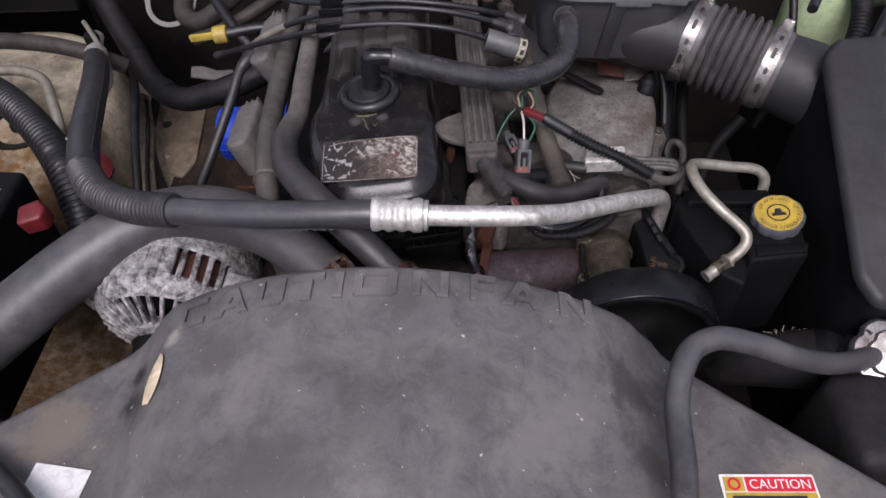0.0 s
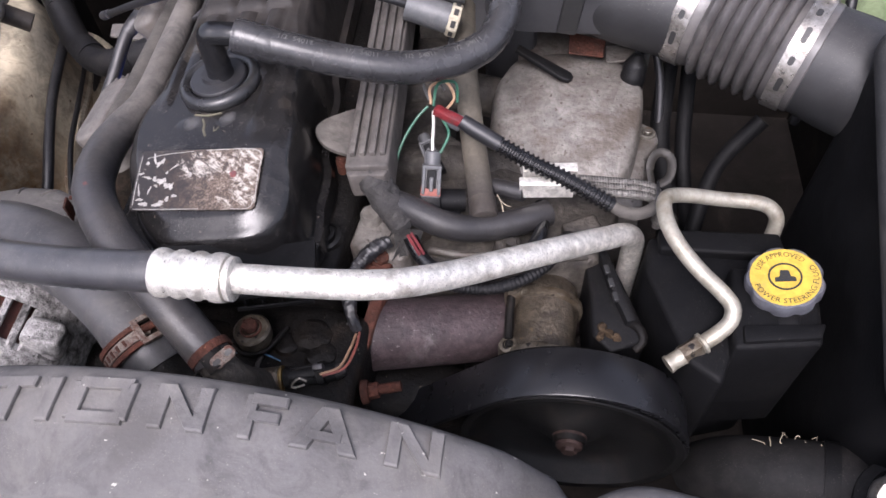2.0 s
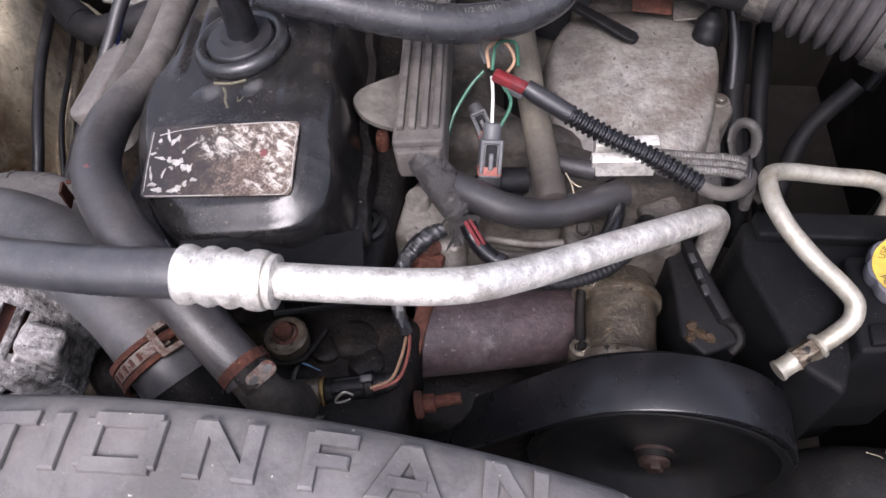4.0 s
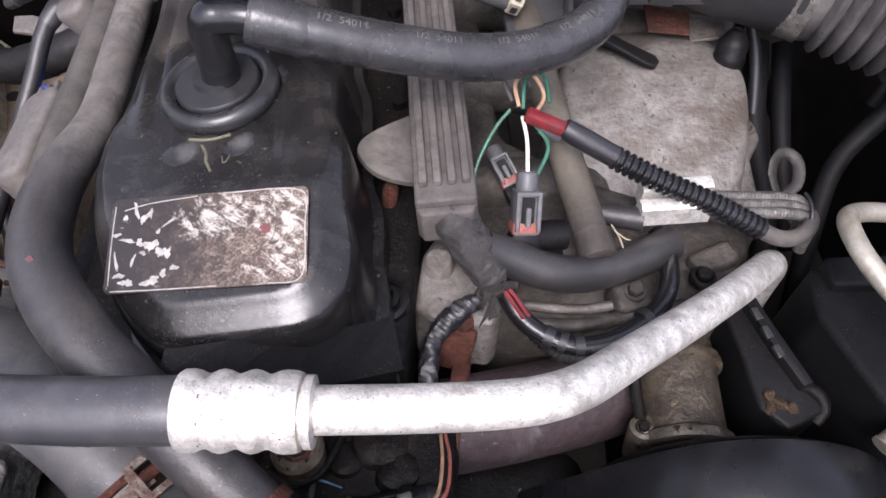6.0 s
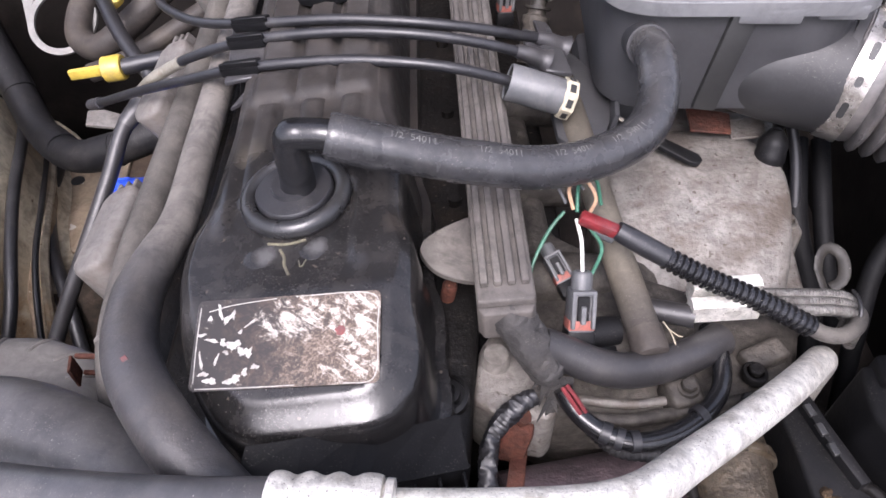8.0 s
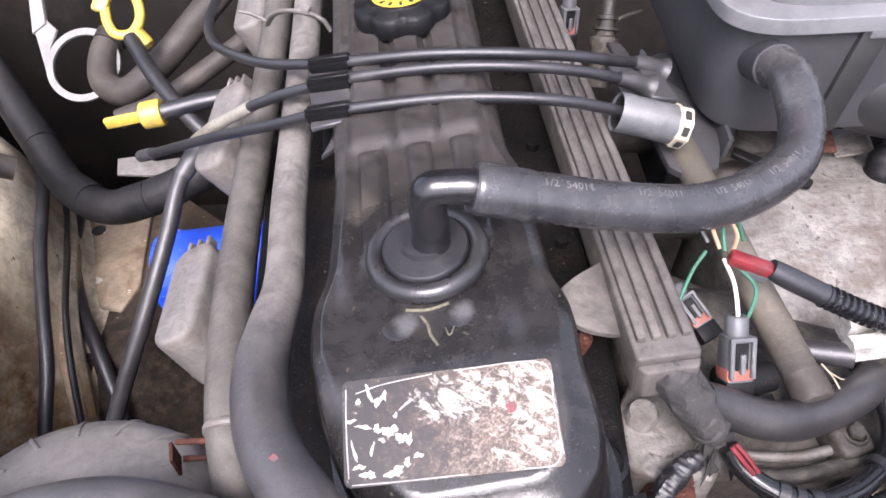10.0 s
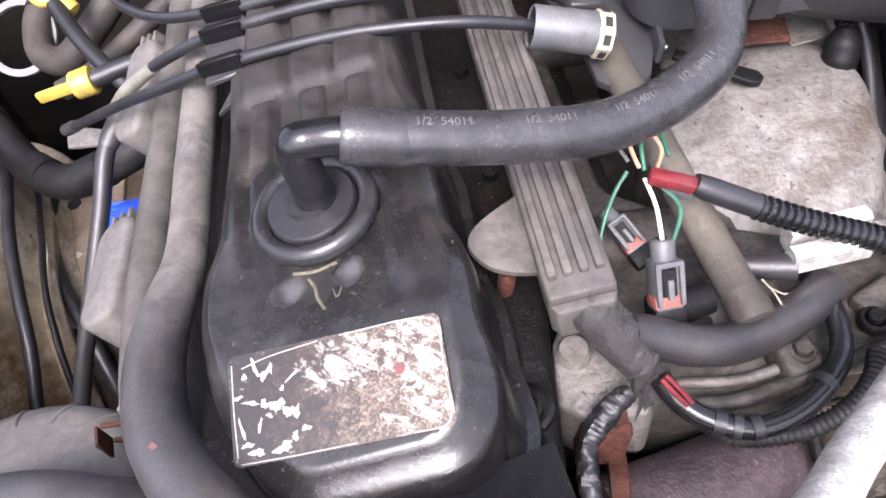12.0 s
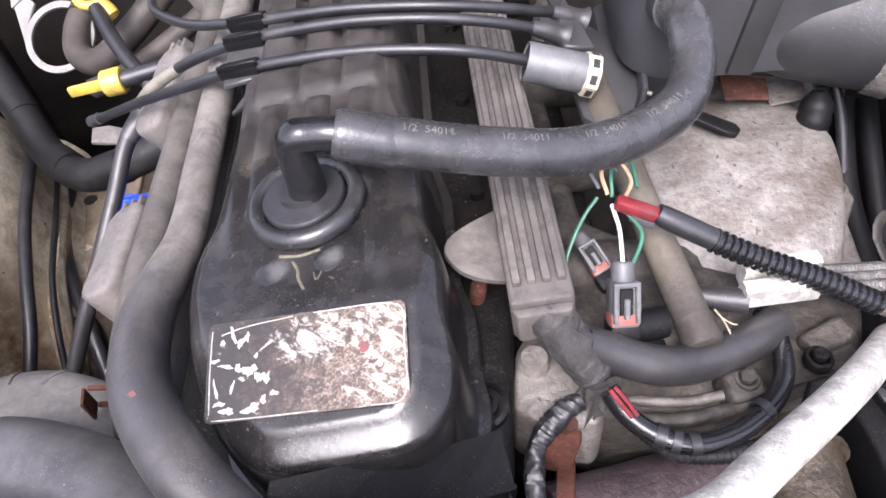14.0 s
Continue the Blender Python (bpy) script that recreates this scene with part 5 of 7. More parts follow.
# ---- fuel rail, connectors and wiring ----
def fuel_rail():
    r = thing("fuel_rail_cover", "dusty grey ribbed fuel rail cover along the engine", "fuel rail")
    m = pose(0.0795, 0.574, 1.104, 0, -4, 4.3)
    L = 0.56
    part("bar", prism_bm([(-0.0165, 0.0), (0.0165, 0.0), (0.0165, L), (-0.0165, L)], -0.030, 0.0, m, 0.002), M_RAIL, r)
    for k in range(4):
        part("ridge", box_bm((0.0046, L - 0.012, 0.005), m @ pose(-0.0115 + 0.0077 * k, L / 2 + 0.004, 0.0016), 0.0012, 2), M_RAIL, r)
    part("end_face", prism_bm([(-0.0165, 0.0), (0.0165, 0.0), (0.0135, -0.006), (-0.0135, -0.006)], -0.026, -0.004, m, 0.0015), M_RAIL, r)
    return r

fuel_rail()
def lifting_bracket():
    b = thing("rail_bracket", "dusty pale steel bracket tab under the fuel rail", "bracket")
    out = [(0.0, -0.020), (-0.030, -0.016), (-0.042, -0.002), (-0.040, 0.008), (-0.028, 0.018), (0.0, 0.034)]
    part("tab", prism_bm(soften(out, 0.014), -0.002, 0.002, pose(0.070, 0.618, 1.088, 10, 10, 4), 0.0008, 2), M_RAIL, b)
    part("bolt", lathe_bm([(0.0048, -0.02), (0.0048, 0.003), (0.0036, 0.005), (0, 0.005)], pose(0.047, 0.612, 1.066, 12, 6, 0), 20), M_RUST, b)
    return b

lifting_bracket()
for k, y in enumerate((0.70, 0.80, 0.90)):
    tb = thing("rail_stud", "dusty steel stud beside the fuel rail", "bracket", group="studs along the rail")
    part("stud", lathe_bm([(0.009, -0.03), (0.009, 0.0), (0.005, 0.003), (0.005, 0.012), (0, 0.0125)], pose(0.048 - 0.008 * k, y, 1.046), 18), M_IRON, tb)
    part("foot", box_bm((0.035, 0.022, 0.006), pose(0.048 - 0.008 * k, y, 1.040, 0, 12, 8), 0.002), M_IRON, tb)

rh = thing("rail_hose", "tape-wrapped fuel hose leaving the rail's end", "hose")
part("taped_end", rumple(tube_bm([(0.0790, 0.5785, 1.0935, 0.0088), (0.0815, 0.5765, 1.0915, 0.0110), (0.0860, 0.5725, 1.0855, 0.0124), (0.0905, 0.5690, 1.0800, 0.0117), (0.0950, 0.5655, 1.0745, 0.0128), (0.1000, 0.5620, 1.0680, 0.0120), (0.1040, 0.5590, 1.0620, 0.0116), (0.1075, 0.5560, 1.0565, 0.0085)], seg=40, step=0.0010, squash=0.94), 0.0009),
     M_TAPE, rh, "ragged cloth tape wrapping")
for k in range(6):
    f0 = k / 6 + 0.04
    p = Vector((0.0815 + 0.024 * f0, 0.5765 - 0.0185 * f0, 1.0915 - 0.0315 * f0))
    q = p + Vector((0.0030, -0.0018 + 0.001 * (k % 2), -0.0040))
    part("tape_turn", tube_bm([(*p, 0.0112), (*(p + (q - p) * 0.5), 0.0127), (*q, 0.0121)], seg=36, step=0.001, squash=0.95), M_TAPE, rh)
for x, y, z, a, b, k in ((0.1060, 0.5500, 1.0520, 70, 10, 1.2), (0.1110, 0.5470, 1.0480, 50, -20, 1.0), (0.1020, 0.5530, 1.0560, 80, 30, 0.9), (0.1160, 0.5510, 1.0500, 30, 30, 1.1), (0.1080, 0.5450, 1.0440, 60, 40, 1.3)):
    part("torn_tape", prism_bm([(-0.005 * k, 0.006 * k), (0.005 * k, 0.007 * k), (0.004 * k, -0.004 * k), (0.001 * k, -0.009 * k), (-0.002 * k, -0.003 * k), (-0.004 * k, -0.010 * k)], 0, 0.0006, pose(x, y, z, a, b, 15), 0), M_TAPE, rh)
part("hose", tube_bm([(0.100, 0.5660, 1.0730), (0.108, 0.5660, 1.0690), (0.119, 0.5645, 1.0640), (0.133, 0.5622, 1.0585), (0.148, 0.5625, 1.0535), (0.162, 0.5660, 1.0495), (0.182, 0.5735, 1.0465), (0.202, 0.5840, 1.0440), (0.216, 0.5950, 1.0400)], 0.0108, seg=24), M_DARKHOSE, rh)
wl1 = thing("wiring_loop", "black corrugated wiring loop wrapped with tape", "wiring")
part("loom", tube_bm([(0.113, 0.548, 1.056), (0.118, 0.541, 1.050), (0.130, 0.530, 1.046), (0.150, 0.522, 1.044), (0.178, 0.529, 1.043), (0.204, 0.551, 1.044), (0.213, 0.578, 1.042), (0.211, 0.605, 1.038)],
                     0.0056, seg=16), M_GLOSS, wl1)
for p, q in (((0.134, 0.5275, 1.0455), (0.139, 0.5255, 1.0450)), ((0.142, 0.5242, 1.0448), (0.146, 0.5228, 1.0445)), ((0.150, 0.5222, 1.0441), (0.155, 0.5226, 1.0440)), ((0.190, 0.538, 1.0435), (0.194, 0.541, 1.0437))):
    part("tape_turn", tube_bm([p, q], 0.0064, seg=16), M_BLACKRUB, wl1)
part("red_wire", tube_bm([(0.112, 0.545, 1.0625), (0.116, 0.5405, 1.0590), (0.1225, 0.534, 1.0525)], 0.0013, seg=8, step=0.002), M_RED, wl1, "red wire showing")
part("red_wire", tube_bm([(0.1145, 0.5465, 1.0625), (0.1190, 0.5420, 1.0590), (0.1255, 0.535, 1.0525)], 0.0013, seg=8, step=0.002), M_RED, wl1)
part("loom_tail", tube_bm([(0.1290, 0.530, 1.044), (0.1450, 0.5225, 1.034), (0.1640, 0.5200, 1.0345), (0.1835, 0.5215, 1.0365), (0.2030, 0.5290, 1.0400), (0.2160, 0.5400, 1.0410), (0.2250, 0.554, 1.040)], 0.0044, seg=14, waves=(0.0032, 0.0006)), M_TRUNK, wl1, "dusty ribbed sleeve")
w2 = thing("sensor_loom", "black taped wiring loom stub beside the rusty flange", "wiring")
part("loom", rumple(tube_bm([(0.098, 0.545, 1.053, 0.0042), (0.090, 0.541, 1.051, 0.0056), (0.081, 0.534, 1.047, 0.0060), (0.0735, 0.525, 1.041, 0.0050), (0.071, 0.512, 1.033, 0.0056), (0.072, 0.498, 1.025, 0.0050), (0.078, 0.486, 1.012, 0.0036)], seg=22, step=0.0008), 0.0008, 620.0), M_BLACKRUB, w2)
part("wire", tube_bm([(0.078, 0.486, 1.012), (0.079, 0.462, 1.026), (0.076, 0.443, 1.034), (0.066, 0.434, 1.040)], 0.0010, seg=8), M_WIRET, w2)
part("wire", tube_bm([(0.080, 0.487, 1.012), (0.083, 0.463, 1.026), (0.080, 0.443, 1.034), (0.068, 0.433, 1.040)], 0.0010, seg=8), M_SALMON, w2)


def injector_plug(m):
    c = thing("injector_plug", "grey two-pin injector plug with a salmon seal", "connector", group="injector plugs")
    part("body", box_bm((0.0165, 0.013, 0.030), m, 0.0018), M_GREY, c)
    part("seal", box_bm((0.0172, 0.0137, 0.007), m @ pose(0, 0, -0.008), 0.001), M_SALMON, c)
    part("shroud", box_bm((0.0185, 0.0145, 0.014), m @ pose(0, 0, -0.019), 0.002), M_PLASTIC, c)
    part("latch", box_bm((0.0080, 0.003, 0.016), m @ pose(0, -0.0062, 0.003), 0.0006, 1), M_PLASTIC, c)
    for s in (-1, 1):
        part("latch_rail", box_bm((0.0028, 0.0035, 0.024), m @ pose(s * 0.0066, -0.0076, 0.002), 0.0006, 1), M_GREY, c)
    part("latch_bridge", box_bm((0.016, 0.0030, 0.0030), m @ pose(0, -0.0078, 0.0135), 0.0006, 1), M_GREY, c)
    part("latch_tongue", box_bm((0.0034, 0.0030, 0.0120), m @ pose(0, -0.0080, -0.001), 0.0006, 1), M_GREY, c)
    part("neck", lathe_bm([(0.0068, 0.014), (0.0068, 0.024), (0.0055, 0.026), (0.003, 0.0265)], m, 18), M_GREY, c)
    return c

plug = injector_plug(Matrix())
plug.matrix_basis = pose(0.1245, 0.590, 1.074, -38, 6, 6) @ Matrix.Scale(0.92, 4)
copy_thing(plug, pose(0.117, 0.634, 1.058, -70, -14, 24) @ Matrix.Scale(0.80, 4))

copy_thing(plug, pose(0.0905, 0.966, 1.060, -12, 4, 10))

def rail_fitting():
    f = thing("throttle_screw_stack", "grimy stacked screw and washer fitting behind the cable plate", "fitting")
    m = axis_matrix((0.1160, 0.925, 1.052), (0.14, 0.55, 0.82))
    part("post", rumple(lathe_bm([(0.011, -0.03), (0.011, 0.004), (0.0125, 0.006), (0.0125, 0.012), (0.0085, 0.014), (0.0085, 0.019)], m, 22), 0.0006, 300.0), M_GRIME, f)
    part("washer", lathe_bm([(0.0075, 0.018), (0.0118, 0.0185), (0.0118, 0.0210), (0.0070, 0.0215)], m, 24), M_STRAP, f, "pale worn washer")
    part("sleeve", lathe_bm([(0.0072, 0.021), (0.0072, 0.027), (0.0092, 0.0275), (0.0092, 0.031), (0.0066, 0.0315), (0.0062, 0.052), (0, 0.053)], m, 22), M_STRAP, f)
    part("arm", prism_bm([(0.112, 0.905), (0.124, 0.900), (0.140, 0.830), (0.126, 0.826)], 1.072, 1.076, None, 0.0012, 1), M_SLEEVE, f, "grey-black lever arm")
    part("rod", tube_bm([(0.1185, 0.940, 1.070), (0.140, 0.952, 1.071), (0.1575, 0.970, 1.064)], 0.0016, seg=8), M_STEEL, f)
    return f

rail_fitting()

def harness_branch():
    w = thing("injector_harness", "red splice and corrugated loom with green and white wires", "wiring")
    m = axis_matrix((0.1345, 0.627, 1.109), (0.90, -0.32, -0.20))
    part("splice", box_bm((0.0080, 0.0075, 0.024), m, 0.002), M_RED, w, "red plastic splice connector")
    part("splice_block", box_bm((0.0095, 0.010, 0.014), m @ pose(0.001, -0.003, 0.005), 0.0015), M_GREY, w)
    part("boot", tube_bm([(0.145, 0.6245, 1.1075, 0.0055), (0.151, 0.6225, 1.1045, 0.0062), (0.166, 0.6180, 1.0978, 0.0064), (0.176, 0.6150, 1.0935, 0.0062)], seg=18, step=0.002), M_BLACKRUB, w)
    part("loom", tube_bm([(0.174, 0.6155, 1.0940), (0.200, 0.6087, 1.0832), (0.232, 0.6015, 1.0720), (0.266, 0.5922, 1.0580)], 0.0054, seg=18, waves=(0.0044, 0.0016)), M_GLOSS, w, "glossy black corrugated loom")
    part("tail", tube_bm([(0.262, 0.5935, 1.0595), (0.274, 0.5905, 1.0540), (0.286, 0.5920, 1.0505), (0.297, 0.5985, 1.0490), (0.3035, 0.6080, 1.0480), (0.3040, 0.6180, 1.0440), (0.302, 0.632, 1.030)], 0.0050, seg=14), M_DUSTHOSE, w, "dusty bare cable leaving the loom")
    for k, (pts, mt) in enumerate((
            ([(0.122, 0.632, 1.108), (0.124, 0.618, 1.105), (0.1245, 0.606, 1.097), (0.1248, 0.600, 1.090)], M_WIREW),
            ([(0.128, 0.630, 1.106), (0.136, 0.616, 1.102), (0.132, 0.606, 1.094), (0.127, 0.600, 1.088)], M_GREEN),
            ([(0.120, 0.636, 1.112), (0.118, 0.648, 1.118), (0.128, 0.660, 1.115), (0.136, 0.652, 1.106), (0.130, 0.640, 1.102)], M_WIRET),
            ([(0.122, 0.634, 1.112), (0.124, 0.650, 1.120), (0.136, 0.662, 1.112), (0.139, 0.648, 1.104)], M_GREEN),
            ([(0.116, 0.642, 1.104), (0.108, 0.634, 1.098), (0.098, 0.618, 1.086), (0.094, 0.605, 1.075)], M_GREEN),
            ([(0.117, 0.645, 1.108), (0.112, 0.655, 1.116), (0.120, 0.664, 1.117), (0.128, 0.655, 1.110)], M_GREY))):
        part("wire", tube_bm(pts, 0.00115, seg=8, step=0.002), mt, w)
    return w

harness_branch()

def regulator_pipe():
    p = thing("vapour_pipe", "dusty grey capped pipe over the intake manifold", "pipe")
    part("pipe", tube_bm([(0.128, 0.80, 1.085), (0.138, 0.715, 1.085), (0.150, 0.650, 1.073), (0.166, 0.580, 1.057)], 0.0102, seg=24), M_TUBE, p)
    part("cap", lathe_bm([(0.0108, -0.012), (0.0112, 0.0), (0.0108, 0.004), (0.009, 0.0055), (0, 0.006)], axis_matrix((0.1668, 0.577, 1.056), (0.2, -0.95, -0.22)), 28), M_BROWNHOSE, p)
    part("stub", tube_bm([(0.172, 0.606, 1.055), (0.197, 0.598, 1.059)], 0.0072, seg=16), M_DARKHOSE, p)
    part("frayed_fibre", tube_bm([(0.176, 0.592, 1.062), (0.180, 0.585, 1.060), (0.182, 0.578, 1.058)], 0.0005, seg=6, step=0.002), M_STRAW, p)
    part("frayed_fibre", tube_bm([(0.179, 0.587, 1.061), (0.184, 0.583, 1.060), (0.187, 0.584, 1.058)], 0.0004, seg=6, step=0.002), M_STRAW, p)
    part("plastic_tab", box_bm((0.014, 0.016, 0.003), pose(0.143, 0.572, 1.050, 25, 20, 20), 0.001), M_PLASTIC, p)
    part("tab_stem", tube_bm([(0.120, 0.585, 1.055, 0.011), (0.150, 0.592, 1.052, 0.009)], seg=16), M_PLASTIC, p)
    return p

regulator_pipe()

def line_clamp():
    c = thing("fuel_line_union", "bright folded aluminium sleeve holding braided steel lines", "fuel line")
    m = axis_matrix((0.193, 0.5985, 1.062), (1.0, 0.08, 0.02))
    for dz in (0.0, 0.0125):
        bm = bmesh.new()
        prof = [(-0.0085, 0.0), (-0.0075, 0.0055), (0.0, 0.0075), (0.0075, 0.0055), (0.0085, 0.0), (0.007, -0.003), (-0.007, -0.003)]
        lo = [bm.verts.new(m @ Vector((z, x, 0))) for x, z in prof]
        hi = [bm.verts.new(m @ Vector((z, x, 0.042))) for x, z in prof]
        n = len(prof)
        for i in range(n):
            bm.faces.new((lo[i], lo[(i + 1) % n], hi[(i + 1) % n], hi[i]))
        bm.faces.new(lo[::-1]), bm.faces.new(hi)
        bm.transform(Matrix.Translation((0.0 if dz == 0 else 0.002, dz, 0.001 if dz == 0 else 0.004)))
        part("sleeve", bm, M_ALU, c, "bright aluminium sleeve")
    for s in (0.0, 0.0062, 0.0124):
        part("braided_line", tube_bm([(0.228, 0.6035 + s, 1.0605), (0.262, 0.6060 + s, 1.0570), (0.290, 0.6085 + s, 1.0535), (0.3005, 0.6090 + s, 1.0490), (0.3055, 0.6080 + s, 1.0400), (0.307, 0.606 + s, 1.020)], 0.0034, seg=12, waves=(0.0022, 0.00035)), M_BRAID, c, "ribbed braided steel line")
    part("tie", tube_bm([(0.2995, 0.602, 1.047), (0.301, 0.606, 1.0545), (0.302, 0.616, 1.0565), (0.303, 0.625, 1.053)], 0.0012, seg=6), M_BLACKRUB, c)
    return c

line_clamp()

def intake_body():
    t = thing("intake_manifold", "pale cast aluminium intake plenum, stained and dusty", "intake manifold")
    out = [(0.160, 0.690), (0.172, 0.640), (0.195, 0.622), (0.235, 0.622), (0.268, 0.632), (0.284, 0.650), (0.292, 0.680), (0.298, 0.715), (0.300, 0.750), (0.288, 0.782), (0.262, 0.800), (0.215, 0.805), (0.175, 0.790), (0.160, 0.750)]
    edge = soften(out, 0.012, 3)
    ctr = np.mean(np.array(edge), axis=0)
    def crown(x, y):
        return 1.050 - 3.4 * (y - 0.752) ** 2 - 0.9 * (x - 0.245) ** 2
    bm, rings = bmesh.new(), []
    for k, d in ((1.05, 0.120), (1.02, 0.040), (1.0, 0.018), (0.975, 0.0085), (0.94, 0.0030), (0.90, 0.0008), (0.8, 0), (0.66, 0), (0.5, 0), (0.34, 0), (0.18, 0), (0.06, 0)):
        ring = []
        for x, y in edge:
            px, py = ctr[0] + (x - ctr[0]) * k, ctr[1] + (y - ctr[1]) * k
            ring.append(bm.verts.new((px, py, crown(px, py) - d)))
        rings.append(ring)
    for a, b in zip(rings, rings[1:]):
        for i in range(len(a)):
            bm.faces.new((a[i], a[(i + 1) % len(a)], b[(i + 1) % len(b)], b[i]))
    bm.faces.new(rings[-1])
    part("plenum", bm, M_CAST, t, angle=60)
    part("flange", prism_bm([(0.262, 0.634), (0.282, 0.630), (0.300, 0.640), (0.305, 0.700), (0.318, 0.722), (0.316, 0.738), (0.300, 0.748), (0.285, 0.70)], 0.93, 1.005, None, 0.004), M_CAST, t)
    part("rear_flange", prism_bm([(0.18, 0.790), (0.30, 0.775), (0.31, 0.82), (0.18, 0.84)], 0.95, 1.040, None, 0.005), M_CAST, t)
    hex_bolt(pose(0.307, 0.730, 1.006), 0.005, 0.004, 0.008, t, M_STEEL)
    part("tab", prism_bm([(-0.016, -0.012), (0.016, -0.014), (0.020, 0.006), (-0.014, 0.014)], 0, 0.002, pose(0.242, 0.786, 1.060, 10, 6, 6), 0.0006, 1), M_RUST, t, "tan rusty heat tab")
    part("tab", prism_bm([(-0.012, -0.010), (0.014, -0.010), (0.016, 0.010), (-0.012, 0.010)], 0, 0.002, pose(0.275, 0.788, 1.050, 10, -8, 0), 0.0006, 1), M_CAST, t)
    return t

intake_body()
def temp_sensor():
    s = thing("intake_sensor", "black sensor plug standing in the intake plenum", "sensor")
    part("base", lathe_bm([(0.012, 0), (0.0125, 0.008), (0.010, 0.011)], pose(0.286, 0.752, 1.030, -10, 0, 0), 24), M_BROWNHOSE, s)
    sm = axis_matrix((0.286, 0.753, 1.036), (0.10, 0.42, 0.90))
    part("plug", lathe_bm([(0.0098, 0.0), (0.0112, 0.004), (0.0108, 0.009), (0.0116, 0.011), (0.0116, 0.016), (0.0108, 0.018), (0.0112, 0.022), (0.0106, 0.026), (0.0086, 0.029), (0.0050, 0.034), (0, 0.035)], sm, 24), M_PLASTIC, s)
    part("latch", box_bm((0.008, 0.004, 0.018), sm @ pose(0, -0.0115, 0.018), 0.001, 1), M_PLASTIC, s)
    part("lead", tube_bm([sm @ Vector((0, 0, 0.033)), (0.302, 0.786, 1.066), (0.314, 0.775, 1.040), (0.320, 0.740, 0.99), (0.325, 0.70, 0.93)], 0.0042, seg=12), M_BLACKRUB, s)
    return s

temp_sensor()
def throttle_lever():
    l = thing("throttle_lever", "flat black throttle lever arm", "lever")
    part("arm", prism_bm([(-0.034, -0.0042), (0.018, -0.0068), (0.0245, -0.004), (0.0255, 0.002), (0.021, 0.0062), (-0.034, 0.0042)], 0, 0.004, pose(0.209, 0.756, 1.056, 0, 12, -26), 0.0012), M_PLASTIC, l)
    part("pin", tube_bm([(0.150, 0.775, 1.082), (0.172, 0.762, 1.078)], 0.0018, seg=8), M_STEEL, l)
    return l

throttle_lever()


# ---- throttle cables over the cover ----
tc = hose_thing("throttle_cable", "thin black control cable arching over the valve cover",
           [(-0.2775, 0.8415, 1.0275), (-0.268, 0.836, 1.0335), (-0.256, 0.829, 1.0410), (-0.203, 0.799, 1.075), (-0.139, 0.7645, 1.112), (-0.099, 0.751, 1.130), (-0.030, 0.7445, 1.141), (0.0084, 0.7415, 1.142), (0.046, 0.741, 1.138), (0.070, 0.744, 1.130), (0.095, 0.748, 1.119)],
           0.0038, M_BLACKRUB, "cable", seg=12)
part("end_ferrule", tube_bm([(-0.2785, 0.8421, 1.0269), (-0.264, 0.8335, 1.0362)], 0.0050, seg=12), M_SLEEVE, tc, "dusty end ferrule")
c2 = hose_thing("cruise_cable", "thin black control cable with a scuffed pale stretch",
                [(-0.240, 0.845, 1.030), (-0.222, 0.830, 1.052), (-0.199, 0.8145, 1.075), (-0.158, 0.798, 1.105), (-0.099, 0.779, 1.1335), (-0.033, 0.771, 1.146), (0.026, 0.7675, 1.146), (0.0645, 0.7706, 1.138), (0.097, 0.7776, 1.125)],
                0.0038, M_BLACKRUB, "cable", seg=12)
part("scuffed_sheath", tube_bm([(-0.226, 0.8335, 1.047), (-0.199, 0.8145, 1.0752), (-0.164, 0.8005, 1.1010)], 0.0046, seg=12), M_PALEPIPE, c2, "scuffed pale sheath")
hose_thing("kickdown_cable", "thin black control cable looping back to the firewall",
           [(-0.200, 1.15, 1.10), (-0.222, 1.02, 1.09), (-0.224, 0.945, 1.09), (-0.208, 0.891, 1.10), (-0.185, 0.858, 1.109), (-0.150, 0.824, 1.1205), (-0.103, 0.799, 1.135), (-0.035, 0.787, 1.146), (0.025, 0.7825, 1.146), (0.065, 0.788, 1.138), (0.095, 0.797, 1.127), (0.115, 0.806, 1.119)],
           0.0038, M_BLACKRUB, "cable", seg=12)

def cable_bracket():
    b = thing("cable_bracket", "black plastic bracket clipping three control cables", "bracket")
    part("plate", prism_bm([(-0.1190, 0.8060), (-0.0880, 0.8030), (-0.0855, 0.7560), (-0.0870, 0.7425), (-0.1120, 0.7420), (-0.1130, 0.7620)], -0.0015, 0.0015, pose(-0.1, 0.775, 1.1275, 4, -12, 0) @ pose(0.1, -0.775, 0), 0.0008, 1), M_SLEEVE, b, "scuffed grey-black plate")
    part("tooth", prism_bm([(-0.0980, 0.7430), (-0.0890, 0.7430), (-0.0960, 0.7300), (-0.1040, 0.7220)], 1.1150, 1.1180, None, 0.0006, 1), M_SLEEVE, b)
    part("leg", box_bm((0.004, 0.040, 0.030), pose(-0.106, 0.775, 1.108, 0, 12, 4), 0.001), M_PLASTIC, b)
    for x, y, z, turn in ((-0.1000, 0.7513, 1.1300, -9), (-0.1010, 0.7795, 1.1330, -12), (-0.1020, 0.7990, 1.1350, -14)):
        part("clip", box_bm((0.030, 0.0095, 0.0085), pose(x, y, z, 0, -14, turn), 0.0015), M_PLASTIC, b)
        part("clip_lip", box_bm((0.030, 0.0022, 0.0042), pose(x, y - 0.0042, z + 0.0052, 0, -14, turn), 0.0006, 1), M_PLASTIC, b)
    return b

cable_bracket()

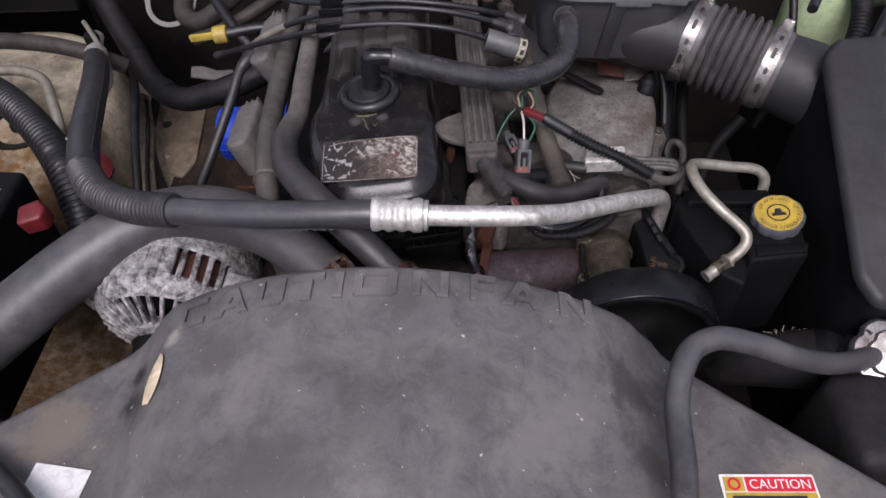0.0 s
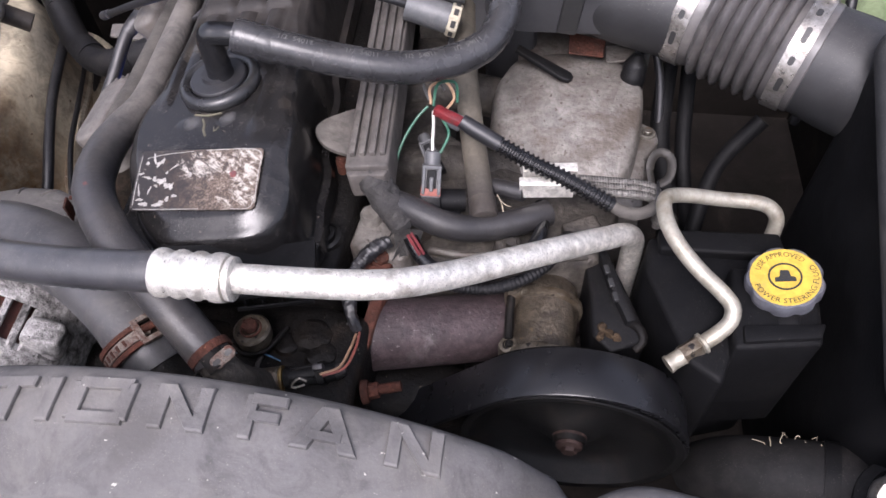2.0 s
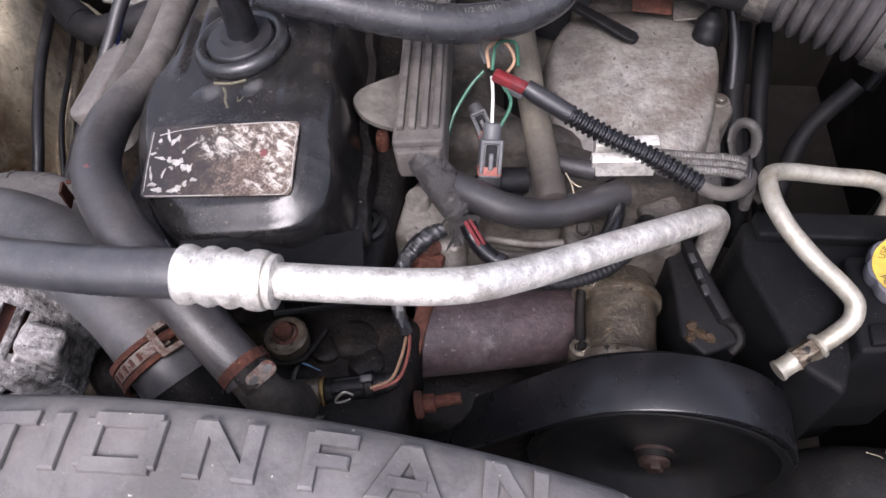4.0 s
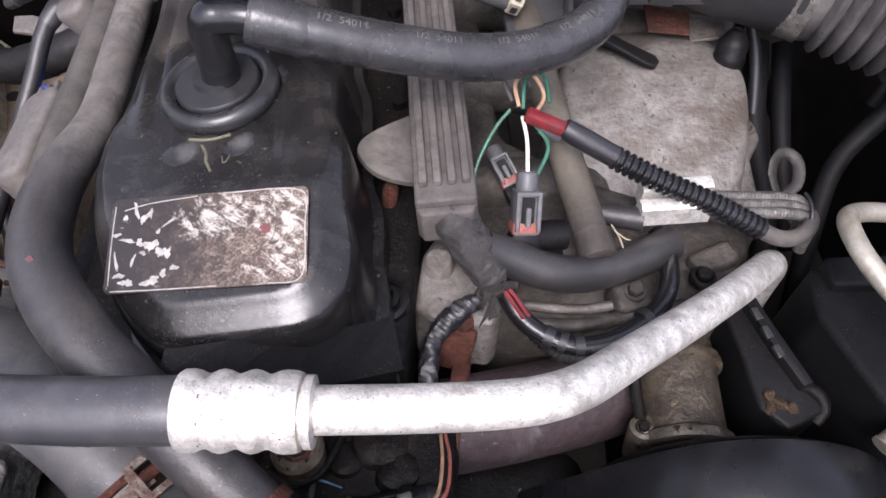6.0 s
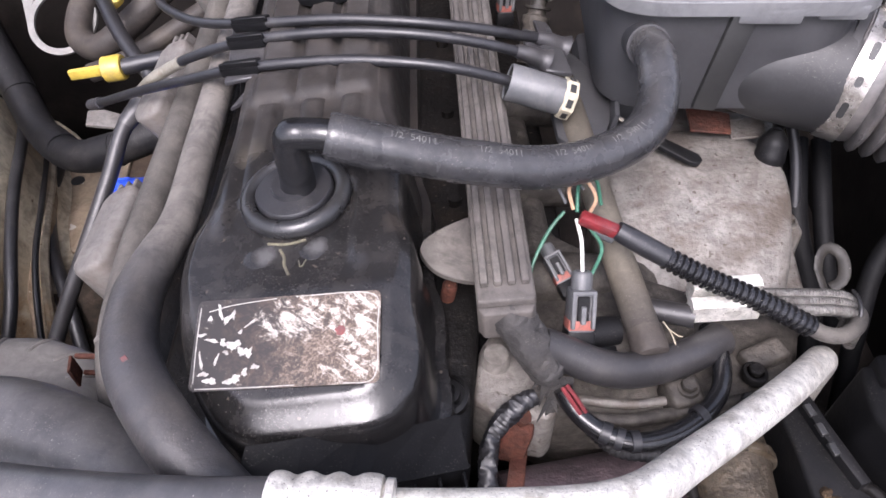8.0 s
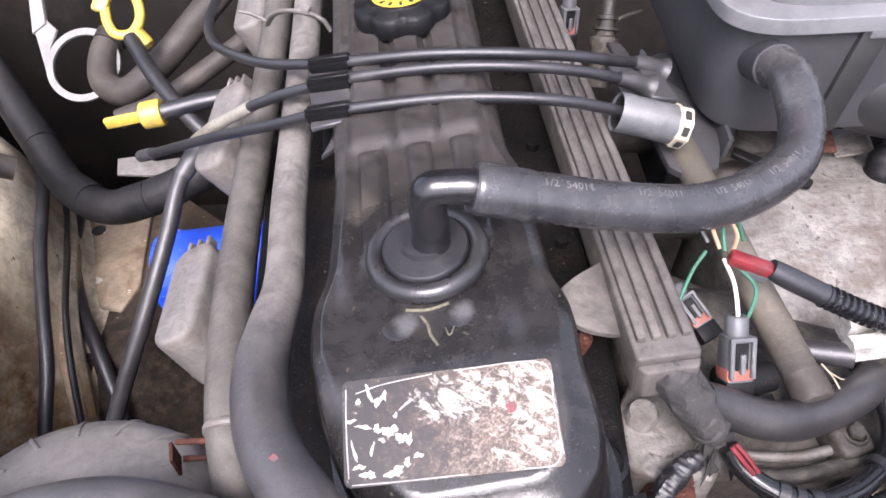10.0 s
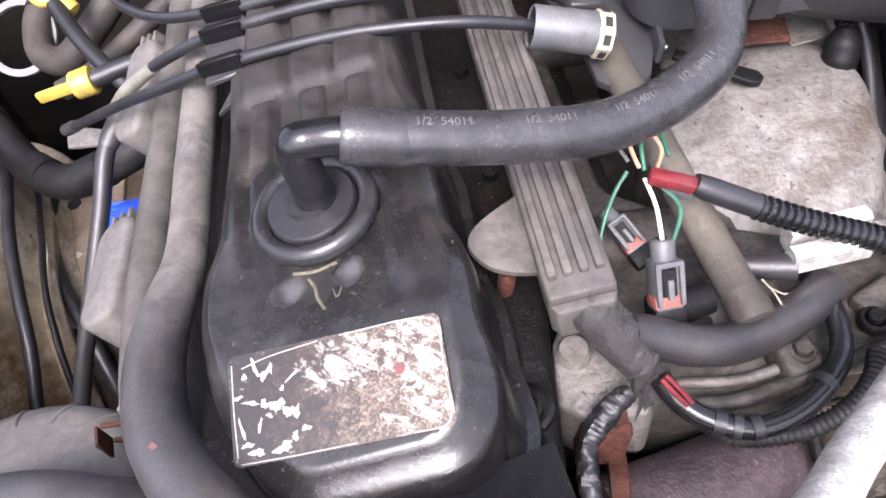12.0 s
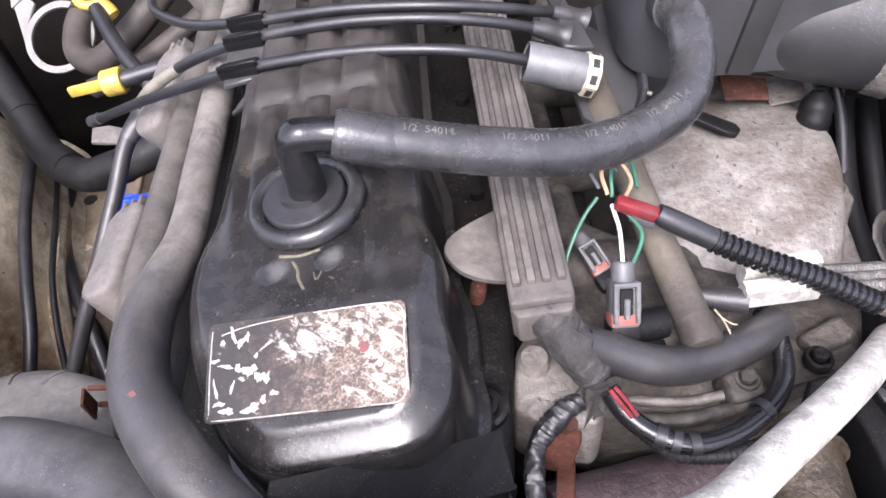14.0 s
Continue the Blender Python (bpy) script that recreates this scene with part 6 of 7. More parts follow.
def cable_barrel():
    c = thing("cable_end_barrel", "grey cable end barrel with an ivory retaining clip", "cable fitting")
    m = axis_matrix((0.0835, 0.7478, 1.1225), (0.96, -0.06, -0.28))
    part("barrel", lathe_bm([(0.0108, 0.002), (0.0122, 0.0), (0.0128, 0.001), (0.0128, 0.044), (0.0108, 0.044)], m, 36), M_GREY, c)
    part("liner", lathe_bm([(0.0106, 0.001), (0.0106, 0.010), (0.003, 0.0105), (0, 0.0105)], m, 30), M_BLACKPRINT, c)
    part("clip", lathe_bm([(0.0130, 0.038), (0.0145, 0.039), (0.0145, 0.047), (0.0120, 0.048)], m, 8), M_IVORY, c, "ivory retaining clip")
    for k in range(8):
        part("clip_slot", box_bm((0.0058, 0.0012, 0.0040), m @ Matrix.Rotation(radians(22.5 + 45 * k), 4, "Z") @ pose(0, 0.0137, 0.043), 0.0), M_BLACKPRINT, c)
    part("mount_plate", prism_bm([(0.100, 0.870), (0.118, 0.862), (0.142, 0.828), (0.160, 0.795), (0.164, 0.764), (0.152, 0.728), (0.134, 0.716), (0.120, 0.730), (0.116, 0.775), (0.104, 0.82)], 1.084, 1.089, None, 0.0015, 2), M_BOX, c, "dark grey steel mounting plate")
    part("plate_lip", box_bm((0.004, 0.050, 0.016), pose(0.163, 0.766, 1.092, 0, 8, -6), 0.0015), M_BOX, c)
    for x, y, z in ((0.090, 0.7762, 1.1280), (0.106, 0.8020, 1.1225)):
        part("end_boot", tube_bm([(x, y, z, 0.0046), (x + 0.010, y + 0.0015, z - 0.004, 0.0062), (x + 0.019, y + 0.003, z - 0.009, 0.0072), (x + 0.023, y + 0.003, z - 0.011, 0.0100)], seg=16, step=0.003), M_SLEEVE, c)
    part("lever", sheet_bm([(0.112, 0.768, 1.118), (0.132, 0.772, 1.112), (0.126, 0.798, 1.114), (0.117, 0.824, 1.120), (0.110, 0.802, 1.120)], 0.004), M_BOX, c, "dark grey pointed lever plate")
    return c

cable_barrel()


# ---- air intake: resonator, elbow, bellows, air box ----
def resonator():
    r = thing("air_resonator", "dark grey plastic intake resonator with a dusty paler lid", "air intake")
    out = [(0.148, 0.775), (0.160, 0.757), (0.180, 0.750), (0.298, 0.752), (0.316, 0.776), (0.345, 1.02), (0.320, 1.06), (0.19, 1.06), (0.150, 1.02)]
    out = soften(out, 0.022, 6)
    part("body", prism_bm(out, 1.098, 1.178, None, 0.006, bottom=True), M_BOX, r)
    lid = [(x + (-0.008 if x < 0.25 else 0.008), y + (-0.006 if y < 0.9 else 0.006)) for x, y in out]
    part("lid_rim", prism_bm(lid, 1.174, 1.184, None, 0.003), M_LID, r)
    lid2 = [(x + (0.010 if x < 0.25 else -0.010), y + (0.008 if y < 0.9 else -0.008)) for x, y in out]
    part("lid", prism_bm(lid2, 1.182, 1.198, None, 0.007, 4), M_LID, r, "dusty grey lid")
    part("rim_step", box_bm((0.040, 0.010, 0.012), pose(0.245, 0.750, 1.174), 0.002), M_LID, r)
    part("rim_step", box_bm((0.030, 0.010, 0.010), pose(0.290, 0.752, 1.175), 0.002), M_LID, r)
    part("spigot", tube_bm([(0.170, 0.735, 1.159, 0.0135), (0.172, 0.765, 1.146, 0.0135)], seg=22), M_BOX, r)
    part("strap_groove", box_bm((0.017, 0.006, 0.074), pose(0.226, 0.7500, 1.136, 0, 7, 0), 0.002), M_BLACKPRINT, r)
    part("foot", box_bm((0.05, 0.10, 0.10), pose(0.172, 0.85, 1.02), 0.01), M_BOX, r)
    return r

resonator()
A0, A1 = Vector((0.329, 0.774, 1.1115)), Vector((0.411, 0.730, 1.104))
AX = (A1 - A0).normalized()

def bellows():
    b = thing("intake_bellows", "grey-black ribbed rubber intake bellows", "air intake hose")
    m = axis_matrix(A0, AX)
    L = (A1 - A0).length
    part("cuff", lathe_bm([(0.043, -0.010), (0.0455, -0.008), (0.0455, 0.012), (0.0435, 0.017)], m, 64), M_BELLOWS, b)
    p = (L - 0.030) / 6
    for k in range(6):
        z = 0.016 + k * p
        part("fold", lathe_bm([(0.0390, z - 0.001), (0.0430, z), (0.0484, z + 0.22 * p), (0.0502, z + 0.45 * p), (0.0484, z + 0.68 * p), (0.0430, z + 0.9 * p), (0.0390, z + p + 0.001)], m, 64), M_BELLOWS, b)
    part("cuff", lathe_bm([(0.0435, L - 0.014), (0.0455, L - 0.010), (0.0455, L + 0.012), (0.043, L + 0.014)], m, 64), M_BELLOWS, b)
    return b

bellows()

def band_clamp(at_z, spin, label):
    c = thing("intake_clamp", label, "clamp", group="clamps on the intake bellows")
    m = axis_up(A0, AX, (-0.55, -0.55, 0.62)) @ pose(0, 0, at_z)
    part("band", lathe_bm([(0.0462, -0.0075), (0.0478, -0.0075), (0.0478, 0.0075), (0.0462, 0.0075), (0.0462, -0.0075)], m, 60), M_CHROME, c)
    for k in range(4):
        mm = m @ Matrix.Rotation(radians(-38 + 25 * k), 4, "Z")
        part("slot", prism_bm(rounded(0.0125 if k % 2 else 0.007, 0.0045, 0.002, 4), 0, 0.0004, mm @ pose(0, 0.0479, 0, -90, 0, 0), 0), M_BLACKPRINT, c)
    part("screw_tab", box_bm((0.012, 0.010, 0.012), m @ Matrix.Rotation(radians(-75), 4, "Z") @ pose(0, 0.052, 0), 0.002), M_CHROME, c)
    part("screw", tube_bm([(m @ Matrix.Rotation(radians(-75), 4, "Z") @ pose(-0.012, 0.054, 0)).translation, (m @ Matrix.Rotation(radians(-75), 4, "Z") @ pose(0.010, 0.054, 0)).translation], 0.0028, seg=10), M_STEEL, c)
    return c

band_clamp(0.001, 60, "bright slotted steel band clamp on the bellows")
band_clamp((A1 - A0).length - 0.001, 60, "bright slotted steel band clamp on the bellows")

el = thing("intake_elbow", "smooth dark grey plastic intake elbow off the resonator", "air intake")
part("elbow", tube_bm([(0.215, 0.793, 1.116, 0.018), (0.232, 0.789, 1.117, 0.029), (0.258, 0.784, 1.116, 0.0375), (0.292, 0.780, 1.114, 0.0425), (0.335, 0.771, 1.111, 0.0438)], seg=40), M_ELBOW, el)
part("flare", lathe_bm([(0.044, -0.004), (0.0462, -0.003), (0.0462, 0.003), (0.044, 0.004)], axis_matrix(A0 - AX * 0.012, AX), 48), M_ELBOW, el)

def air_box():
    a = thing("air_box", "large plastic air filter box, walls coloured black for shade, ribbed grey top", "air box")
    part("neck", tube_bm([(0.402, 0.735, 1.105, 0.0440), (0.424, 0.723, 1.103, 0.0445), (0.450, 0.709, 1.099, 0.0460), (0.480, 0.690, 1.092, 0.0420)], seg=40), M_ELBOW, a)
    out = [(0.434, 0.445), (0.448, 0.420), (0.66, 0.42), (0.72, 0.46), (0.72, 0.705), (0.50, 0.700), (0.456, 0.695), (0.440, 0.675)]
    bm = prism_bm(out, 0.78, 1.168, None, 0.010, 4)
    for v in bm.verts:
        if v.co.z > 1.05:
            v.co.z += 0.38 * (v.co.y - 0.70)
    # walls blacker than the lid: their shade is put into the colour
    part("body", bm, M_PLASTIC, a)
    lid = prism_bm([(x + (-0.004 if x < 0.55 else 0.003), y) for x, y in out], 1.10, 1.1725, None, 0.009, 4)
    for v in lid.verts:
        v.co.z += 0.38 * (v.co.y - 0.70) + (0.062 if v.co.z < 1.12 else 0.0)
    part("lid", lid, M_ELBOW, a, "dark grey dusty lid")
    part("top_rib", box_bm((0.010, 0.20, 0.008), pose(0.508, 0.575, 1.126, 20.8, 0, -5), 0.003, 3), M_ELBOW, a)
    part("top_rib", box_bm((0.010, 0.20, 0.008), pose(0.580, 0.575, 1.126, 20.8, 0, -5), 0.003, 3), M_ELBOW, a)
    part("lid_clip", box_bm((0.022, 0.012, 0.030), pose(0.520, 0.706, 1.158), 0.002), M_STEEL, a, "steel lid clip")
    return a

air_box()
gb = thing("coolant_bottle", "pale green translucent coolant bottle behind the air box", "bottle")
part("bottle", lathe_bm([(0.03, -0.10), (0.055, -0.095), (0.06, -0.08), (0.06, 0.02), (0.05, 0.035), (0.022, 0.04), (0.022, 0.06), (0, 0.06)], pose(0.615, 1.045, 1.03), 40), M_BOTTLE, gb)
hose_thing("vacuum_line", "thin black vacuum line beside the coolant bottle", [(0.50, 0.96, 1.12), (0.505, 0.90, 1.06), (0.50, 0.86, 1.0), (0.48, 0.84, 0.93)], 0.0055, M_BLACKRUB, "hose")
hose_thing("wing_harness", "taped black wiring trunk along the wing", [(0.60, 1.1, 1.08), (0.62, 0.98, 1.07), (0.60, 0.90, 1.03), (0.56, 0.86, 0.98)], 0.013, M_BLACKRUB, "wiring", waves=(0.006, 0.0015))

for k, pts in enumerate(([(0.325, 0.80, 1.03), (0.322, 0.74, 0.99), (0.335, 0.70, 0.95), (0.34, 0.66, 0.90)], [(0.345, 0.80, 1.03), (0.345, 0.73, 0.98), (0.36, 0.68, 0.92)],
                         [(0.40, 0.72, 1.04), (0.37, 0.70, 1.0), (0.355, 0.66, 0.96), (0.35, 0.62, 0.9)])):
    hose_thing("vacuum_hose", "black rubber vacuum hose going down beside the intake plenum", pts, 0.0075 + 0.002 * (k == 0), M_MATT, "hose")
fk = thing("cable_guide", "dull steel ring guide holding a hose", "bracket")
part("ring", tube_bm([(0.3030, 0.664, 1.026), (0.3045, 0.672, 1.032), (0.3110, 0.678, 1.034), (0.3190, 0.676, 1.032), (0.3215, 0.667, 1.028), (0.3190, 0.658, 1.022), (0.3120, 0.655, 1.018)], 0.0040, seg=10, squash=0.35), M_STRAP, fk)
part("stem", tube_bm([(0.3030, 0.664, 1.026), (0.3060, 0.650, 1.020), (0.3150, 0.640, 1.010), (0.330, 0.634, 0.995)], 0.0036, seg=10, squash=0.4), M_STRAP, fk)


# ---- power steering pump, pulley and reservoir ----
def steering_pump():
    p = thing("steering_pump", "oil-stained cast power steering pump and bracket", "pump")
    bm_axis = axis_matrix((0.2205, 0.484, 0.985), (0.02, 1.0, 0.03))
    barrel = [(0, 0.0), (0.024, 0.0), (0.0280, 0.0012), (0.0288, 0.0035), (0.0282, 0.0075), (0.0258, 0.0095), (0.0254, 0.030), (0.0262, 0.046), (0.0266, 0.0495), (0.0290, 0.0510), (0.0294, 0.0545), (0.0284, 0.0575), (0.0262, 0.0590), (0.0255, 0.068), (0.022, 0.074), (0, 0.075)]
    part("body", rumple(lathe_bm(barrel, bm_axis, 56), 0.0004, 260.0), M_PUMPDARK, p)
    for z, r in ((0.0042, 0.0286), (0.0540, 0.0292)):
        part("rim", rumple(lathe_bm([(r - 0.0020, z - 0.0042), (r + 0.0006, z - 0.0030), (r + 0.0010, z), (r + 0.0004, z + 0.0028), (r - 0.0020, z + 0.0040)], bm_axis, 56), 0.0004, 330.0), M_PUMP, p, "bright worn casting rim")
    part("foot", prism_bm([(0.194, 0.490), (0.246, 0.490), (0.247, 0.548), (0.196, 0.545)], 0.90, 0.985, None, 0.006, 3), M_IRON, p)
    for y, r, z in ((0.541, 0.0078, 1.009), (0.494, 0.0088, 1.000)):
        part("ear", lathe_bm([(r + 0.001, -0.030), (r, -0.003), (r - 0.001, 0.0), (r - 0.0035, 0.0006), (r - 0.0042, -0.0016), (0, -0.0016)], pose(0.1945, y, z, -8, -6, 0), 24), M_PUMP, p)
        part("web", tube_bm([(0.1945, y, z - 0.006, 0.0062), (0.205, y - 0.001, z - 0.003, 0.0050), (0.214, y - 0.001, z + 0.004, 0.0030)], seg=12), M_PUMP, p)
    part("post", tube_bm([(0.1935, 0.538, 1.006), (0.1930, 0.515, 1.000), (0.1940, 0.499, 0.998)], 0.0036, seg=12), M_IRON, p)
    hex_bolt(pose(0.1945, 0.494, 0.9985), 0.0036, 0.003, 0.0050, p, M_IRON)
    part("connector_block", prism_bm([(0.2480, 0.5790), (0.2660, 0.5835), (0.2790, 0.552), (0.2930, 0.516), (0.2970, 0.500), (0.2700, 0.486), (0.2560, 0.500), (0.2540, 0.535)], 0.95, 1.016, None, 0.0035, 3), M_PLASTIC, p)
    part("top_rail", prism_bm([(0.2580, 0.5760), (0.2660, 0.5775), (0.2760, 0.546), (0.2880, 0.512), (0.2810, 0.509), (0.2690, 0.540)], 1.0, 1.0235, None, 0.002, 2), M_PLASTIC, p)
    for k in range(3):
        part("slot", box_bm((0.0042, 0.008, 0.003), pose(0.2660 + 0.0032 * k, 0.556 - 0.0125 * k, 1.0230, 0, 0, 16), 0.0005, 1), M_BLACKPRINT, p)
    part("clip", tube_bm([(0.283, 0.514, 1.014), (0.291, 0.508, 1.017), (0.2935, 0.500, 1.014), (0.288, 0.494, 1.009)], 0.0038, seg=12), M_IRON, p)
    for k, (x, y, w) in enumerate(((0.2635, 0.508, 0.008), (0.2680, 0.502, 0.010), (0.2630, 0.500, 0.007), (0.2735, 0.498, 0.006))):
        clod = lathe_bm([(w * 0.5, -0.002), (w * 0.42, 0.0012), (w * 0.2, 0.0028), (0, 0.0030)], pose(x, y, 1.0160, 6 * k, 4, 50 * k), 14)
        part("dirt_clod", rumple(clod, 0.0016, 420.0), M_CLOD, p, "brown oily dirt")
    m = axis_matrix((0.246, 0.440, 0.963), (0.03, 1.0, 0.0))
    R = 0.0805
    pul = part("pulley", lathe_bm([(0, -0.006), (0.012, -0.006), (0.013, 0.0), (0.020, 0.003), (0.030, 0.010), (0.060, 0.010), (0.068, 0.004), (R - 0.004, -0.0080), (R + 0.0010, -0.0092), (R + 0.0022, -0.0088), (R + 0.0022, -0.0078), (R - 0.001, -0.0074), (R - 0.002, -0.004), (R - 0.002, 0.030), (R + 0.001, 0.032), (R - 0.01, 0.034), (0.03, 0.03)], m, 72), M_PULLEY, p, "black stamped steel pulley")
    part("pulley_hub", lathe_bm([(0.006, -0.010), (0.008, -0.0085), (0.010, -0.0085), (0.0105, -0.002), (0.013, -0.002), (0.0135, 0.004)], m, 30), M_HUB, pul, "tarnished hub")
    part("hub_bolt", lathe_bm([(0, -0.013), (0.0055, -0.013), (0.006, -0.0125), (0.006, -0.002)], m, 6), M_HUB, pul)
    return p

steering_pump()

def drive_belt():
    """Flat ribbed belt: over the pulley, away to the lower left, returning underneath."""
    R, cx, cz, y0, w = 0.0815, 0.246, 0.963, 0.4330, 0.036
    pts = []
    a0 = 137
    far = (cx + R * math.cos(radians(a0)) - 0.34 * math.sin(radians(a0)), cz + R * math.sin(radians(a0)) + 0.34 * math.cos(radians(a0)))
    pts += [(far[0] + (cx + R * math.cos(radians(a0)) - far[0]) * k / 10, far[1] + (cz + R * math.sin(radians(a0)) - far[1]) * k / 10) for k in range(10)]
    pts += [(cx + R * math.cos(radians(a)), cz + R * math.sin(radians(a))) for a in range(a0, -120, -5)]
    pts += [(cx + R * math.cos(radians(-120)) - 0.03 * k, cz + R * math.sin(radians(-120)) - 0.012 * k) for k in range(1, 8)]
    bm = bmesh.new()
    rows = []
    P = np.array(pts)
    T = np.gradient(P, axis=0)
    T /= np.linalg.norm(T, axis=1)[:, None]
    for p, t in zip(P, T):
        nx, nz = -t[1], t[0]
        rows.append([bm.verts.new((p[0] + nx * h, y0 + d, p[1] + nz * h)) for h, d in ((0.0, 0.0), (0.0040, 0.0), (0.0046, 0.0008), (0.0046, w - 0.0008), (0.0040, w), (0.0, w))])
    for a, b in zip(rows, rows[1:]):
        for i in range(6):
            bm.faces.new((a[i], a[(i + 1) % 6], b[(i + 1) % 6], b[i]))
    bm.faces.new(rows[0]), bm.faces.new(rows[-1][::-1])
    belt = thing("drive_belt", "black serpentine drive belt round the pump pulley", "belt")
    part("belt_back", bm, M_BELT, belt)
    for k in range(5):
        rib = bmesh.new()
        d0 = 0.004 + 0.006 * k
        rows = []
        for p, t in zip(P, T):
            rows.append([rib.verts.new((p[0] - t[1] * h, y0 + d, p[1] + t[0] * h)) for h, d in ((0.0002, d0), (-0.0016, d0 + 0.0012), (-0.0016, d0 + 0.0028), (0.0002, d0 + 0.004))])
        for a, b in zip(rows, rows[1:]):
            for i in range(4):
                rib.faces.new((a[i], a[(i + 1) % 4], b[(i + 1) % 4], b[i]))
        part("belt_rib", rib, M_BELT, belt)
    return belt

drive_belt()

def ring_text(body, r, start, span, size, m, flip=False):
    """Letters set round a circle, feet inward."""
    bm = text_bm(body, size, 0.0, "LEFT")
    w = max(v.co.x for v in bm.verts)
    for v in bm.verts:
        a = radians(start - span * v.co.x / w) if not flip else radians(start + span * v.co.x / w)
        rr = r + v.co.y if not flip else r - v.co.y
        v.co = m @ Vector((rr * math.cos(a), rr * math.sin(a), 0))
    return bm

def steering_reservoir():
    s = thing("steering_reservoir", "black plastic power steering fluid reservoir", "reservoir")
    out = [(0.296, 0.578), (0.292, 0.545), (0.318, 0.470), (0.340, 0.455), (0.348, 0.478), (0.408, 0.488), (0.412, 0.545), (0.395, 0.582)]
    bm = prism_bm(out, 0.93, 1.042, None, 0.005, 3)
    part("tank", bm, M_MATT, s)
    part("front_block", prism_bm([(0.346, 0.476), (0.406, 0.486), (0.411, 0.545), (0.350, 0.545)], 0.97, 1.055, None, 0.004, 3), M_MATT, s)
    part("top_plate", prism_bm([(0.302, 0.560), (0.302, 0.580), (0.392, 0.584), (0.395, 0.562)], 1.03, 1.050, None, 0.003), M_MATT, s)
    part("lower_wedge", prism_bm([(0.318, 0.478), (0.345, 0.476), (0.39, 0.490), (0.40, 0.52), (0.318, 0.52)], 0.90, 0.985, None, 0.006), M_MATT, s)
    m = pose(0.384, 0.529, 1.056, 4, -12, 0) @ Matrix.Scale(0.90, 4)
    part("neck", lathe_bm([(0.021, -0.02), (0.021, 0.004)], m, 32), M_MATT, s)
    cap = part("cap", lathe_bm([(0.0255, 0.002), (0.0285, 0.003), (0.0290, 0.012), (0.0275, 0.0155), (0.0255, 0.016), (0.0253, 0.0152), (0, 0.0152)], m, 72, lobes=(9, 0.07)), M_CAPGREY, s, "grey lobed filler cap")
    part("cap_tab", prism_bm([(-0.007, -0.036), (0.007, -0.036), (0.009, -0.026), (0.003, -0.021), (-0.003, -0.021), (-0.009, -0.026)], -0.008, 0.0035, m, 0.0015, 2), M_MATT, s)
    part("top_step", prism_bm([(0.352, 0.480), (0.4035, 0.4885), (0.4085, 0.5005), (0.353, 0.494)], 1.05, 1.0585, None, 0.0018, 2), M_MATT, s)
    part("cap_decal", lathe_bm([(0.0252, 0.0152), (0.0252, 0.0164), (0, 0.0164)], m, 48), M_YELDECAL, cap, "yellow printed cap face")
    tm = m @ pose(0, 0, 0.0168)
    part("cap_print", ring_text("USE APPROVED", 0.0182, 160, 118, 0.0062, tm), M_BLACKPRINT, cap, smooth=False)
    part("cap_print", ring_text("POWER STEERING FLUID", 0.0236, 195, 190, 0.0062, tm, True), M_BLACKPRINT, cap, smooth=False)
    part("cap_symbol", lathe_bm([(0.0122, 0.0), (0.0122, 0.0004), (0.0108, 0.0004), (0.0108, 0.0)], tm, 36), M_BLACKPRINT, cap)
    part("cap_symbol", prism_bm([(-0.0075, -0.0045), (0.0075, -0.0045), (0.0075, -0.001), (0.004, 0.0), (0.003, 0.0055), (-0.003, 0.0055), (-0.004, 0.0), (-0.0075, -0.001)], 0, 0.0005, tm, 0), M_BLACKPRINT, cap)
    return s

steering_reservoir()
sp = thing("steering_pipe", "dull silver bent power steering pipe with a union nut", "pipe")
part("pipe", tube_bm([(0.390, 0.588, 1.035), (0.389, 0.594, 1.056), (0.380, 0.598, 1.064), (0.345, 0.596, 1.070), (0.312, 0.590, 1.078), (0.300, 0.580, 1.084), (0.299, 0.562, 1.085), (0.306, 0.543, 1.082), (0.322, 0.524, 1.075), (0.339, 0.5125, 1.066), (0.3465, 0.5055, 1.060), (0.3455, 0.4975, 1.054), (0.338, 0.4910, 1.048), (0.329, 0.4855, 1.043), (0.318, 0.479, 1.038)],
                     0.0057, seg=18, step=0.003), M_PALEPIPE, sp)
nut_m = axis_matrix((0.3275, 0.4845, 1.0425), (-0.80, -0.53, -0.28))
part("pipe_bead", lathe_bm([(0.0058, -0.0030), (0.0078, -0.0022), (0.0080, 0.0), (0.0062, 0.0012)], nut_m, 24), M_PALEPIPE, sp)
part("union_nut", lathe_bm([(0.0060, 0.0005), (0.0074, 0.0015), (0.0074, 0.0150), (0.0066, 0.0160)], nut_m, 6), M_PUMP, sp, "tarnished oily union nut")
part("union_sleeve", lathe_bm([(0.0066, 0.0155), (0.0060, 0.0165), (0.0060, 0.0245), (0.0066, 0.0255), (0.0066, 0.0275), (0, 0.0280)], nut_m, 24), M_PALEPIPE, sp, "bare metal fitting end")


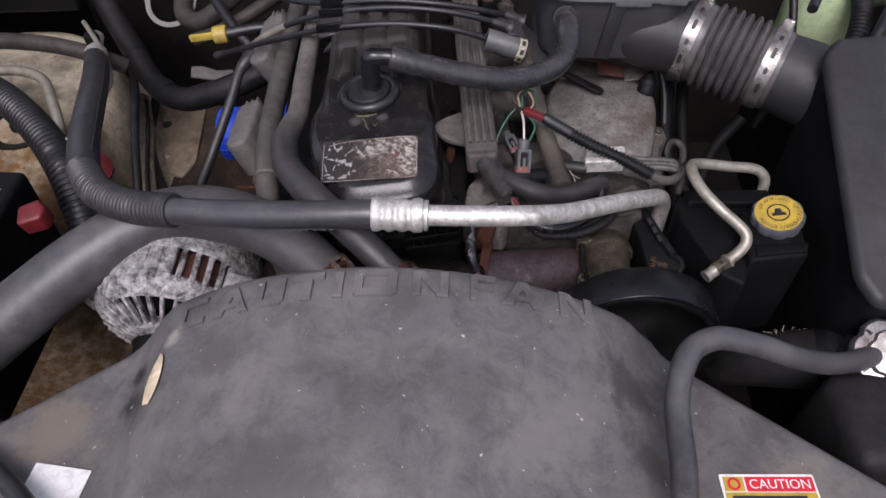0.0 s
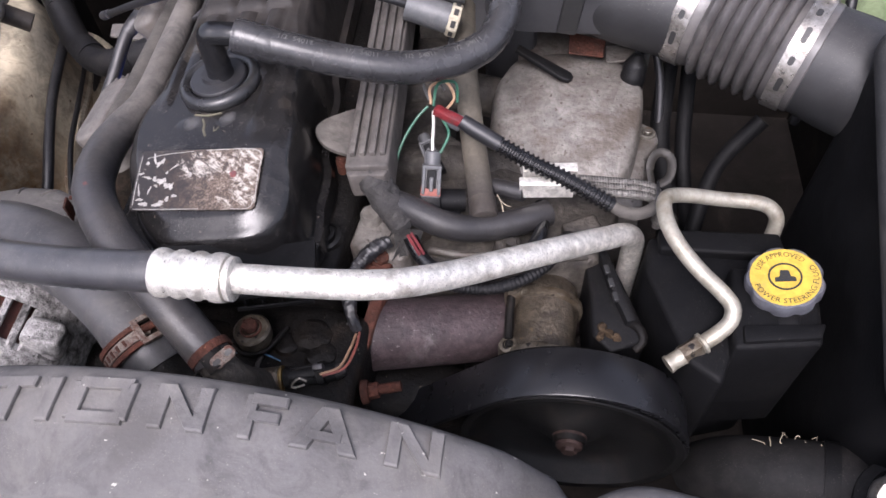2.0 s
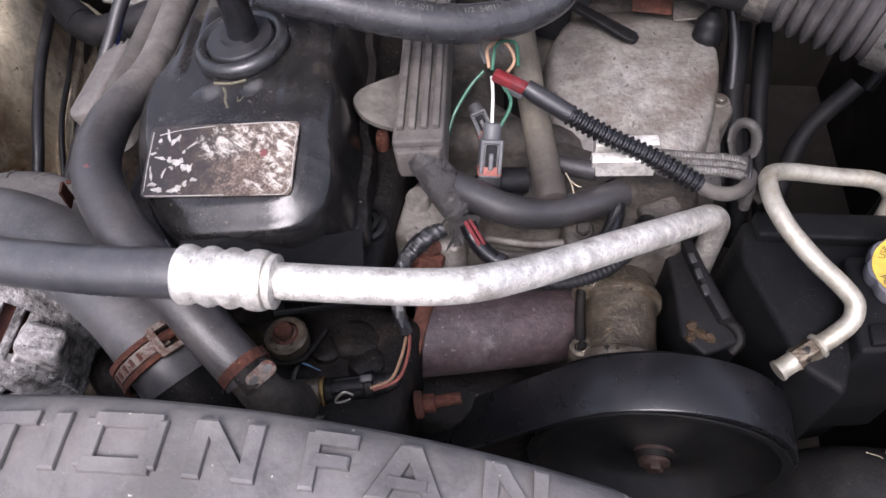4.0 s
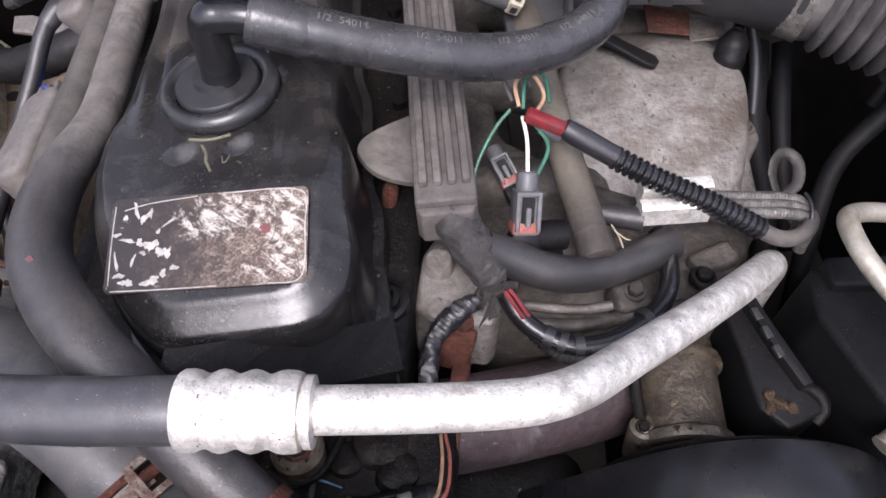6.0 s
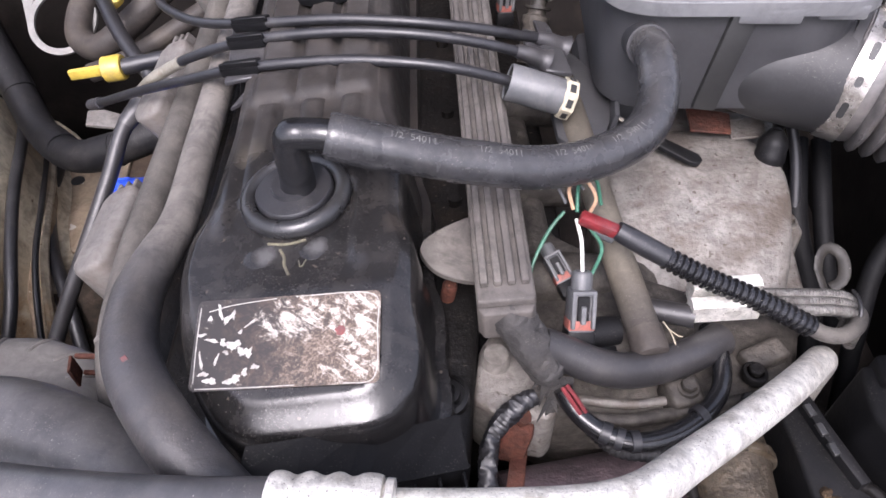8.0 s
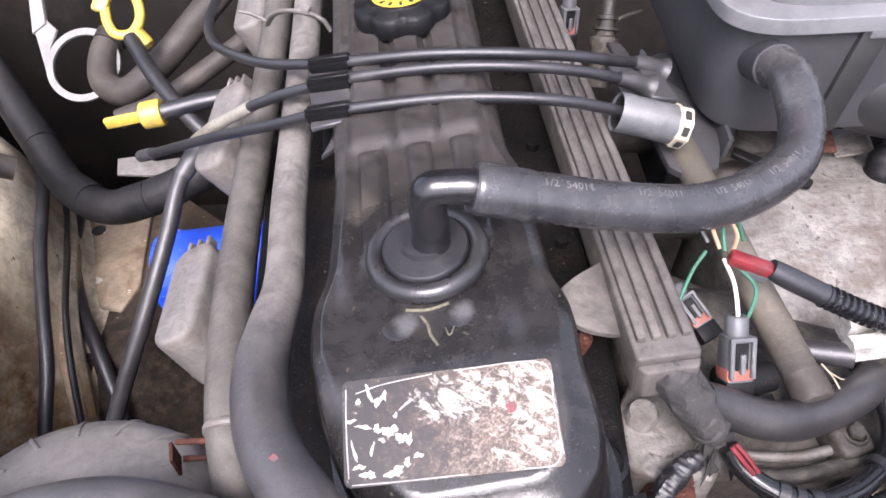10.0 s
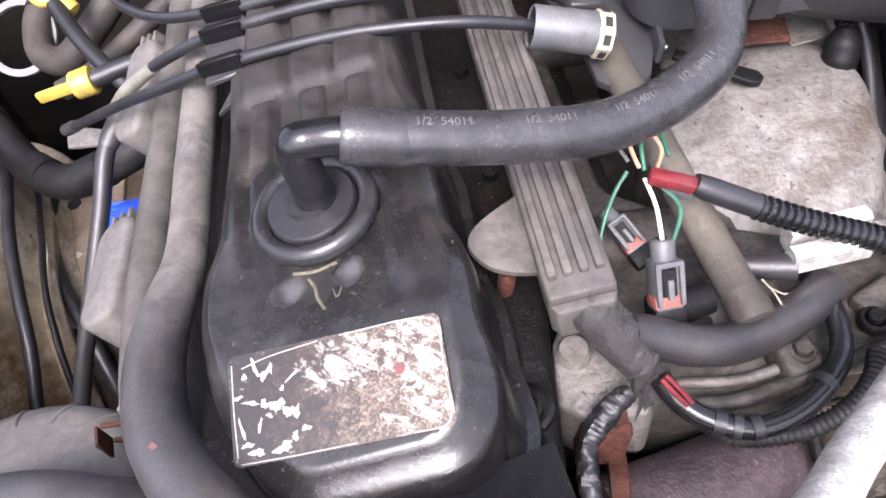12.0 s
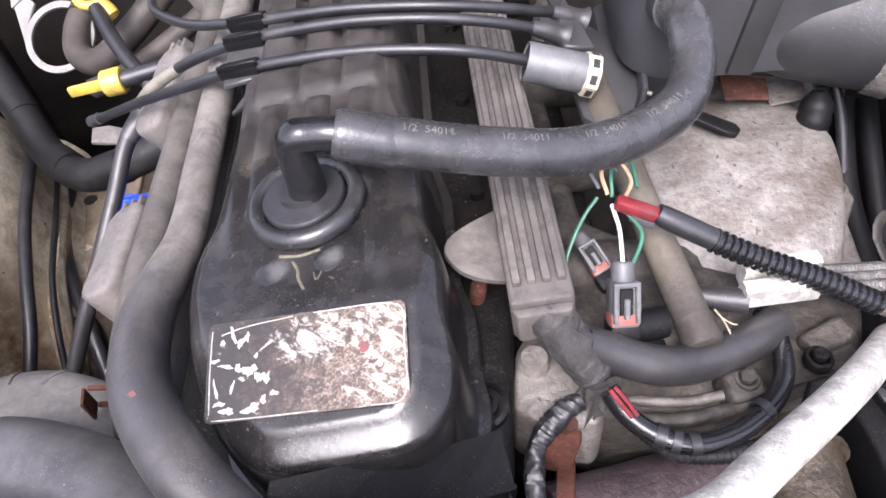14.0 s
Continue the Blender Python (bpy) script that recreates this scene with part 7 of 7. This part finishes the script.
# ---- rusty outlet and sensors at the engine's front ----
def outlet_pipe():
    o = thing("outlet_flange", "rust-red cast flange with a purple-brown pipe", "pipe")
    part("flange", prism_bm([(-0.050, -0.052), (-0.030, -0.060), (0.040, -0.045), (0.062, -0.012), (0.055, 0.010), (0.020, 0.030), (-0.040, 0.020)], -0.005, 0.005, pose(0.086, 0.497, 0.985, 90, 0, 82), 0.002), M_RUST, o)
    part("pipe", tube_bm([(0.082, 0.500, 0.982), (0.13, 0.512, 0.978), (0.19, 0.535, 0.962), (0.24, 0.57, 0.94)], 0.0285, seg=36), M_PIPE, o, "mottled purple-brown pipe")
    part("top_lug", box_bm((0.026, 0.018, 0.034), pose(0.084, 0.538, 1.018, -8, 8, -10), 0.004), M_RUST, o)
    hex_bolt(pose(0.090, 0.540, 1.035, 10, 20, 0), 0.0060, 0.005, 0.008, o, M_RUST)
    hex_bolt(axis_matrix((0.093, 0.443, 1.000), (0.95, 0.2, 0.1)), 0.0065, 0.008, 0.009, o, M_RUST)
    part("stud", tube_bm([(0.096, 0.444, 1.000), (0.118, 0.449, 1.003)], 0.004, seg=10), M_RUST, o)
    return o

outlet_pipe()
def front_sensor():
    s = thing("coolant_sensor", "black sensor plug on a brass stem at the engine front", "sensor")
    m = axis_up((0.0265, 0.4375, 1.0165), (0.97, 0.19, 0.11), (0, -0.25, 1))
    part("stem", lathe_bm([(0.0090, -0.008), (0.0092, 0.004), (0.0080, 0.0055)], m, 24), M_PUMP, s, "stained brass stem")
    part("brass_ring", lathe_bm([(0.0080, 0.0050), (0.0094, 0.0056), (0.0096, 0.0068), (0.0088, 0.0078), (0.0070, 0.0080)], m, 30), M_BRASS, s, "dark brass ring")
    plug = part("plug", lathe_bm([(0.0060, 0.0078), (0.0076, 0.0086), (0.0078, 0.0130), (0.0073, 0.0136), (0.0074, 0.0330), (0.0086, 0.0338), (0.0088, 0.0385), (0.0070, 0.0395), (0.0062, 0.0470), (0, 0.0475)], m, 28), M_PLASTIC, s)
    for a in (-35, 35):
        part("key_rib", box_bm((0.0022, 0.0024, 0.018), m @ Matrix.Rotation(radians(90 + a), 4, "Z") @ pose(0.0078, 0, 0.0230), 0.0006, 1), M_PLASTIC, plug)
    part("wire_clip", tube_bm([m @ Vector(q) for q in ((-0.0076, 0.0030, 0.0235), (-0.0092, 0.0052, 0.0180), (-0.0088, 0.0070, 0.0150), (-0.0066, 0.0076, 0.0165), (-0.0040, 0.0088, 0.0215), (-0.0062, 0.0070, 0.0265))], 0.0009, seg=8, step=0.0015), M_STEEL, plug, "bent steel wire clip")
    part("latch", box_bm((0.0050, 0.0095, 0.0080), m @ pose(0.0020, 0.0082, 0.0360), 0.0012, 2), M_SLEEVE, plug)
    part("cable_boot", lathe_bm([(0.0062, 0.0465), (0.0056, 0.0500), (0.0034, 0.0540), (0, 0.0545)], m, 20), M_BLACKRUB, plug)
    part("gasket_smear", tube_bm([(-0.012, 0.4560, 1.0165, 0.0009), (-0.006, 0.4570, 1.0172, 0.0016), (0.002, 0.4574, 1.0176, 0.0014), (0.014, 0.4568, 1.0172, 0.0008), (0.027, 0.4528, 1.0162, 0.0005)], seg=8), M_SEALANT, s, "pale blue sealant smear")
    return s

def outlet_casting():
    """Cast water outlet round the sensor: a collar with a raised lip, lumpy bosses behind."""
    o = thing("water_outlet", "oily grey cast water outlet at the engine front", "housing")
    part("collar", rumple(tube_bm([(-0.014, 0.430, 1.000, 0.014), (0.004, 0.432, 1.004, 0.0155), (0.018, 0.436, 1.005, 0.0150), (0.028, 0.438, 1.006, 0.0125)], seg=28), 0.0005, 240.0), M_GRIME, o)
    part("spigot", rumple(tube_bm([(0.004, 0.4192, 1.0815, 0.0118), (0.0125, 0.4130, 1.0745, 0.0118), (0.0185, 0.4120, 1.062, 0.0128), (0.0200, 0.4170, 1.044, 0.0140), (0.0160, 0.4260, 1.020, 0.0160), (0.012, 0.432, 1.000, 0.018)], seg=26), 0.0004, 300.0), M_GRIME, o, "grey cast heater spigot")
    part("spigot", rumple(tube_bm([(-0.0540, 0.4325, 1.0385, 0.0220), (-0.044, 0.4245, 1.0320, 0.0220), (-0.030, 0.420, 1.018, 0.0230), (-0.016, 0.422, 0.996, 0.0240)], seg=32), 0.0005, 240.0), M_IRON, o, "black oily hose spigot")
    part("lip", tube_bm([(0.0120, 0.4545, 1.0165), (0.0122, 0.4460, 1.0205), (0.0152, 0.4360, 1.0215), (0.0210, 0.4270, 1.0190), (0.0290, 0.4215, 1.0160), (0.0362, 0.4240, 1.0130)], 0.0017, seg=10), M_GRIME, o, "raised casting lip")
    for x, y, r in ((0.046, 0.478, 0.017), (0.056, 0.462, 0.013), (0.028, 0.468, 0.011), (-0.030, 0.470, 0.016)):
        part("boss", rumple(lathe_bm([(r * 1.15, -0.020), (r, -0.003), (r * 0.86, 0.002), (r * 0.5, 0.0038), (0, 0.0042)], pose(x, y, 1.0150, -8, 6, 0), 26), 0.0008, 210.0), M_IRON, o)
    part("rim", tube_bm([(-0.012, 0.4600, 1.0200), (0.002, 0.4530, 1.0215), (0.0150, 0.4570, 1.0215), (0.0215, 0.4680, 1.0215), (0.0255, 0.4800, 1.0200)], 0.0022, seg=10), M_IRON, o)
    return o

outlet_casting()
front_sensor()


# ---- exhaust side: coils, oil filler, dipstick, wing ----
def coil_unit(m):
    c = thing("coil_cover", "dusty cloudy-grey moulded plastic cover", "cover", group="covers beside the hoses")
    part("shell", prism_bm([(-0.017, -0.042), (-0.006, -0.050), (0.014, -0.046), (0.018, -0.030), (0.018, 0.034), (0.010, 0.042), (-0.010, 0.040), (-0.018, 0.030)], -0.030, 0.016, m, 0.007, 4, inset=0.08), M_CLOUDY, c)
    for k in range(3):
        part("fin", box_bm((0.003, 0.012, 0.010), m @ pose(-0.008 + 0.008 * k, 0.040, 0.008), 0.001, 1), M_CLOUDY, c)
    part("recess", box_bm((0.010, 0.046, 0.003), m @ pose(0.0, -0.006, 0.0146), 0.0014, 2), M_CLOUDY, c)
    return c

coil = coil_unit(Matrix())
coil.matrix_basis = pose(-0.198, 0.684, 1.030, 0, -24, 0)
copy_thing(coil, pose(-0.196, 0.840, 1.050, 20, -24, -20))
copy_thing(coil, pose(-0.192, 1.000, 1.070, 10, -20, -4))
bl = thing("oil_filter", "bright blue oil filter half hidden by the grey cover", "oil filter")
fm = axis_matrix((-0.286, 0.803, 0.922), (1.0, 0.06, 0.05))
part("can", lathe_bm([(0, 0.001), (0.030, 0.001), (0.0355, 0.004), (0.0372, 0.010), (0.0372, 0.105), (0.034, 0.110), (0, 0.110)], fm, 48), M_BLUE, bl)
for k in range(24):
    part("flute", box_bm((0.0022, 0.0016, 0.016), fm @ Matrix.Rotation(2 * math.pi * k / 24, 4, "Z") @ pose(0, 0.0372, 0.014), 0.0005, 1), M_BLUE, bl)

sl = hose_thing("spark_lead", "dusty black lead running down past the grey cover", [(-0.222, 0.838, 1.040), (-0.238, 0.815, 1.028), (-0.250, 0.775, 1.000), (-0.272, 0.725, 0.955), (-0.300, 0.68, 0.90), (-0.33, 0.64, 0.83)], 0.0068, M_DARKHOSE, "cable")
part("boot", tube_bm([(-0.2200, 0.8405, 1.0415, 0.0088), (-0.2300, 0.8260, 1.0345, 0.0086), (-0.2385, 0.8145, 1.0275, 0.0074)], seg=16), M_SLEEVE, sl, "dusty rubber boot")

def wing_height(x, y):
    lower = 0.712 - 1.5 * max(0.0, x + 0.405) - 1.3 * max(0.0, 0.87 - y)
    d = math.hypot((x + 0.685) / 0.190, (y - 0.90) / 0.27)
    lift = 1 / (1 + math.exp((d - 1.0) * 26))
    top = 0.865 + 0.05 * (y - 0.9) + 0.012 * math.cos(9 * (x + 0.6)) * math.cos(7 * (y - 0.9))
    z = lower + (top - lower) * lift + 0.10 * max(0.0, -0.70 - x)
    return z + 0.003 * math.sin(60 * x + 9 * y) * (1 - lift), lift

def strut_tower():
    t = thing("inner_wing", "rust-stained cream painted inner wing with the strut tower", "wing panel")
    tower, rings = bmesh.new(), []
    for i in range(34):
        d = 0.02 + 1.26 * i / 33
        ring = []
        for j in range(72):
            a = 2 * math.pi * j / 72
            x, y = max(-0.808, -0.685 + 0.190 * d * math.cos(a)), 0.90 + 0.27 * d * math.sin(a)
            ring.append(tower.verts.new((x, y, wing_height(x, y)[0] - (0.02 if i == 33 else 0.0))))
        rings.append(ring)
    for a, b in zip(rings, rings[1:]):
        for j in range(72):
            tower.faces.new((a[j], a[(j + 1) % 72], b[(j + 1) % 72], b[j]))
    tower.faces.new(rings[0])
    part("strut_tower", tower, M_PAINT, t, "cream paint stained brown", angle=80)
    apron, cols = bmesh.new(), []
    for i in range(61):
        x = -0.80 + 0.54 * i / 60
        cols.append([apron.verts.new((x, y, 0.712 - 1.5 * max(0.0, x + 0.405) - 1.3 * max(0.0, 0.87 - y) + 0.003 * math.sin(60 * x + 9 * y))) for y in (0.42 + 0.72 * j / 72 for j in range(73))])
    for a, b in zip(cols, cols[1:]):
        for j in range(72):
            apron.faces.new((a[j], b[j], b[j + 1], a[j + 1]))
    part("apron", apron, M_DIRTSHADE, t, "dirty grey-brown panel, coloured near black where it drops into shade", angle=80)
    bm = bmesh.new()
    quad = [(-0.535, 1.125), (-0.440, 1.13), (-0.418, 0.965), (-0.432, 0.925), (-0.462, 0.935), (-0.500, 1.02)]
    prism_bm(quad, 0.706, 0.7195, None, 0.003, bm=bm)
    part("patch_panel", bm, M_TAN, t, "scuffed tan panel with a hole")
    part("channel", tube_bm([(-0.560, 1.12, 0.742), (-0.520, 1.03, 0.742), (-0.492, 0.945, 0.742), (-0.476, 0.88, 0.728), (-0.462, 0.81, 0.66), (-0.45, 0.74, 0.56), (-0.44, 0.70, 0.48)], 0.014, seg=10, squash=0.6), M_TAN, t, "rust-brown folded channel")
    part("drain_hole", lathe_bm([(0.0095, 0), (0.0095, 0.0025), (0, 0.0025)], pose(-0.500, 1.066, 0.7178), 24), M_BLACKPRINT, t, "round dark hole")
    part("flange_seam", tube_bm([(-0.545, 1.11, 0.742), (-0.512, 1.03, 0.748), (-0.488, 0.95, 0.748), (-0.466, 0.88, 0.735), (-0.452, 0.81, 0.67)], 0.006, seg=8), M_PAINT, t, "folded seam, paint flaking")
    part("bush", lathe_bm([(0.016, -0.01), (0.017, 0.003), (0.012, 0.006), (0.009, 0.002), (0, 0.002)], pose(-0.590, 1.01, 0.872), 28), M_RUST, t)
    part("strut_bolt", lathe_bm([(0.016, 0), (0.016, 0.012), (0.010, 0.015), (0.010, 0.03), (0, 0.031)], pose(-0.625, 0.865, 0.868), 24), M_IRON, t)
    part("strut_cup", lathe_bm([(0.052, -0.02), (0.052, 0.002), (0.046, 0.005), (0.034, -0.004), (0, -0.004)], pose(-0.625, 0.865, 0.872), 36), M_IRON, t)
    return t

strut_tower()
for pts, r in (([(-0.556, 1.12, 0.815), (-0.515, 1.03, 0.828), (-0.484, 0.93, 0.826), (-0.465, 0.86, 0.808), (-0.452, 0.80, 0.78), (-0.455, 0.74, 0.73), (-0.45, 0.68, 0.64)], 0.0072),
               ([(-0.535, 1.13, 0.735), (-0.506, 1.00, 0.737), (-0.475, 0.925, 0.733), (-0.443, 0.868, 0.717), (-0.418, 0.815, 0.68), (-0.405, 0.76, 0.60), (-0.40, 0.70, 0.50)], 0.0085),
               ([(-0.53, 1.08, 0.765), (-0.492, 0.97, 0.768), (-0.472, 0.89, 0.757), (-0.455, 0.82, 0.72), (-0.445, 0.74, 0.62)], 0.0040)):
    hose_thing("wing_loom", "dusty dark wiring lying down the inner wing", pts, r, M_BLACKRUB, "wiring")

trunk = hose_thing("taped_trunk", "black tape-wrapped wiring trunk bending past the wing",
           [(-0.68, 1.30, 1.00), (-0.590, 1.165, 0.945), (-0.520, 1.075, 0.895), (-0.455, 0.995, 0.860), (-0.395, 0.955, 0.865), (-0.330, 0.955, 0.885), (-0.25, 0.98, 0.91), (-0.18, 1.0, 0.92)], 0.0195, M_TRUNK, "wiring", seg=24)
for pts in ([(-0.520, 1.075, 0.895), (-0.500, 1.05, 0.883)], [(-0.450, 0.992, 0.860), (-0.425, 0.972, 0.861)], [(-0.375, 0.951, 0.871), (-0.345, 0.952, 0.880)]):
    part("tape_wrap", tube_bm(pts, 0.0202, seg=24), M_TRUNK, trunk)
tt = thing("wing_bracket", "pale chipped bracket plate by the taped trunk", "bracket")
part("plate", prism_bm([(-0.034, -0.010), (0.004, -0.014), (0.036, -0.004), (0.030, 0.010), (0.006, 0.006), (-0.016, 0.014), (-0.034, 0.012)], 0, 0.004, pose(-0.350, 0.985, 0.894, 10, 10, 12), 0.001), M_CLOUDY, tt)

def dipstick(m, loop):
    d = thing("dipstick", "yellow dipstick handle on a black tube", "dipstick")
    if loop:
        bm = bmesh.new()
        pts = [(-0.016, 0.0, 0), (-0.014, 0.024, 0), (0.0, 0.034, 0), (0.014, 0.026, 0), (0.017, 0.0, 0), (0.006, -0.016, 0), (-0.010, -0.014, 0), (-0.016, 0.0, 0)]
        part("handle", tube_bm([m @ Vector(p) for p in pts], 0.0052, seg=10), M_YELLOW, d)
        part("handle_lip", box_bm((0.016, 0.040, 0.008), m @ pose(-0.014, 0.030, 0.002, 0, 0, -24), 0.003), M_YELLOW, d)
        part("collar", lathe_bm([(0.009, 0), (0.010, 0.010), (0.009, 0.016)], axis_matrix((m @ pose(0.010, -0.018, 0)).translation, m.to_3x3() @ Vector((0.5, -0.8, -0.2))), 20), M_YELLOW, d)
    else:
        part("knob", lathe_bm([(0, -0.010), (0.010, -0.010), (0.013, -0.008), (0.0135, 0.008), (0.012, 0.011), (0, 0.012)], m, 30), M_YELLOW, d)
        part("handle", box_bm((0.006, 0.011, 0.040), m @ pose(0, 0, -0.026), 0.002), M_YELLOW, d)
    return d

d1 = dipstick(axis_matrix((-0.306, 0.945, 0.994), (0.97, 0.12, 0.10)), False)
part("tube", tube_bm([(-0.297, 0.946, 0.995), (-0.25, 0.955, 1.000), (-0.19, 0.962, 1.00), (-0.14, 0.965, 0.98)], 0.0085, seg=16), M_BLACKRUB, d1)
d2 = dipstick(pose(-0.352, 1.060, 1.030, 35, 0, 12), True)
part("tube", tube_bm([(-0.342, 1.040, 1.02), (-0.31, 0.99, 1.005), (-0.27, 0.945, 0.985), (-0.22, 0.91, 0.95)], 0.0080, seg=14), M_BLACKRUB, d2)

def ring_bracket():
    b = thing("ring_bracket", "off-white metal ring bracket on the firewall side", "bracket")
    m = pose(-0.434, 1.098, 0.955, 35, -10, 10)
    part("ring", lathe_bm([(0.0355, 0.0), (0.0435, 0.0), (0.0435, 0.0035), (0.0355, 0.0035), (0.0355, 0.0)], m, 44), M_WHITE, b)
    part("web", prism_bm([(-0.0435, 0.004), (-0.030, 0.034), (-0.020, 0.050), (-0.034, 0.072), (-0.046, 0.058)], 0.0, 0.0035, m, 0.0008, 1), M_WHITE, b)
    part("stem", prism_bm([(-0.048, 0.052), (-0.030, 0.060), (-0.024, 0.150), (-0.036, 0.152)], 0.0, 0.0060, m, 0.0012, 2), M_WHITE, b)
    return b

ring_bracket()
th = hose_thing("heater_tap_hose", "dusty dark hose elbow rising through the ring bracket",
           [(-0.402, 1.130, 0.975), (-0.410, 1.105, 0.965), (-0.405, 1.070, 0.950), (-0.375, 1.050, 0.950), (-0.335, 1.065, 0.972), (-0.28, 1.12, 1.01), (-0.20, 1.22, 1.06)], 0.0155, M_BROWNHOSE, seg=22)
part("end_clip", tube_bm([(-0.4020, 1.1280, 0.9745), (-0.4060, 1.1160, 0.9700)], 0.0172, seg=22), M_STRAP, th, "dusty wire clip")
hose_thing("heater_pipe", "dark heater hose toward the firewall", [(-0.38, 1.02, 0.935), (-0.34, 1.03, 0.945), (-0.27, 1.06, 0.975), (-0.2, 1.12, 1.0)], 0.011, M_BROWNHOSE)
hose_thing("steel_line", "bent bright steel line by the wing", [(-0.53, 0.985, 0.985), (-0.478, 0.915, 0.980), (-0.455, 0.875, 0.973), (-0.452, 0.848, 0.963), (-0.478, 0.80, 0.942), (-0.52, 0.745, 0.91)], 0.0036, M_PALEPIPE, "pipe")
yl = hose_thing("gold_pipe", "yellow-passivated bent steel pipe by the wing", [(-0.68, 0.93, 0.93), (-0.624, 0.925, 0.934), (-0.585, 0.908, 0.932), (-0.556, 0.865, 0.928), (-0.532, 0.822, 0.920), (-0.520, 0.79, 0.90)], 0.008, M_PALEPIPE, "pipe")
hose_thing("loom_conduit", "ribbed black conduit low by the wing", [(-0.76, 0.95, 0.915), (-0.637, 0.874, 0.925), (-0.556, 0.804, 0.925), (-0.500, 0.742, 0.915), (-0.455, 0.67, 0.87), (-0.43, 0.60, 0.80)], 0.022, M_BLACKRUB, "wiring", waves=(0.008, 0.002))
rdc = thing("red_filler_cap", "dark red filler cap with a pale rim behind the split sleeve", "cap")
rm = axis_matrix((-0.389, 0.648, 0.994), (0.72, -0.10, 0.68)) @ Matrix.Scale(0.74, 4)
part("cap", lathe_bm([(0.030, -0.02), (0.030, 0.004), (0.027, 0.009), (0.012, 0.011), (0, 0.011)], rm, 36, lobes=(10, 0.06)), M_RED, rdc)
part("rim", lathe_bm([(0.0305, -0.004), (0.0335, -0.003), (0.0335, 0.001), (0.0305, 0.002)], rm, 36), M_CLOUDY, rdc, "pale dusty rim")
rcx = thing("red_terminal_cover", "bright red battery terminal cover", "terminal cover")
part("cover", prism_bm([(-0.015, -0.012), (0.012, -0.014), (0.018, 0.0), (0.012, 0.014), (-0.012, 0.012)], -0.01, 0.012, pose(-0.415, 0.548, 1.01, 10, -10, 20), 0.004, 3), M_RED, rcx)
bt = thing("battery", "black battery case corner with a pale top label", "battery")
part("case", box_bm((0.17, 0.24, 0.19), pose(-0.555, 0.52, 0.90), 0.008, 3), M_PLASTIC, bt)
part("top_label", box_bm((0.09, 0.12, 0.001), pose(-0.53, 0.545, 0.9962), 0), M_PAPER, bt)

hose_thing("wing_hose", "dusty grey-brown hose crossing the strut tower", [(-0.78, 0.965, 0.955), (-0.70, 0.957, 0.965), (-0.62, 0.950, 0.970), (-0.56, 0.944, 0.968), (-0.512, 0.94, 0.958), (-0.47, 0.95, 0.93)], 0.0125, M_BROWNHOSE, seg=20)
fb = thing("fuse_box", "black plastic fuse box high on the inner wing", "fuse box")
part("case", box_bm((0.20, 0.14, 0.10), pose(-0.70, 1.155, 0.985, 0, 0, 6), 0.008, 3), M_PLASTIC, fb)
part("lid", box_bm((0.19, 0.13, 0.018), pose(-0.70, 1.155, 1.040, 0, 0, 6), 0.005, 3), M_PLASTIC, fb)
for k in range(3):
    part("lid_rib", box_bm((0.010, 0.11, 0.006), pose(-0.755 + 0.045 * k, 1.15 + 0.005 * k, 1.051, 0, 0, 6), 0.002, 2), M_GREY, fb)

for pts, r in (([(0.470, 0.80, 1.14), (0.500, 0.86, 1.15), (0.520, 0.95, 1.13), (0.50, 1.05, 1.10)], 0.0062), ([(0.56, 0.80, 1.07), (0.60, 0.86, 1.10), (0.64, 0.93, 1.08), (0.66, 1.02, 1.02)], 0.0075),
               ([(0.62, 0.76, 1.02), (0.63, 0.84, 1.07), (0.68, 0.92, 1.10), (0.72, 1.02, 1.08)], 0.009)):
    hose_thing("rear_hose", "black rubber hose looping behind the air box", pts, r, M_BLACKRUB)


stub = hose_thing("radiator_stub", "dusty grey-black hose stub at the radiator's end", [(0.350, 0.450, 0.90, 0.020), (0.372, 0.438, 0.935, 0.027), (0.400, 0.428, 0.955, 0.030), (0.440, 0.420, 0.968, 0.031), (0.50, 0.41, 0.97, 0.031)], 0.03, M_TANK, seg=28)
part("band", lathe_bm([(0.031, -0.005), (0.0325, -0.005), (0.0325, 0.005), (0.031, 0.005)], axis_matrix((0.430, 0.422, 0.9655), (1, -0.2, 0.28)), 32), M_PLASTIC, stub)
rnd = random.Random(5)
for k in range(16):
    a = rnd.uniform(0.2, 1.3)
    u = rnd.uniform(0.0, 1.0)
    c = Vector((0.380 + 0.09 * u, 0.434 - 0.014 * u, 0.946 + 0.022 * u)) + Vector((0, 0.0305 * math.cos(a), 0.0305 * math.sin(a)))
    d = Vector((rnd.uniform(-1, 1), rnd.uniform(-0.5, 0.8), rnd.uniform(-0.2, 0.5))).normalized() * rnd.uniform(0.006, 0.018)
    e = Vector((rnd.uniform(-1, 1), rnd.uniform(-1, 1), rnd.uniform(0.0, 0.6))) * 0.006
    tagged(part("straw", tube_bm([c - d * 0.5, c - d * 0.1 + e * 0.6, c + d * 0.4 - e * 0.3, c + d + e * 0.5], 0.00035, seg=5, step=0.002), M_STRAW), "thin dry fibre caught on the dusty hose stub", "straw", group="fibres on the stub")
